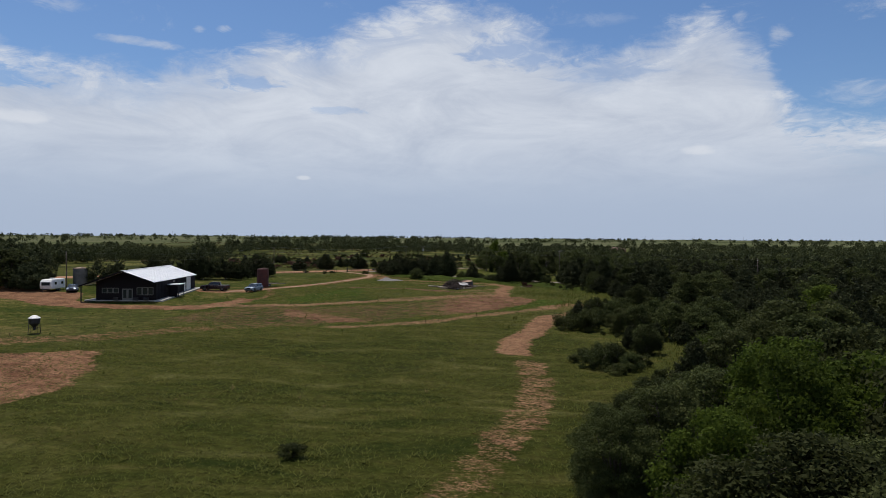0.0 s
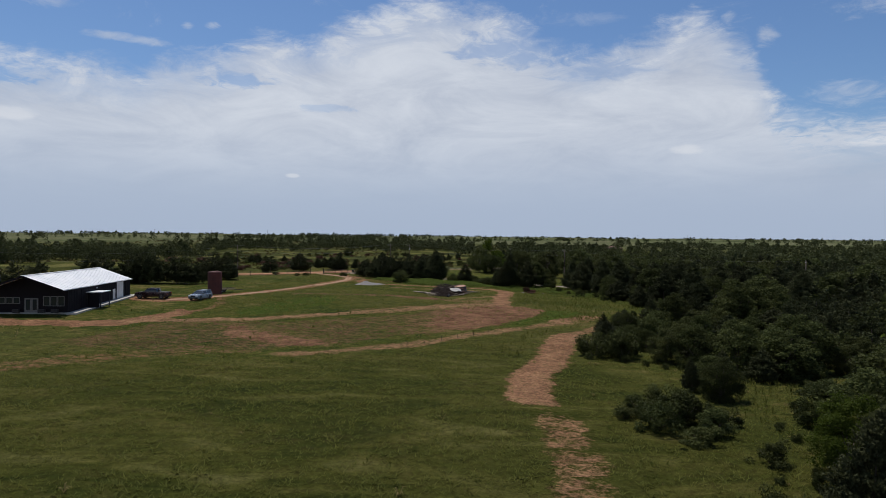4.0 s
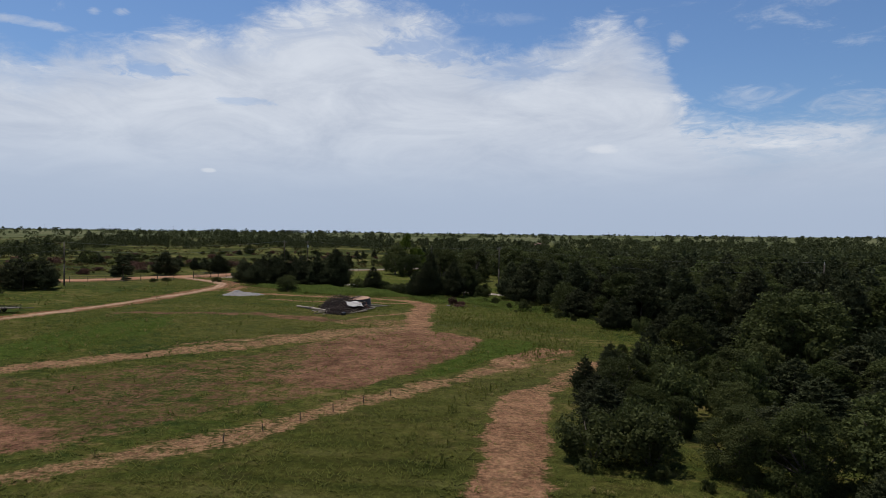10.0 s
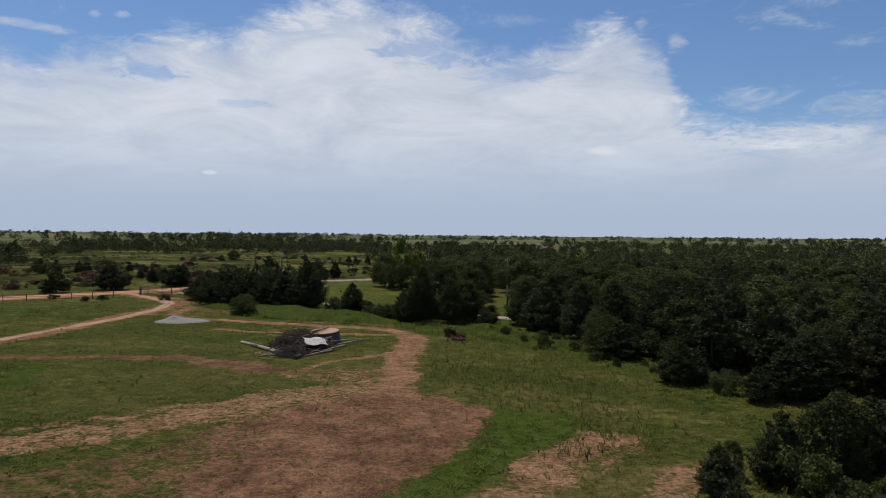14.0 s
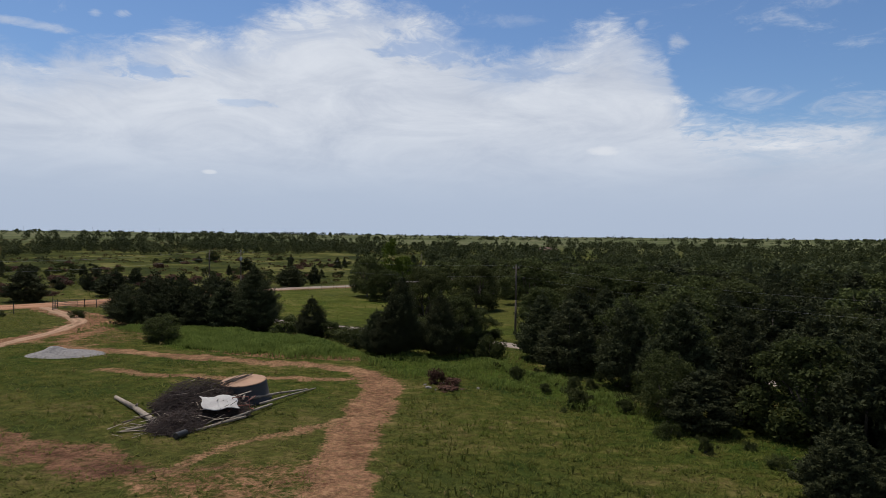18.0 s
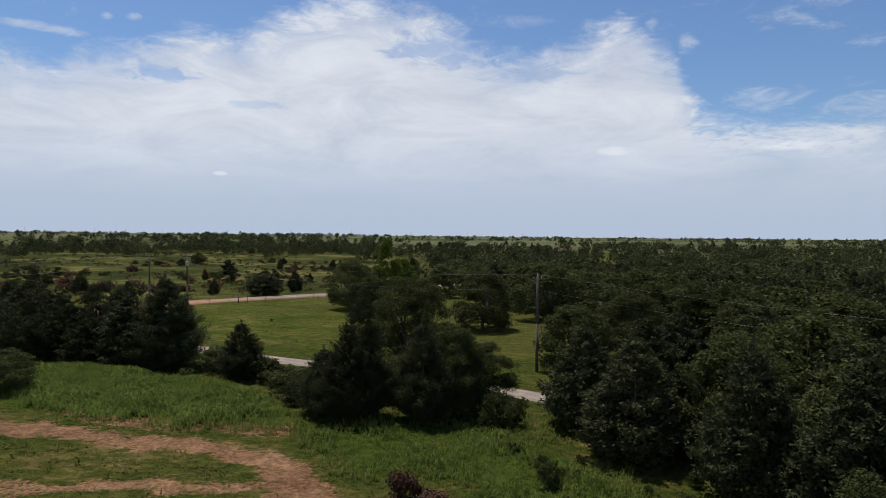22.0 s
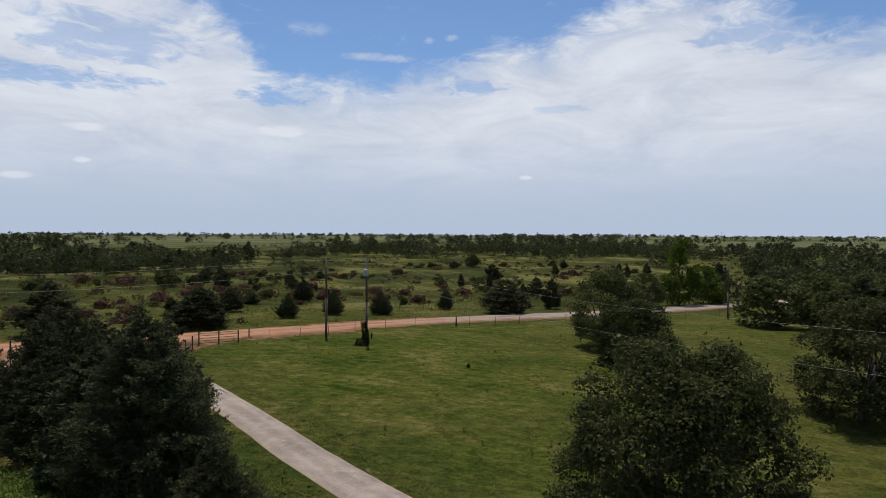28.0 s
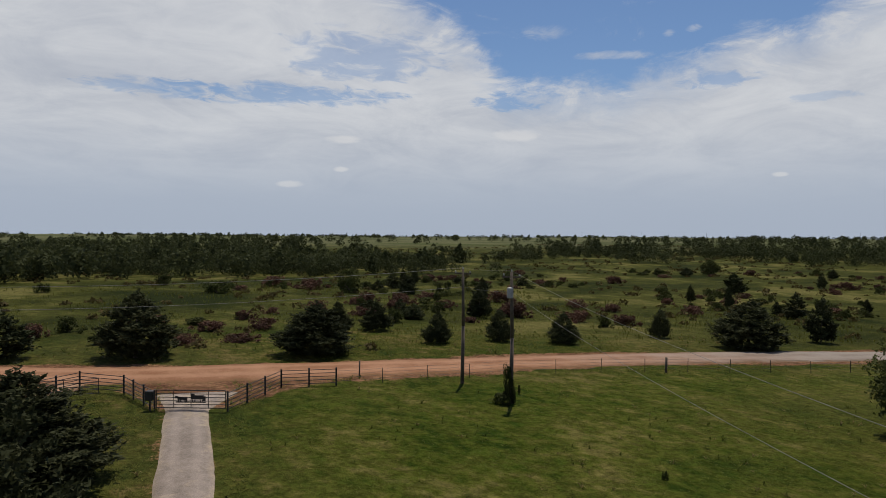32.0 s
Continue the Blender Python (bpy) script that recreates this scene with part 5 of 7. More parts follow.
def build_house():
    ox, oy, turn = -57.4, 121.0, 7.5
    h = thing("house", ox, oy, turn, 0.15, "dark metal-sided shop house with a white metal roof", "house")
    # local: x to the right along the front, y back along the length; the front right corner is 0, 0
    W, L, E, R, P, F = 10.6, 23.6, 3.6, 5.5, 1.9, 2.1
    mid = -W / 2
    add("slab", boxes((((-W - P) / 2 + 0.1, L / 2 + 0.1, 0.0), (W + P + 0.5, L + 0.7, 0.26), 0.02)), CONCRETE, h, "pale concrete slab and walk")
    th = 0.16

    def slope(x):
        return R - (R - E) * abs(x - mid) / (W / 2)

    # gable walls with openings left for windows and doors kept simple: outlines drawn through the thickness
    for y0, nm in ((0.0, "front_wall"), (L - th, "back_wall")):
        bm = bmesh.new()
        out = [(-W, 0.1), (0, 0.1), (0, slope(0) - 0.05), (mid, R - 0.12), (-W, slope(-W) - 0.05)]
        a = [bm.verts.new((x, y0, z)) for x, z in out]
        b = [bm.verts.new((x, y0 + th, z)) for x, z in out]
        bm.faces.new(a[::-1])
        bm.faces.new(b)
        for i in range(5):
            bm.faces.new((a[i], a[(i + 1) % 5], b[(i + 1) % 5], b[i]))
        bmesh.ops.recalc_face_normals(bm, faces=bm.faces[:])
        add(nm, bm, SIDING, h)
    add("side_wall", boxes(((-th / 2, L / 2, E / 2 + 0.05), (th, L - 2 * th, E - 0.1))), SIDING, h)
    add("side_wall", boxes(((-W + th / 2, L / 2, E / 2 + 0.05), (th, L - 2 * th, E - 0.1))), SIDING, h)
    # standing seams of the siding
    for k in range(30):
        y = 0.4 + k * 0.78
        add("seam", boxes(((0.015, y, E / 2 + 0.05), (0.03, 0.05, E - 0.2))), SIDING, h)
    # roof: two sheets with ribs
    for s in (-1, 1):
        ex = mid + s * (W / 2 + 0.25 + (P if s < 0 else 0))
        ez = slope(ex)
        bm = bmesh.new()
        q = [(mid, -F, R), (mid, L + 0.35, R), (ex, L + 0.35, ez), (ex, -F, ez)]
        a = [bm.verts.new(p) for p in q]
        b = [bm.verts.new((p[0], p[1], p[2] - 0.12)) for p in q]
        bm.faces.new(a)
        bm.faces.new(b[::-1])
        for i in range(4):
            bm.faces.new((a[i], a[(i + 1) % 4], b[(i + 1) % 4], b[i]))
        bmesh.ops.recalc_face_normals(bm, faces=bm.faces[:])
        sheet = add("roof", bm, ROOF_W, h, "white ribbed metal roof")
        ang = math.degrees(math.atan2(ez - R, (ex - mid)))
        ln = math.hypot(ex - mid, ez - R)
        for k in range(26):
            rb = moved(boxes(((ln / 2, 0, 0), (ln, 0.05, 0.035))), pose(mid, 0.12 - F + k * 1.0, R + 0.012, 0, -ang, 0))
            add("roof_rib", rb, ROOF_W, sheet)
        add("fascia", moved(boxes(((ln / 2, 0, 0), (ln, 0.05, 0.26))), pose(mid, -F - 0.03, R - 0.1, 0, -ang, 0)), SIDING, h)
    add("ridge_cap", boxes(((mid, (L + 0.35 - F) / 2, R + 0.03), (0.4, L + 0.4 + F, 0.05), 0.01)), ROOF_W, h)
    for y in (-F + 0.2, 7.8, 15.6, 23.2):
        add("porch_post", boxes(((-W - P + 0.1, y, 1.2), (0.16, 0.16, 3.14), 0.01)), BLACK, h)
    # front: two windows and a double door
    for x in (-9.1, -8.1, -7.1):
        window(h, x, -0.03, 1.85, 0.86, 0.85, 0, 1)
    for x in (-2.95, -1.95, -0.95):
        window(h, x, -0.03, 1.75, 0.86, 1.35, 0, 1)
    for x in (-6.9, -3.4, -1.6):
        add("planter", boxes(((x, -0.55, 0.38), (0.9, 0.5, 0.5), 0.04)), BLACK, h, "dark planter box by the wall")
    door = add("door", boxes(((-5.05, -0.03, 1.15), (1.9, 0.05, 2.1), 0.01)), TRIM, h, "grey glazed double door")
    for s in (-0.47, 0.47):
        add("pane", boxes(((-5.05 + s, -0.062, 1.25), (0.55, 0.02, 1.5))), PANE, door)
    # right side: awning, doors, small light
    aw = add("awning", boxes(((1.15, 7.6, 2.55), (2.3, 3.6, 0.10), 0.02)), ROOF_W, h, "small white metal awning on posts")
    for y in (6.0, 9.2):
        add("awning_post", boxes(((2.1, y, 1.3), (0.12, 0.12, 2.45))), BLACK, aw)
    add("awning_wall", boxes(((1.1, 6.0, 1.3), (1.6, 0.06, 2.2))), SIDING, aw)
    for y in (8.3, 16.4):
        add("side_door", boxes(((0.035, y, 1.25), (0.05, 0.95, 2.05), 0.01)), WHITE, h)
    add("garage_door", boxes(((0.035, 18.8, 1.9), (0.05, 2.5, 2.8), 0.01)), WHITE, h, "white sectional garage door")
    add("garage_trim", boxes(((0.04, 20.2, 1.9), (0.06, 0.2, 2.8), 0.01)), WHITE, h)
    add("wall_lamp", boxes(((0.08, 9.6, 3.0), (0.14, 0.2, 0.2), 0.03)), LAMP, h)
    # planter boxes and shrubs at the front are dark clumps by the wall
    add("walkway", moved(boxes(((0, 0, 0), (1.3, 24.5, 0.24), 0.02)), pose(0.7, 11.6, 0.30, 1.55, 0, 0)), CONCRETE, h, "pale concrete walk along the wall")


build_house()


def wheel(parent, x, y, r, w):
    m = pose(x, y, r, 90, 0, 0)
    s = 1 if y > 0 else -1
    t = add("wheel", moved(moved(turned([(r * 0.62, -w / 2), (r * 0.94, -w / 2), (r, -w * 0.32), (r, w * 0.32), (r * 0.94, w / 2), (r * 0.62, w / 2)], 22), Matrix()), m), TYRE, parent, "", True)
    add("rim", moved(turned([(r * 0.6, -w * 0.53), (r * 0.62, 0), (r * 0.6, w * 0.53)], 18), m), RIM, t)
    add("hub", moved(turned([(r * 0.2, -w * 0.57), (r * 0.2, w * 0.57)], 10), m), BLACK, t)


def car(name, x, y, turn, kind, col, label):
    v = thing(name, x, y, turn, 0.03, label, "car" if kind != "pickup" else "pickup truck")
    body = paint(name + "_paint", col)
    L, half, r = {"suv": (4.8, 0.95, 0.37), "pickup": (5.7, 0.98, 0.40), "sedan": (4.7, 0.91, 0.33)}[kind]
    f, b = L / 2, -L / 2
    if kind == "suv":
        low = [(b, 0.42), (b + 0.05, 1.02), (f - 1.5, 1.06), (f - 0.15, 0.95), (f, 0.72), (f, 0.40), (f - 0.3, 0.26), (b + 0.3, 0.26)]
        cab = [(b + 0.10, 0.98), (b + 0.42, 1.48), (b + 0.9, 1.56), (f - 2.35, 1.55), (f - 1.25, 1.0)]
    elif kind == "pickup":
        low = [(b, 0.50), (b, 1.12), (f - 1.5, 1.16), (f - 0.12, 1.06), (f, 0.80), (f, 0.46), (f - 0.3, 0.34), (b + 0.3, 0.36)]
        cab = [(b + 1.75, 1.08), (b + 1.92, 1.66), (b + 2.3, 1.76), (f - 2.2, 1.75), (f - 1.35, 1.10)]
    else:
        low = [(b, 0.40), (b + 0.05, 0.92), (f - 1.3, 0.92), (f - 0.15, 0.76), (f, 0.60), (f, 0.34), (f - 0.3, 0.22), (b + 0.3, 0.22)]
        cab = [(b + 0.45, 0.9), (b + 1.25, 1.36), (b + 1.7, 1.42), (f - 2.2, 1.40), (f - 1.2, 0.9)]
    add("body", prism(low, half, 0.95, 0.06), body, v, "", True)
    roof_z = max(z for _, z in cab)
    add("greenhouse", prism(cab, half * 0.93, 0.80, 0.05), PANE, v, "dark tinted windows", True)
    xs = [p[0] for p in cab if p[1] > roof_z - 0.12]
    add("roof", boxes((((min(xs) + max(xs)) / 2, 0, roof_z - 0.01), (max(xs) - min(xs) + 0.15, half * 1.50, 0.07), 0.03)), body, v, "", True)
    for px in (cab[0][0] + 0.3, (cab[0][0] + cab[-1][0]) / 2, cab[-1][0] - 0.55):
        for s in (-1, 1):
            z0, z1 = cab[0][1], roof_z
            bm = bmesh.new()
            limb(bm, (px, s * half * 0.925, z0), (px - 0.05, s * half * 0.75, z1), 0.05, 0.045, 5)
            add("pillar", bm, body, v)
    for wx in (f - 0.95, b + 0.95):
        for s in (-1, 1):
            wheel(v, wx, s * (half - 0.09), r, 0.24)
            add("wheel_arch", moved(turned([(r * 1.16, -0.02), (r * 1.16, 0.02)], 20), pose(wx, s * (half - 0.005), r, 90, 0, 0)), BLACK, v)
    for s in (-1, 1):
        add("headlight", boxes(((f - 0.10, s * half * 0.72, 0.78 if kind != "sedan" else 0.64), (0.2, 0.4, 0.16), 0.04)), LAMP, v)
        add("taillight", boxes(((b + 0.05, s * half * 0.82, 0.92 if kind != "sedan" else 0.78), (0.12, 0.24, 0.26), 0.03)), RED_LAMP, v)
        add("mirror", boxes(((cab[-1][0] - 0.35, s * (half + 0.08), cab[-1][1] + 0.08), (0.16, 0.2, 0.14), 0.03)), BLACK, v)
    add("bumper", boxes(((f - 0.02, 0, 0.45), (0.16, half * 1.8, 0.22), 0.05)), BLACK, v)
    add("bumper", boxes(((b + 0.02, 0, 0.48), (0.16, half * 1.8, 0.20), 0.05)), BLACK, v)
    add("grille", boxes(((f + 0.0, 0, 0.74), (0.06, half * 0.9, 0.24), 0.02)), BLACK, v)
    if kind == "pickup":
        add("bed", boxes(((b + 0.95, 0, 1.13), (1.75, 1.72, 0.06), 0.01)), BLACK, v, "dark open cargo bed")
        add("hitch", boxes(((b - 0.2, 0, 0.5), (0.4, 0.1, 0.1), 0.01)), BLACK, v)
    else:
        for s in (-1, 1):
            add("roof_rail", boxes((((min(xs) + max(xs)) / 2, s * half * 0.66, roof_z + 0.06), (max(xs) - min(xs), 0.05, 0.05), 0.01)), BLACK, v)
    return v


car("pickup_truck", -54.6, 141.0, 180, "pickup", (0.035, 0.014, 0.014), "dark maroon crew cab pickup parked on dirt")
car("estate_car", -46.3, 141.2, 262, "suv", (0.24, 0.28, 0.34), "silver blue estate car parked on the dirt lane")
car("sedan", -80.6, 132.6, 296, "sedan", (0.12, 0.155, 0.21), "blue sedan parked on red dirt")


def camper():
    v = thing("travel_trailer", -85.4, 133.6, -84, 0.0, "white travel trailer with a dark rear window", "trailer")
    v.scale = (0.9, 0.95, 0.86)
    out = [(-3.0, 0.55), (-3.0, 2.45), (-2.7, 2.75), (2.5, 2.75), (3.0, 2.2), (3.1, 1.3), (2.8, 0.55)]
    add("body", prism(out, 1.2, 0.97, 0.07), WHITE, v, "", True)
    add("window", boxes(((3.04, 0, 1.7), (0.1, 1.7, 0.9), 0.02)), PANE, v)
    for s in (-1, 1):
        for x in (-1.6, 1.2):
            add("window", boxes(((x, s * 1.19, 1.8), (0.9, 0.05, 0.6), 0.02)), PANE, v)
        wheel(v, -0.5, s * 1.05, 0.36, 0.22)
        wheel(v, 0.35, s * 1.05, 0.36, 0.22)
    add("stripe", boxes(((0, -1.195, 1.25), (5.6, 0.03, 0.22))), SIDING, v)
    add("door", boxes(((-0.2, -1.2, 1.55), (0.7, 0.05, 1.7), 0.02)), WHITE, v)
    add("roof_unit", boxes(((0.2, 0, 2.86), (0.9, 0.7, 0.25), 0.05)), WHITE, v)
    add("drawbar", boxes(((3.7, 0, 0.55), (1.6, 0.12, 0.12), 0.02)), BLACK, v)
    add("jack", boxes(((4.2, 0, 0.4), (0.1, 0.1, 0.8), 0.01)), BLACK, v)


camper()


def tank(x, y, r, h, mat, lid, label):
    t = thing("water_tank", x, y, 0, -0.05, label, "tank")
    add("shell", turned([(r, 0), (r, h * 0.33), (r * 1.012, h * 0.335), (r, h * 0.34), (r, h * 0.66), (r * 1.012, h * 0.665), (r, h * 0.67), (r, h)], 30), mat, t)
    add("lid", moved(turned([(r * 1.03, 0), (r * 1.03, 0.07), (r * 0.5, 0.16), (0.25, 0.2)], 30), pose(0, 0, h)), lid, t)
    add("hatch", moved(turned([(0.28, 0), (0.28, 0.14), (0.2, 0.18)], 14), pose(r * 0.3, 0, h + 0.14)), mat, t)
    add("outlet", moved(turned([(0.06, 0), (0.06, 0.35)], 8), pose(r * 0.98, 0, 0.4, 0, 90, 0)), GALV, t)


tank(-48.2, 152.4, 1.30, 4.05, RUST, RUST, "tall rusty red cylindrical steel tank")
tank(-87.0, 145.5, 1.45, 3.7, GREYTANK, RUST_TOP, "weathered grey cylindrical steel tank")


def flat_trailer():
    v = thing("flatbed_trailer", -47.6, 155.2, 12, 0.0, "small dark flatbed utility trailer", "trailer")
    for k in range(7):
        add("plank", boxes(((0, -0.75 + k * 0.25, 0.62), (4.2, 0.22, 0.05), 0.01)), WOODP, v)
    for s in (-1, 1):
        add("rail", boxes(((0, s * 0.95, 0.85), (4.2, 0.06, 0.06))), BLACK, v)
        for k in range(4):
            add("stake", boxes(((-2 + k * 1.33, s * 0.95, 0.72), (0.05, 0.05, 0.3))), BLACK, v)
        wheel(v, 0, s * 1.1, 0.33, 0.2)
    add("tongue", boxes(((2.9, 0, 0.55), (1.7, 0.1, 0.1))), BLACK, v)


flat_trailer()


def feed_bin():
    v = thing("feed_bin", -55.4, 84.8, 20, 0.0, "dark hopper feed bin with a white conical lid on legs", "feeder")
    v.scale = (0.72, 0.72, 0.95)
    add("drum", moved(turned([(0.22, 0.85), (0.92, 1.45), (0.95, 2.05), (0.97, 2.1)], 20), Matrix()), BLACK, v)
    add("lid", turned([(1.02, 2.1), (0.98, 2.16), (0.45, 2.45), (0.14, 2.52)], 20), WHITE, v, "white conical metal lid")
    add("spout", turned([(0.22, 0.5), (0.26, 0.86)], 12), BLACK, v)
    for k in range(4):
        a = math.radians(45 + 90 * k)
        bm = bmesh.new()
        limb(bm, (1.15 * math.cos(a), 1.15 * math.sin(a), -0.1), (0.9 * math.cos(a), 0.9 * math.sin(a), 2.0), 0.05, 0.05, 6)
        add("leg", bm, BLACK, v)
        b = a + math.pi / 2
        bm = bmesh.new()
        limb(bm, (1.05 * math.cos(a), 1.05 * math.sin(a), 0.75), (1.05 * math.cos(b), 1.05 * math.sin(b), 0.75), 0.025, 0.025, 5)
        add("brace", bm, BLACK, v)


feed_bin()


# ---- poles, wires and fences ----
def utility_pole(x, y, h, turn, transformer=False, arm=True):
    p = thing("utility_pole", x, y, turn, 0, "weathered wooden utility pole with a transformer" if transformer else "weathered wooden utility pole carrying wires", "utility pole", "utility poles")
    bm = bmesh.new()
    limb(bm, (0, 0, -0.5), (0.05, 0.03, h * 0.5), 0.15, 0.125, 10)
    limb(bm, (0.05, 0.03, h * 0.5), (0.0, 0, h), 0.125, 0.095, 10)
    add("post", bm, WOODP, p, "", True)
    if arm:
        add("crossarm", boxes(((0, 0, h - 0.35), (1.3, 0.09, 0.11), 0.01)), WOODP, p)
        for s in (-0.55, 0.55):
            add("insulator", moved(turned([(0.03, 0), (0.06, 0.05), (0.045, 0.1), (0.055, 0.14), (0.02, 0.18)], 10), pose(s, 0, h - 0.3)), GALV, p)
    add("insulator", moved(turned([(0.03, 0), (0.06, 0.05), (0.045, 0.1), (0.02, 0.18)], 10), pose(0, 0, h)), GALV, p)
    if transformer:
        t = add("transformer", moved(turned([(0.20, 0), (0.22, 0.05), (0.22, 0.62), (0.2, 0.68), (0.08, 0.74)], 16), pose(0.0, -0.36, h - 1.75)), GALV, p, "grey pole transformer can")
        add("bracket", boxes(((0.0, -0.15, h - 1.35), (0.08, 0.2, 0.3))), BLACK, p)
    return x, y, tz(x, y) + h


PM = utility_pole(23.9, 204.4, 8.9, 40)
PG = utility_pole(-20.7, 244.5, 8.9, 20, True)
PH = utility_pole(-27.1, 247.0, 8.7, 35)
PW = utility_pole(-60.4, 198.4, 8.2, 50, False, False)
PY = utility_pole(-84.9, 137.2, 7.6, 30, False, False)
PR = utility_pole(14.2, 299, 8.6, 35, False, False)
PE = utility_pole(62, 155, 8.6, 60)
# a line of poles on the far ridge
for k in range(12):
    utility_pole(-560 + 95 * k, 1180 + 14 * k, 11.5, 5, False, True)


def wire(a, b, da, db, sag, n=24, thick=0.0065):
    cu = bpy.data.curves.new("wire", "CURVE")
    cu.dimensions, cu.bevel_depth, cu.bevel_resolution = "3D", thick, 1
    sp = cu.splines.new("POLY")
    sp.points.add(n)
    for i in range(n + 1):
        k = i / n
        p = Vector(a).lerp(Vector(b), k) + Vector((0, 0, da + (db - da) * k - sag * 4 * k * (1 - k)))
        sp.points[i].co = (*p, 1)
    cu.materials.append(WIRE_M)
    return tagged(new("overhead_wire", cu), "thin sagging overhead power wire between poles", "wire", "overhead wires")


for a, b, s in ((PM, PG, 1.0), (PM, PE, 1.1), (PH, PW, 1.1), (PG, PH, 0.1), (PW, PY, 1.2)):
    thick = 0.016 if a is PH else 0.0065
    wire(a, b, 0.1, 0.1, s, thick=thick)
    wire(a, b, -1.35, -1.35, s * 1.05, thick=thick)


def rail_panel(pts, name, label, rails=5, high=1.25, tall=()):
    """A run of black pipe fence: posts at the points, rails between."""
    x0, y0 = pts[0]
    f = thing(name, x0, y0, 0, 0, label, "fence", "pipe fences")
    z0 = tz(x0, y0)
    loc = [Vector((x - x0, y - y0, tz(x, y) - z0)) for x, y in pts]
    for i, p in enumerate(loc):
        hh = high * (1.45 if i in tall else 1.08)
        bm = bmesh.new()
        limb(bm, p + Vector((0, 0, -0.3)), p + Vector((0, 0, hh)), 0.065, 0.065, 8)
        add("post", bm, BLACK, f)
    for a, b in zip(loc, loc[1:]):
        for k in range(rails):
            z = 0.22 + (high - 0.25) * k / (rails - 1)
            bm = bmesh.new()
            limb(bm, a + Vector((0, 0, z)), b + Vector((0, 0, z)), 0.024, 0.024, 6)
            add("rail", bm, BLACK, f)
    return f


def spread(a, b, n):
    return [(a[0] + (b[0] - a[0]) * k / n, a[1] + (b[1] - a[1]) * k / n) for k in range(n + 1)]


GL, GR = (-35.4, 226.9), (-31.9, 229.9)
WA = "black steel pipe fence beside the driveway gate"
rail_panel(spread(GR, (-35.2, 236.2), 3), "pipe_fence", WA)
rail_panel(spread((-35.2, 236.2), (-33.0, 239.5), 2), "pipe_fence", WA)
rail_panel(spread(GL, (-41.0, 227.4), 3), "pipe_fence", WA)
rail_panel(spread((-41.0, 227.4), (-44.4, 225.8), 1), "pipe_fence", WA)
rail_panel(spread((-44.4, 225.8), (-43.4, 222.4), 2), "pipe_fence", "black steel pipe fence by the dirt lane", tall=(2,))
rail_panel(spread((-45.8, 216.4), (-66, 204.5), 7), "pipe_fence", "black steel pipe fence by the dirt lane", 3, 1.15, tall=(0,))


def ranch_gate():
    cx, cy = (GL[0] + GR[0]) / 2, (GL[1] + GR[1]) / 2
    L = math.hypot(GR[0] - GL[0], GR[1] - GL[1]) - 0.25
    g = thing("ranch_gate", cx, cy, math.degrees(math.atan2(GR[1] - GL[1], GR[0] - GL[0])), 0.12, "closed black tubular steel driveway gate with a dark plaque", "gate")
    for k in range(6):
        bm = bmesh.new()
        z = 0.12 + k * 0.22
        limb(bm, (-L / 2, 0, z), (L / 2, 0, z), 0.022 if k % 5 else 0.032, 0.022 if k % 5 else 0.032, 6)
        add("bar", bm, BLACK, g)
    for x in (-L / 2, -L / 4, 0, L / 4, L / 2):
        bm = bmesh.new()
        limb(bm, (x, 0, 0.1), (x, 0, 1.22), 0.025, 0.025, 6)
        add("upright", bm, BLACK, g)
    plate = boxes(((0.0, -0.05, 0.50), (1.9, 0.03, 0.07)), ((-0.52, -0.05, 0.72), (0.62, 0.03, 0.2), 0.012), ((-0.88, -0.05, 0.80), (0.2, 0.03, 0.15), 0.012), ((0.42, -0.05, 0.80), (0.78, 0.03, 0.26), 0.012), ((0.86, -0.05, 0.72), (0.16, 0.03, 0.3), 0.012), ((0.12, -0.05, 0.96), (0.26, 0.03, 0.16), 0.012),
                  *[((x, -0.05, 0.58), (0.07, 0.03, 0.16)) for x in (-0.78, -0.66, -0.36, -0.26, 0.12, 0.26, 0.62, 0.76)])
    add("plaque", plate, BLACK, g, "dark cut steel ornament plate")
    b = thing("keypad_box", GL[0] - 0.3, GL[1] - 0.15, 40, 0, "black gate control box on a post", "box")
    add("post", boxes(((0, 0, 0.5), (0.1, 0.1, 1.2), 0.01)), BLACK, b)
    add("housing", boxes(((0, 0, 0.95), (0.5, 0.4, 0.6), 0.05)), BLACK, b)


ranch_gate()


def lane_gate():
    """A steel gate swung open beside the lane."""
    g = thing("farm_gate", -43.4, 222.2, 62, 0.12, "open tubular farm gate beside the dirt lane", "gate")
    for k in range(5):
        bm = bmesh.new()
        limb(bm, (0.1, 0, 0.12 + k * 0.25), (4.2, 0, 0.12 + k * 0.25), 0.024, 0.024, 6)
        add("bar", bm, BLACK, g)
    for x in (0.1, 2.1, 4.2):
        bm = bmesh.new()
        limb(bm, (x, 0, 0.1), (x, 0, 1.15), 0.026, 0.026, 6)
        add("upright", bm, BLACK, g)


lane_gate()


def cable(pts, r, sides=3):
    """One unbroken thin rod through the points."""
    bm = bmesh.new()
    rings = []
    for i, p in enumerate(pts):
        q = (pts[min(i + 1, len(pts) - 1)] - pts[max(i - 1, 0)]).to_track_quat("Z", "Y")
        rings.append([bm.verts.new(p + q @ Vector((r * math.cos(2 * math.pi * a / sides), r * math.sin(2 * math.pi * a / sides), 0))) for a in range(sides)])
    for a, b in zip(rings, rings[1:]):
        for i in range(sides):
            bm.faces.new((a[i], a[(i + 1) % sides], b[(i + 1) % sides], b[i]))
    return bm


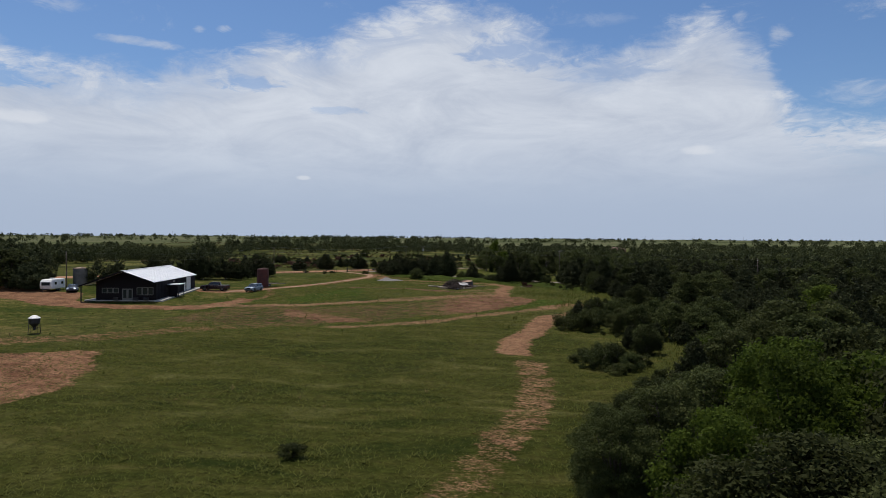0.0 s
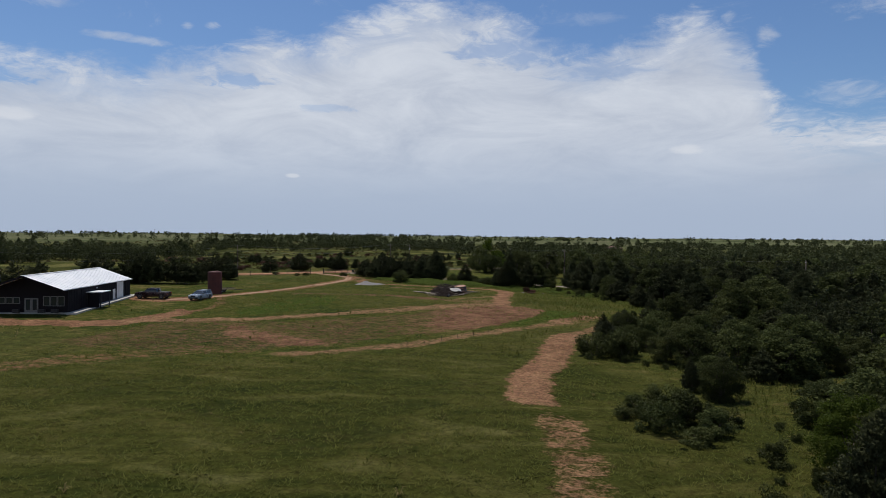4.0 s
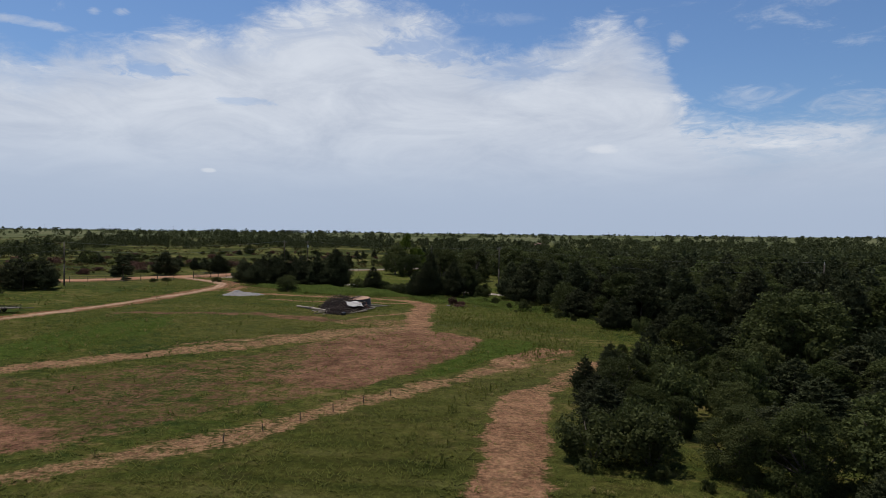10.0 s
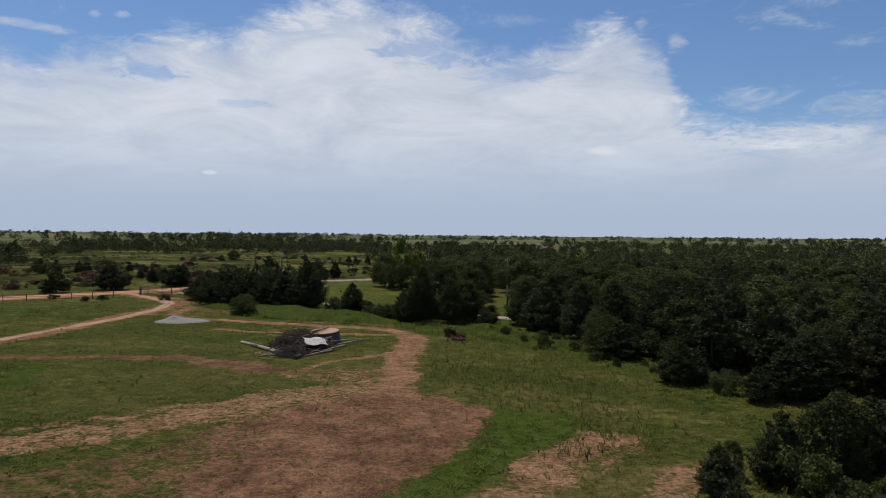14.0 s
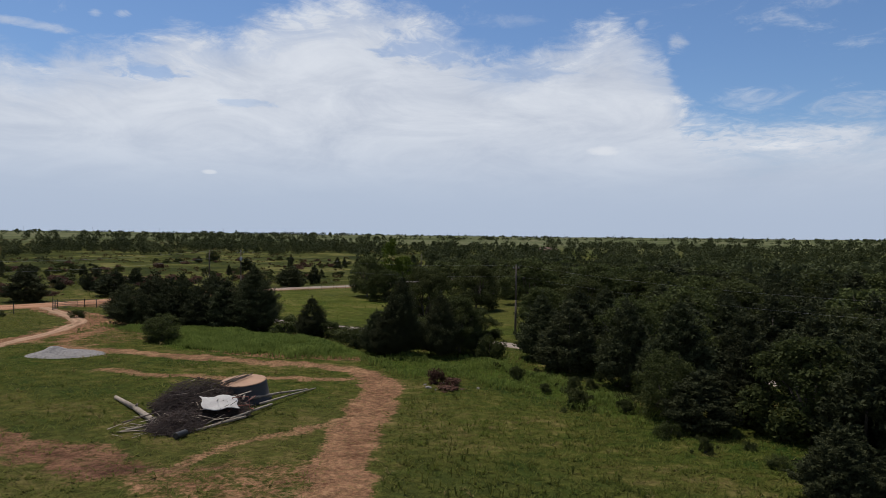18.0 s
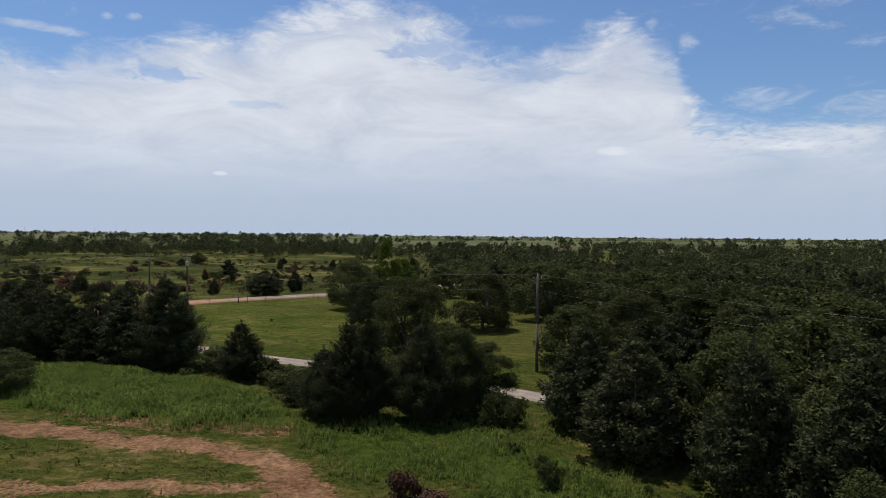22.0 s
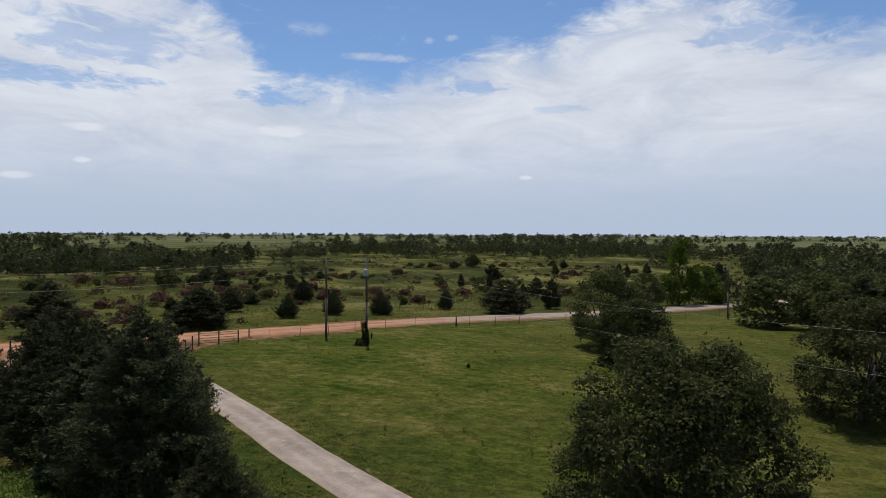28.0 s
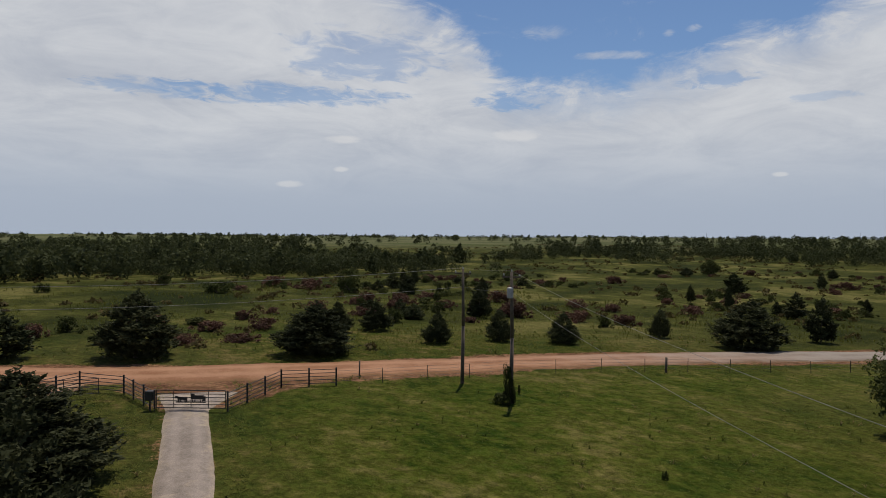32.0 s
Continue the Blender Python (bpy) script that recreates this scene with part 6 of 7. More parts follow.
def wire_fence(a, b, n, label, post=BLACK, high=1.1, strands=4, jitter=0.1, rad=0.03):
    f = thing("wire_fence", a[0], a[1], 0, 0, label, "fence", "wire fences")
    z0 = tz(*a)
    rr = random.Random(int(a[0] * 10))
    tops = []
    for x, y in spread(a, b, n):
        p = Vector((x - a[0], y - a[1], tz(x, y) - z0))
        tops.append(p)
        bm = bmesh.new()
        limb(bm, p + Vector((0, 0, -0.2)), p + Vector((rr.uniform(-jitter, jitter) * 0.5, rr.uniform(-jitter, jitter) * 0.5, high * rr.uniform(0.92, 1.08))), rad, rad * 0.8, 5)
        add("post", bm, post, f)
    for k in range(strands):
        up = Vector((0, 0, high * (0.3 + 0.68 * k / max(1, strands - 1))))
        line = [tops[0] + up]
        for p, q in zip(tops, tops[1:]):
            line += [p.lerp(q, 0.5) + up - Vector((0, 0, 0.03)), q + up]
        add("strand", cable(line, 0.008), WIRE_M, f)


WF = "sagging barbed wire fence on thin steel posts"
wire_fence((-33.0, 239.5), (-26.4, 252.2), 4, WF)
wire_fence((-26.4, 252.2), (-6.8, 276.8), 8, WF)
wire_fence((-6.8, 276.8), (13, 303), 8, WF)
wire_fence((-66, 204.5), (-92, 184), 7, WF)
wire_fence((3.0, 115.4), (-6.6, 104.6), 5, "row of low wooden stakes along a bare strip", WOODP, 0.5, 0, 0.25, 0.04)


def post(x, y, h, r, label):
    p = thing("fence_post", x, y, 0, 0, label, "post")
    bm = bmesh.new()
    limb(bm, (0, 0, -0.3), (0.03, 0, h), r, r * 0.9, 9)
    add("shaft", bm, WOODP, p, "", True)


post(-17.8, 262.8, 1.25, 0.11, "stout dark wooden corner post in the fence")
post(-34.4, 243.0, 1.2, 0.07, "single dark post by the road")


def pole_shrub():
    """Vine and shoots at the foot of the transformer pole."""
    plant("shrub", -20.7, 244.2, 2.7, 1.0)
    plant("shrub", -21.0, 244.0, 0.8, 1.5)


pole_shrub()


# ---- the brush pile and loose clutter ----
def sticks_mesh(name, starts, ends, radius, mat):
    """Many thin three-sided sticks in one mesh."""
    a, b = np.asarray(starts, float), np.asarray(ends, float)
    n = len(a)
    r = np.broadcast_to(np.asarray(radius, float), (n,))[:, None]
    d = b - a
    d /= np.linalg.norm(d, axis=1)[:, None] + 1e-9
    u = np.cross(d, np.array([0.31, 0.47, 0.83]))
    u /= np.linalg.norm(u, axis=1)[:, None] + 1e-9
    v = np.cross(d, u)
    ring = [u * math.cos(t) + v * math.sin(t) for t in (0, 2.1, 4.2)]
    verts = np.stack([a + q * r for q in ring] + [b + q * r * 0.5 for q in ring], 1).reshape(-1, 3)
    i = np.arange(n)[:, None] * 6
    faces = [[0, 1, 4, 3], [1, 2, 5, 4], [2, 0, 3, 5]]
    return mesh_of(name, verts, np.concatenate([i + np.array(f) for f in faces]), mat, False)


TANK_SIDE = worn("black_poly_tank", (0.014, 0.013, 0.013), (0.040, 0.036, 0.034), 1.0, 0.6)
TANK_TOP = worn("sun_bleached_base", (0.22, 0.125, 0.078), (0.33, 0.205, 0.135), 0.7, 0.8, 0, 0.2)
SHEET = worn("torn_white_sheet", (0.25, 0.24, 0.235), (0.40, 0.39, 0.38), 1.4, 0.7, 0, 0.4)


def brush_pile():
    cx, cy = -5.0, 164.2
    p = thing("brush_pile", cx, cy, 0, 0, "tangled heap of dead branches and scrap on grass", "brush pile")
    r = np.random.RandomState(21)

    def top(x, y):
        u, v = (x + 0.2) * 0.87 + (y - 1.0) * 0.49, (y - 1.0) * 0.87 - (x + 0.2) * 0.49
        a = 2.0 * np.clip(1 - (np.abs(u) / 3.2) ** 2.2 - (np.abs(v) / 2.1) ** 2.2, 0, 1) ** 0.8
        b = 1.3 * np.clip(1 - ((x - 1.3) / 2.6) ** 2 - ((y + 0.9) / 2.0) ** 2, 0, 1) ** 0.7
        c = 0.9 * np.clip(1 - ((x + 0.1) / 1.9) ** 2 - ((y + 3.9) / 2.2) ** 2, 0, 1) ** 0.7
        return np.maximum(np.maximum(a, b), c)

    def heap(n, ln, rad, name, mat, lo=0.12, tilt=0.35):
        x, y = r.uniform(-5, 5, n * 6), r.uniform(-6.5, 7, n * 6)
        t = top(x, y)
        keep = (t > lo) & (r.rand(n * 6) < np.clip(t * 0.9 + 0.15, 0.02, 1))
        x, y, t = x[keep][:n], y[keep][:n], t[keep][:n]
        z = t * r.uniform(0.35, 1.05, len(x))
        az = r.uniform(0, math.pi, len(x))
        half = (ln * r.uniform(0.4, 1.2, len(x)))[:, None] / 2
        d = np.stack([np.cos(az), np.sin(az), r.randn(len(x)) * tilt], 1) * half
        at = np.stack([x, y, z], 1)
        part(name, sticks_mesh(name, at - d, at + d, rad * r.uniform(0.5, 1.4, len(x)), mat), p)["kind"] = "stuff"

    heap(5200, 0.8, 0.012, "fine_brush", TWIG)
    heap(900, 1.5, 0.02, "branch_tangle", TWIG)
    heap(30, 1.8, 0.03, "limb_tangle", LOGW, 0.2, 0.25)
    # pale split sticks strewn at the near foot
    n = 60
    at = np.stack([r.uniform(-3.2, 3.4, n), r.uniform(-4.8, -0.6, n), r.uniform(0.1, 0.6, n)], 1)
    at[:, 1] += at[:, 0] * 0.62 - 0.4
    az = r.uniform(0.1, 1.3, n)
    d = np.stack([np.cos(az), np.sin(az), r.randn(n) * 0.2], 1) * r.uniform(0.25, 0.75, (n, 1))
    part("strewn_sticks", sticks_mesh("strewn_sticks", at - d, at + d, r.uniform(0.02, 0.045, n), LOGW), p)["kind"] = "stuff"
    # dark packed core
    xs, ys = np.meshgrid(np.linspace(-5.5, 5, 34), np.linspace(-6.5, 7, 40))
    z = top(xs, ys) * 0.86 - 0.28 + r.randn(*xs.shape) * 0.07
    i = np.arange(xs.size).reshape(xs.shape)
    f = np.stack([i[:-1, :-1], i[:-1, 1:], i[1:, 1:], i[1:, :-1]], -1).reshape(-1, 4)
    part("packed_core", mesh_of("packed_core", np.stack([xs.ravel(), ys.ravel(), z.ravel()], 1), f, worn("rotted_brush", (0.012, 0.009, 0.008), (0.036, 0.026, 0.022), 2.2, 0.95, 0, 0.8, 12, 0.05), False), p)
    # boards
    for x, y, z, ln, rot, mat, lab in ((1.6, 0.4, 0.85, 1.6, 70, RUST, "reddish brown board"), (2.9, 1.5, 0.75, 1.3, 95, LOGW, "pale split board"), (2.6, 0.9, 0.9, 1.9, 20, LOGW, ""), (0.4, -1.2, 0.85, 1.4, 120, LOGW, ""), (-2.5, -3.2, 0.5, 2.4, 15, TWIG, ""), (3.4, 1.2, 0.55, 1.1, 60, RUST, "")):
        add("board", moved(boxes(((0, 0, 0), (ln, 0.13, 0.04), 0.005)), pose(x, y, z, 8, -14, rot)), mat, p, lab)


brush_pile()


def culvert():
    """A length of dark drain pipe lying at the foot of the pile."""
    c = thing("drain_pipe", -4.3, 157.7, 62, 0.0, "short dark corrugated drain pipe lying in grass", "pipe")
    rings = []
    for k in range(8):
        rings += [(0.21, k * 0.11), (0.19, k * 0.11 + 0.055)]
    add("barrel", moved(turned(rings, 18), pose(0, 0, 0.22, 0, 90, 0)), BLACK, c, "", True)
    add("mouth", moved(turned([(0.17, 0), (0.17, 0.01)], 18), pose(-0.012, 0, 0.22, 0, 90, 0)), TANK_SIDE, c)


culvert()


def scrap_frame():
    """A bent reddish frame propped against the heap."""
    f = thing("scrap_frame", -1.7, 162.9, 24, 0.55, "rusty bent steel frame in the brush pile", "scrap")
    for a, b in (((-0.6, 0, 0), (-0.5, 0.1, 0.8)), ((0.6, 0, 0), (0.55, 0.1, 0.75)), ((-0.5, 0.1, 0.8), (0.55, 0.1, 0.75)), ((-0.58, 0.02, 0.25), (0.6, 0.02, 0.2)), ((-0.6, 0, 0.0), (-0.9, -0.7, 0.1)), ((0.6, 0, 0), (0.7, -0.8, 0.1))):
        bm = bmesh.new()
        limb(bm, a, b, 0.028, 0.028, 6)
        add("bar", bm, RED_SCRAP, f)


RED_SCRAP = worn("red_scrap", (0.15, 0.045, 0.035), (0.27, 0.10, 0.075), 2, 0.8)
scrap_frame()


def upturned_tank():
    t = thing("stock_tank", -2.5, 167.6, 0, -0.05, "upturned round black stock tank with a tan base", "tank")
    t.matrix_basis = pose(-2.5, 167.6, tz(-2.5, 167.6) + 0.02, 4, -3, 0)
    add("side", turned([(1.98, 0.0), (1.96, 0.12), (1.84, 0.16), (1.68, 1.3), (1.64, 1.42)], 40), TANK_SIDE, t, "", True)
    add("base", turned([(1.64, 1.42), (1.64, 1.47), (1.55, 1.50), (1.3, 1.49), (0.6, 1.47), (0.1, 1.46)], 40), TANK_TOP, t, "sun-bleached tan tank base", True)
    rr = random.Random(4)
    for k in range(7):
        bm = bmesh.new()
        a, o = math.radians(58 + rr.uniform(-7, 7)), rr.uniform(-0.28, 0.28)
        c = Vector((-0.35 + o * math.sin(a), -o * math.cos(a), 1.54 + 0.03 * k))
        d = Vector((math.cos(a), math.sin(a), rr.uniform(-0.02, 0.04))) * rr.uniform(0.7, 1.5)
        limb(bm, c - d, c + d, 0.035, 0.025, 6)
        add("stick", bm, WOODP, t, "grey weathered stick")


upturned_tank()


def log(x0, y0, x1, y1, r0, r1, lift0, lift1, label):
    t = thing("log", x0, y0, 0, 0, label, "log", "logs")
    z = tz(x0, y0)
    a, b = Vector((0, 0, r0 * 0.8 + lift0)), Vector((x1 - x0, y1 - y0, tz(x1, y1) - z + r1 * 0.8 + lift1))
    m = a.lerp(b, 0.45) + Vector((0.08, 0.05, 0.04))
    bm = bmesh.new()
    limb(bm, a, m, r0, (r0 + r1) / 2, 10)
    limb(bm, m, b, (r0 + r1) / 2, r1, 10)
    add("trunk", bm, LOGW, t, "", True)
    bm = bmesh.new()
    limb(bm, m, m + Vector((0.25, -0.3, 0.35)), r1 * 0.6, r1 * 0.3, 6)
    add("stub", bm, LOGW, t)


log(-11.8, 167.6, -6.1, 160.1, 0.15, 0.21, 0, 0.05, "long bleached fallen log lying in grass")
log(-1.6, 165.8, 1.6, 171.2, 0.11, 0.06, 0.5, 0.0, "bleached log leaning out of the brush pile")
log(-0.8, 164.8, 2.2, 171.6, 0.09, 0.05, 0.35, 0.0, "bleached log leaning out of the brush pile")
log(-3.6, 159.4, -1.2, 162.2, 0.09, 0.08, 0, 0.15, "grey log at the foot of the brush pile")
log(-2.0, 161.4, -0.1, 165.4, 0.09, 0.08, 0.2, 0.2, "grey log at the foot of the brush pile")
log(-8.2, 158.9, -4.4, 161.1, 0.07, 0.05, 0.0, 0.4, "thin dark pole at the foot of the brush pile")


def white_sheet():
    s = np.random.RandomState(2)
    xs, ys = np.meshgrid(np.linspace(-1.15, 1.15, 18), np.linspace(-0.72, 0.72, 14))
    z = 0.05 * np.sin(xs * 3.1 + ys) + 0.02 * np.sin(ys * 6 + xs * 2) + s.randn(*xs.shape) * 0.012
    x2, y2 = xs + 0.08 * np.sin(ys * 5), ys + 0.07 * np.sin(xs * 4)
    i = np.arange(xs.size).reshape(xs.shape)
    f = np.stack([i[:-1, :-1], i[:-1, 1:], i[1:, 1:], i[1:, :-1]], -1).reshape(-1, 4)
    me = mesh_of("white_sheet", np.stack([x2.ravel(), y2.ravel(), z.ravel()], 1), f, SHEET)
    ob = new("plastic_sheet", me)
    mod = ob.modifiers.new("thick", "SOLIDIFY")
    mod.thickness = 0.02
    ob.matrix_basis = pose(-2.9, 162.2, tz(-2.9, 162.2) + 1.15, 24, 3, 26)
    tagged(ob, "crumpled torn white plastic sheet on brush", "sheet")


white_sheet()


def gravel_heap():
    r = np.random.RandomState(6)
    xs, ys = np.meshgrid(np.linspace(-4, 4, 70), np.linspace(-2.6, 2.6, 46))
    k = np.maximum(0, 1 - (xs / 3.7) ** 2 - (ys / 2.3) ** 2)
    z = 0.85 * k ** 0.8 * (0.55 + 0.6 * np.exp(-((xs + 1.0) / 1.0) ** 2 - (ys / 0.9) ** 2)) + r.randn(*xs.shape) * 0.03 * (k > 0) - 0.06
    i = np.arange(xs.size).reshape(xs.shape)
    f = np.stack([i[:-1, :-1], i[:-1, 1:], i[1:, 1:], i[1:, :-1]], -1).reshape(-1, 4)
    stone = worn("crushed_stone", (0.13, 0.125, 0.125), (0.25, 0.235, 0.23), 5, 0.95, 0, 0.6, 16, 0.04)
    ob = new("gravel_heap", mesh_of("gravel_heap", np.stack([xs.ravel(), ys.ravel(), z.ravel()], 1), f, stone, False))
    ob.matrix_basis = pose(-24.0, 185.4, tz(-24, 185.4), 0, 0, 12)
    tagged(ob, "low heap of grey crushed gravel by the lane", "gravel", kind="stuff")


gravel_heap()


def stone(x, y, s, seed):
    bm = bmesh.new()
    bmesh.ops.create_icosphere(bm, subdivisions=2, radius=1)
    for v in bm.verts:
        v.co = Vector((v.co.x * s, v.co.y * s * 0.75, v.co.z * s * 0.5)) * (1 + 0.35 * noise.noise(v.co * 1.6 + Vector((seed, 0, 0))))
    ob = new("rock", done(bm, "rock", GREYTANK))
    ob.matrix_basis = pose(x, y, tz(x, y) + s * 0.15, 0, 0, seed * 50)
    tagged(ob, "dark grey rubble rock in weeds", "rock", "rubble rocks")


rr = random.Random(8)
for k in range(9):
    stone(rr.uniform(10.8, 15.4), rr.uniform(171.4, 174.4), rr.uniform(0.12, 0.28), k)
for x, y, h, w in ((12.0, 174.0, 1.2, 1.9), (13.4, 173.2, 0.7, 1.8), (12.8, 171.4, 0.35, 2.2)):
    plant("brush", x, y, h, w)
# small bushes in the fields
for x, y, h, w in ((-36, 214.2, 1.3, 2.0), (-46.5, 213.5, 1.0, 1.8), (-48.0, 210.5, 0.9, 1.8), (-55, 214, 0.8, 2.2), (-7.0, 238, 0.45, 0.3), (-9, 42.5, 0.9, 2.0)):
    plant("shrub", x, y, h, w)


def bare_snag():
    t = thing("dead_tree", 29.4, 171.4, 0, 0, "bare bleached dead tree among cedars", "tree")
    r = np.random.RandomState(3)
    a, b, rad = [], [], []

    def grow(p, d, ln, rd, lv):
        q = p + d * ln
        a.append(p), b.append(q), rad.append(rd)
        if lv == 0:
            return
        for _ in range(4):
            e = d + r.randn(3) * 0.55
            grow(p + d * ln * r.uniform(0.5, 1.0), e / np.linalg.norm(e), ln * r.uniform(0.5, 0.75), rd * 0.5, lv - 1)

    grow(np.zeros(3), np.array([0.1, -0.1, 1.0]), 2.2, 0.06, 3)
    part("branches", sticks_mesh("branches", a, b, rad, worn("bare_wood", (0.16, 0.145, 0.13), (0.28, 0.26, 0.24), 2, 0.9)), t)


bare_snag()


# ---- far farmhouse ----
def far_house():
    h = thing("farmhouse", 112, 600, 20, 0, "distant brown farmhouse with a low hipped roof", "house")
    add("wall", boxes(((0, 0, 1.4), (15, 9, 2.8))), worn("brown_brick", (0.16, 0.08, 0.06), (0.24, 0.13, 0.10), 0.5, 0.9), h)
    bm = bmesh.new()
    q = [(-8, -5, 2.8), (8, -5, 2.8), (8, 5, 2.8), (-8, 5, 2.8), (-4.5, 0, 4.6), (4.5, 0, 4.6)]
    v = [bm.verts.new(p) for p in q]
    for f in ((0, 1, 5, 4), (1, 2, 5), (2, 3, 4, 5), (3, 0, 4), (3, 2, 1, 0)):
        bm.faces.new([v[i] for i in f])
    add("roof", bm, worn("brown_shingle", (0.13, 0.075, 0.065), (0.20, 0.12, 0.10), 0.6, 0.95), h)
    for x in (-5, -1.5, 2, 5.5):
        add("window", boxes(((x, -4.52, 1.5), (1.4, 0.08, 1.2))), PANE, h)


far_house()


# ---- standing crop, weeds and grass ----
def blades(r, x, y, z, h, lean, width, per):
    """Arched blades: a wide lower part and a drooping tip."""
    n = len(x) * per
    x, y, z, h = (np.repeat(v, per) for v in (x, y, z, h))
    az = r.uniform(0, 2 * math.pi, n)
    hh, ll = h * r.uniform(0.7, 1.1, n), lean * h * r.uniform(0.5, 1.3, n)
    w = width * h * r.uniform(0.7, 1.3, n)
    d = np.stack([np.cos(az), np.sin(az), 0 * az], 1)
    s = np.stack([-np.sin(az), np.cos(az), 0 * az], 1)
    root = np.stack([x, y, z], 1)
    mid = root + d * (ll * 0.45)[:, None]
    mid[:, 2] += hh
    tip = root + d * ll[:, None]
    tip[:, 2] += hh * r.uniform(0.55, 1.0, n)
    wv = s * w[:, None] / 2
    verts = np.stack([root - wv * 0.5, root + wv * 0.5, mid + wv, mid - wv, tip], 1).reshape(-1, 3)
    i = np.arange(n)[:, None] * 5
    return verts, (i + np.array([0, 1, 2, 3])).tolist() + (i + np.array([3, 2, 4])).tolist()


def ground_z(x, y):
    return terr(x, y) + 0.10 * np.sin(x * 0.21 + 1.3) * np.sin(y * 0.17) * np.clip(np.hypot(x, y - 150) / 200, 0.15, 1)


def crop():
    r = np.random.RandomState(12)
    x, y = r.uniform(-32, 8, 34000), r.uniform(182, 211, 34000)
    d = inside(x, y, CROP)
    keep = d > r.uniform(-0.2, 1.2, len(x))
    thin = (y + 0.12 * x < 188.4) & (r.rand(len(x)) < 0.55)
    keep &= ~thin
    x, y, d = x[keep], y[keep], d[keep]
    h = r.uniform(0.45, 0.95, len(x)) * np.clip(0.45 + d * 0.2, 0.45, 1) * (0.85 + 0.3 * np.sin(x * 0.9 + np.sin(y)) * np.sin(y * 0.7))
    v, f = blades(r, x, y, ground_z(x, y), h, 0.75, 0.065, 7)
    tagged(new("crop_field", mesh_of("crop_field", v, f, WEED, False)), "lush bright green standing crop with arching leaves", "crop", kind="stuff")


crop()


def tall_weeds():
    r = np.random.RandomState(13)
    x, y = r.uniform(4, 30, 9000), r.uniform(162, 189, 9000)
    keep = inside(x, y, WEEDS) > r.uniform(-1.5, 1.0, len(x))
    keep &= seg_dist(x, y, LOOP) > 2
    x, y = x[keep], y[keep]
    v, f = blades(r, x, y, ground_z(x, y), r.uniform(0.2, 0.6, len(x)) * (0.7 + 0.5 * np.sin(x * 0.8) * np.sin(y * 0.6 + x * 0.3)), 0.8, 0.09, 6)
    tagged(new("tall_weeds", mesh_of("tall_weeds", v, f, WEED, False)), "tall bright green weeds at the wood's edge", "weeds", kind="stuff")


tall_weeds()


def spears(r, x, y, z, h, per):
    """Single leaning blades, several to a tuft."""
    n = len(x) * per
    x, y, z, h = (np.repeat(v, per) for v in (x, y, z, h))
    az = r.uniform(0, 2 * math.pi, n)
    d = np.stack([np.cos(az), np.sin(az), 0 * az], 1)
    s = np.stack([-np.sin(az), np.cos(az), 0 * az], 1)
    root = np.stack([x, y, z], 1) + d * 0.06
    tip = root + d * (h * r.uniform(0.7, 2.0, n))[:, None]
    tip[:, 2] += h * r.uniform(0.6, 1.1, n)
    w = s * (h * 0.16 * r.uniform(0.7, 1.3, n))[:, None]
    return np.stack([root - w, root + w, tip], 1).reshape(-1, 3), (np.arange(n)[:, None] * 3 + np.arange(3)).tolist()


def grass():
    r = np.random.RandomState(14)
    n = 200000
    x, y = r.uniform(-46, 44, n), r.uniform(30, 275, n)
    bare = np.zeros(n)
    for line, w in ((TRACK, 2.2), (LANE, 2.0), (LANE_B, 1.2), (LOOP, 1.9), (LOOP_B, 1.0), (STRIP_A, 1.2), (STRIP_B, 1.5), (SPUR, 0.7), (PATCH, 1.1), (DRIVE, 1.75), (ROAD, 4.0)):
        bare = np.maximum(bare, soft(w - seg_dist(x, y, line), 1.2))
    for poly, k in ((FALLOW, 0.72), (FALLOW_B, 0.62), (RED_B, 0.8), (PATCH_W, 0.8), (CROP, 1.0), (APRON, 0.9)):
        bare = np.maximum(bare, k * soft(inside(x, y, poly), 2.0))
    meadow = inside(x, y, MEADOW) > 0
    wood = x > np.interp(y, EY, EX) + 6
    keep = (r.rand(n) > bare * 1.05) & ~wood & (seg_dist(x, y, ROAD) > 3.8) & (seg_dist(x, y, DRIVE) > 1.7) & ~(meadow & (r.rand(n) < 0.45))
    x, y, meadow = x[keep], y[keep], meadow[keep]
    clump = np.sin(x * 0.9 + np.sin(y * 0.53) * 2) * np.sin(y * 0.71 + np.sin(x * 0.37) * 2)
    h = np.where(meadow, r.uniform(0.05, 0.13, len(x)), r.uniform(0.09, 0.24, len(x))) * (1 + 0.4 * clump)
    v, f = spears(r, x, y, ground_z(x, y) - 0.02, h, 3)
    tagged(new("grass", mesh_of("grass", v, f, GRASS, False)), "uneven green prairie grass with dry blades", "grass", kind="stuff")


grass()


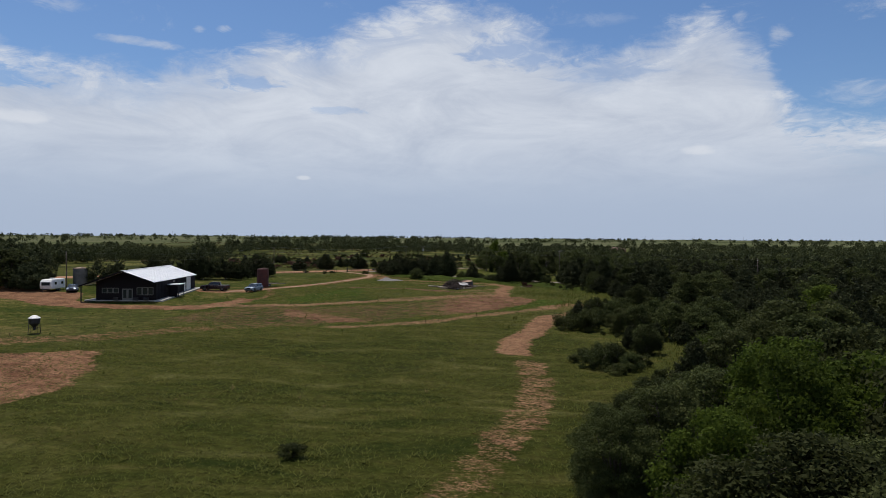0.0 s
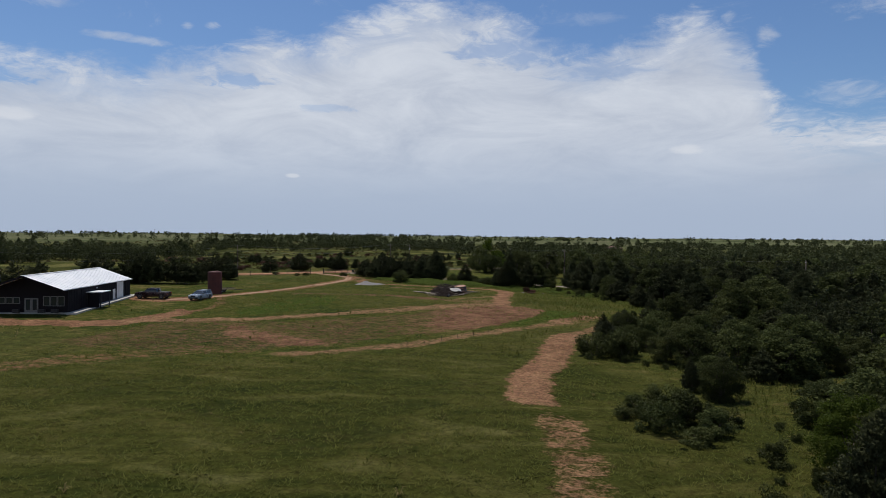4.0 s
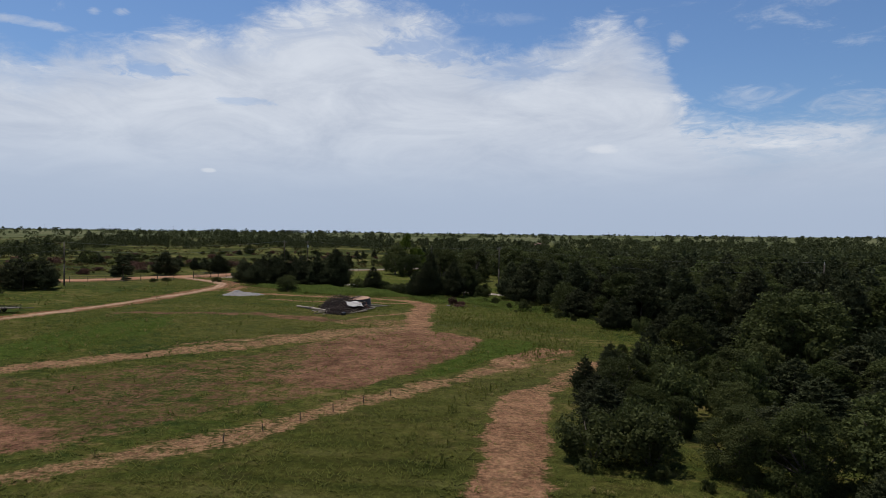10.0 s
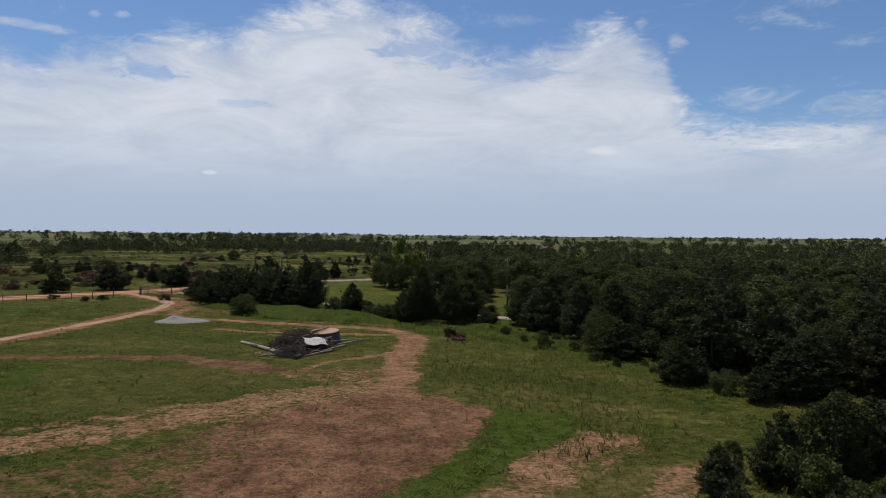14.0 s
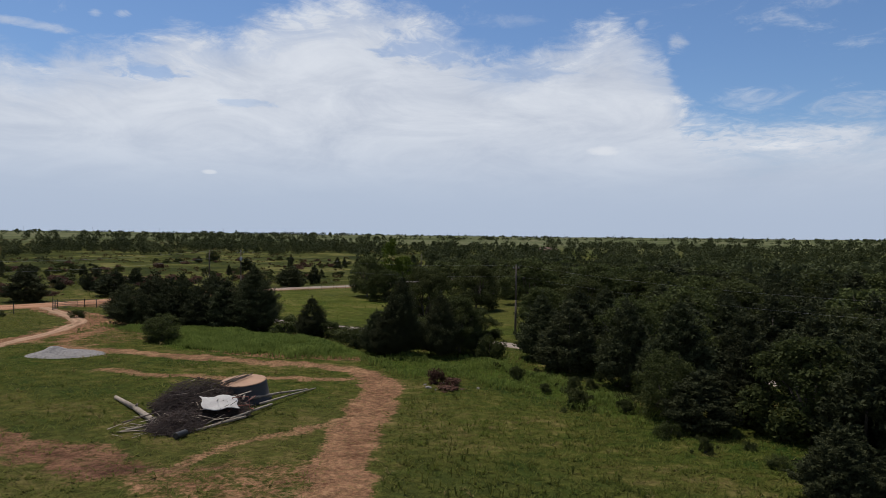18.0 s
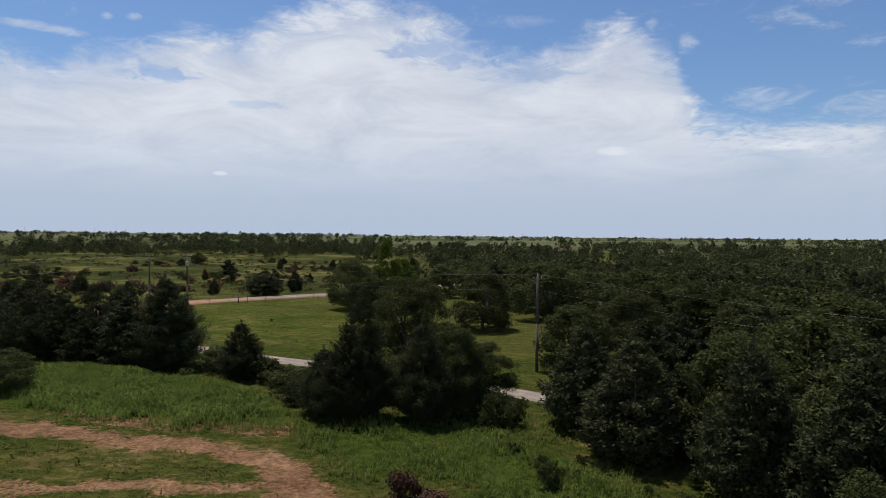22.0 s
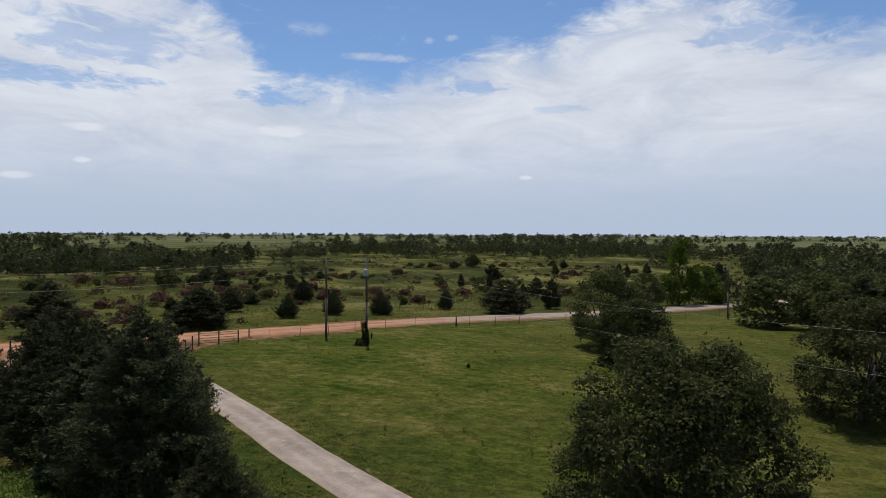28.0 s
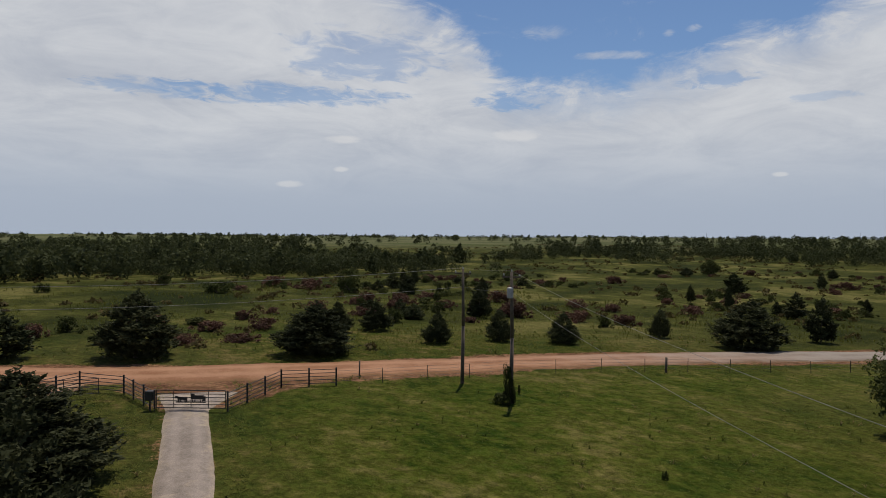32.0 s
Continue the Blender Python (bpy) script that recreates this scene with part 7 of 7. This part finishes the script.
def rough_grass():
    r = np.random.RandomState(15)
    n = 90000
    x, y = r.uniform(-130, 45, n), r.uniform(45, 350, n)
    edge = np.interp(y, EY, EX)
    fringe = (inside(x, y, RANK) > 0) | (y < 185) & (x > edge - 11) & (x < edge + 3) & (seg_dist(x, y, TRACK) > 3.0) & (seg_dist(x, y, LOOP) > 3) & (seg_dist(x, y, STRIP_A) > 2.5)
    road = seg_dist(x, y, ROAD)
    north = (inside(x, y, NORTH) > 2) & (road > 4.2)
    clump = np.sin(x * 0.23 + np.sin(y * 0.13) * 2) * np.sin(y * 0.19 + np.sin(x * 0.11) * 2)
    verge = north & (road < 6.2)
    keep = (fringe & (r.rand(n) < 0.55 + 0.4 * clump)) | verge | (north & (y < 330) & (r.rand(n) < 0.28 + 0.3 * clump))
    x, y, verge, clump = x[keep], y[keep], verge[keep], clump[keep]
    h = r.uniform(0.16, 0.42, len(x)) * (1 + 0.5 * clump) * np.where(verge, 1.3, 1.0)
    v, f = blades(r, x, y, ground_z(x, y) - 0.03, h, 0.9, 0.13, 5)
    tagged(new("rough_grass", mesh_of("rough_grass", v, f, GRASS, False)), "rank tall green grass by woods and road verge", "grass", kind="stuff")


rough_grass()


def field_weeds():
    """Rank weeds and dry bents standing out of the shorter grass, in loose drifts."""
    r = np.random.RandomState(16)
    n = 24000
    x, y = r.uniform(-60, 40, n), r.uniform(28, 292, n)
    drift = np.sin(x * 0.31 + 2 * np.sin(y * 0.13)) * np.sin(y * 0.23 + 2 * np.sin(x * 0.17)) + 0.5 * np.sin(x * 1.1 + y * 0.7)
    bare = np.zeros(n)
    for line, w in ((TRACK, 2.3), (LANE, 2.0), (LOOP, 2.2), (LOOP_B, 0.9), (STRIP_A, 0.8), (STRIP_B, 1.0), (SPUR, 0.7)):
        bare = np.maximum(bare, (seg_dist(x, y, line) < w) * 0.97)
    bare = np.maximum(bare, 0.86 * ((inside(x, y, FALLOW) > 0) | (inside(x, y, RED_B) > 0)))
    bare = np.maximum(bare, 0.88 * (inside(x, y, SWARD) > 0))
    bare = np.maximum(bare, 1.0 * ((seg_dist(x, y, DRIVE) < 1.8) | (seg_dist(x, y, ROAD) < 3.6)))
    keep = (r.rand(n) > bare) & (drift > r.uniform(-0.3, 1.4, n)) & (x < np.interp(y, EY, EX) + 1) & (inside(x, y, CROP) < 0) & (inside(x, y, APRON) < 0)
    x, y = x[keep], y[keep]
    h = (r.uniform(0.10, 0.26, len(x)) + 0.2 * r.rand(len(x)) ** 6) * np.where(inside(x, y, MEADOW) > 0, 0.75, 1.0)
    dry = r.rand(len(x)) < 0.35
    for name, sel, mat, label in (("dry_bents", dry, DRY, "pale dry grass bents scattered over the field"), ("field_weeds", ~dry, WEED_DARK, "dark green weeds scattered over the field")):
        v, f = blades(r, x[sel], y[sel], ground_z(x[sel], y[sel]) - 0.02, h[sel], 1.5, 0.20, 6)
        tagged(new(name, mesh_of(name, v, f, mat, False)), label, "weeds", kind="stuff")


DRY = leafy("dry_grass", (0.12, 0.105, 0.035), (0.24, 0.20, 0.085), (0.17, 0.14, 0.06), 0.4)
WEED_DARK = leafy("dark_weed", (0.046, 0.068, 0.012), (0.110, 0.138, 0.028), (0.085, 0.100, 0.022), 0.5)
field_weeds()


def rank_weeds():
    """Knee-high weeds between the tracks and the wood."""
    r = np.random.RandomState(17)
    x, y = r.uniform(8, 37, 4500), r.uniform(126, 172, 4500)
    keep = (inside(x, y, RANK) > r.uniform(-1.5, 1.5, len(x))) & (seg_dist(x, y, LOOP) > 2.6) & (np.sin(x * 0.5 + 2 * np.sin(y * 0.2)) * np.sin(y * 0.4) > r.uniform(-1.2, 0.8, len(x)))
    x, y = x[keep], y[keep]
    v, f = blades(r, x, y, ground_z(x, y) - 0.02, r.uniform(0.10, 0.30, len(x)), 1.1, 0.14, 6)
    tagged(new("rank_weeds", mesh_of("rank_weeds", v, f, WEED_DARK, False)), "knee-high green weeds beside the wood", "weeds", kind="stuff")


rank_weeds()
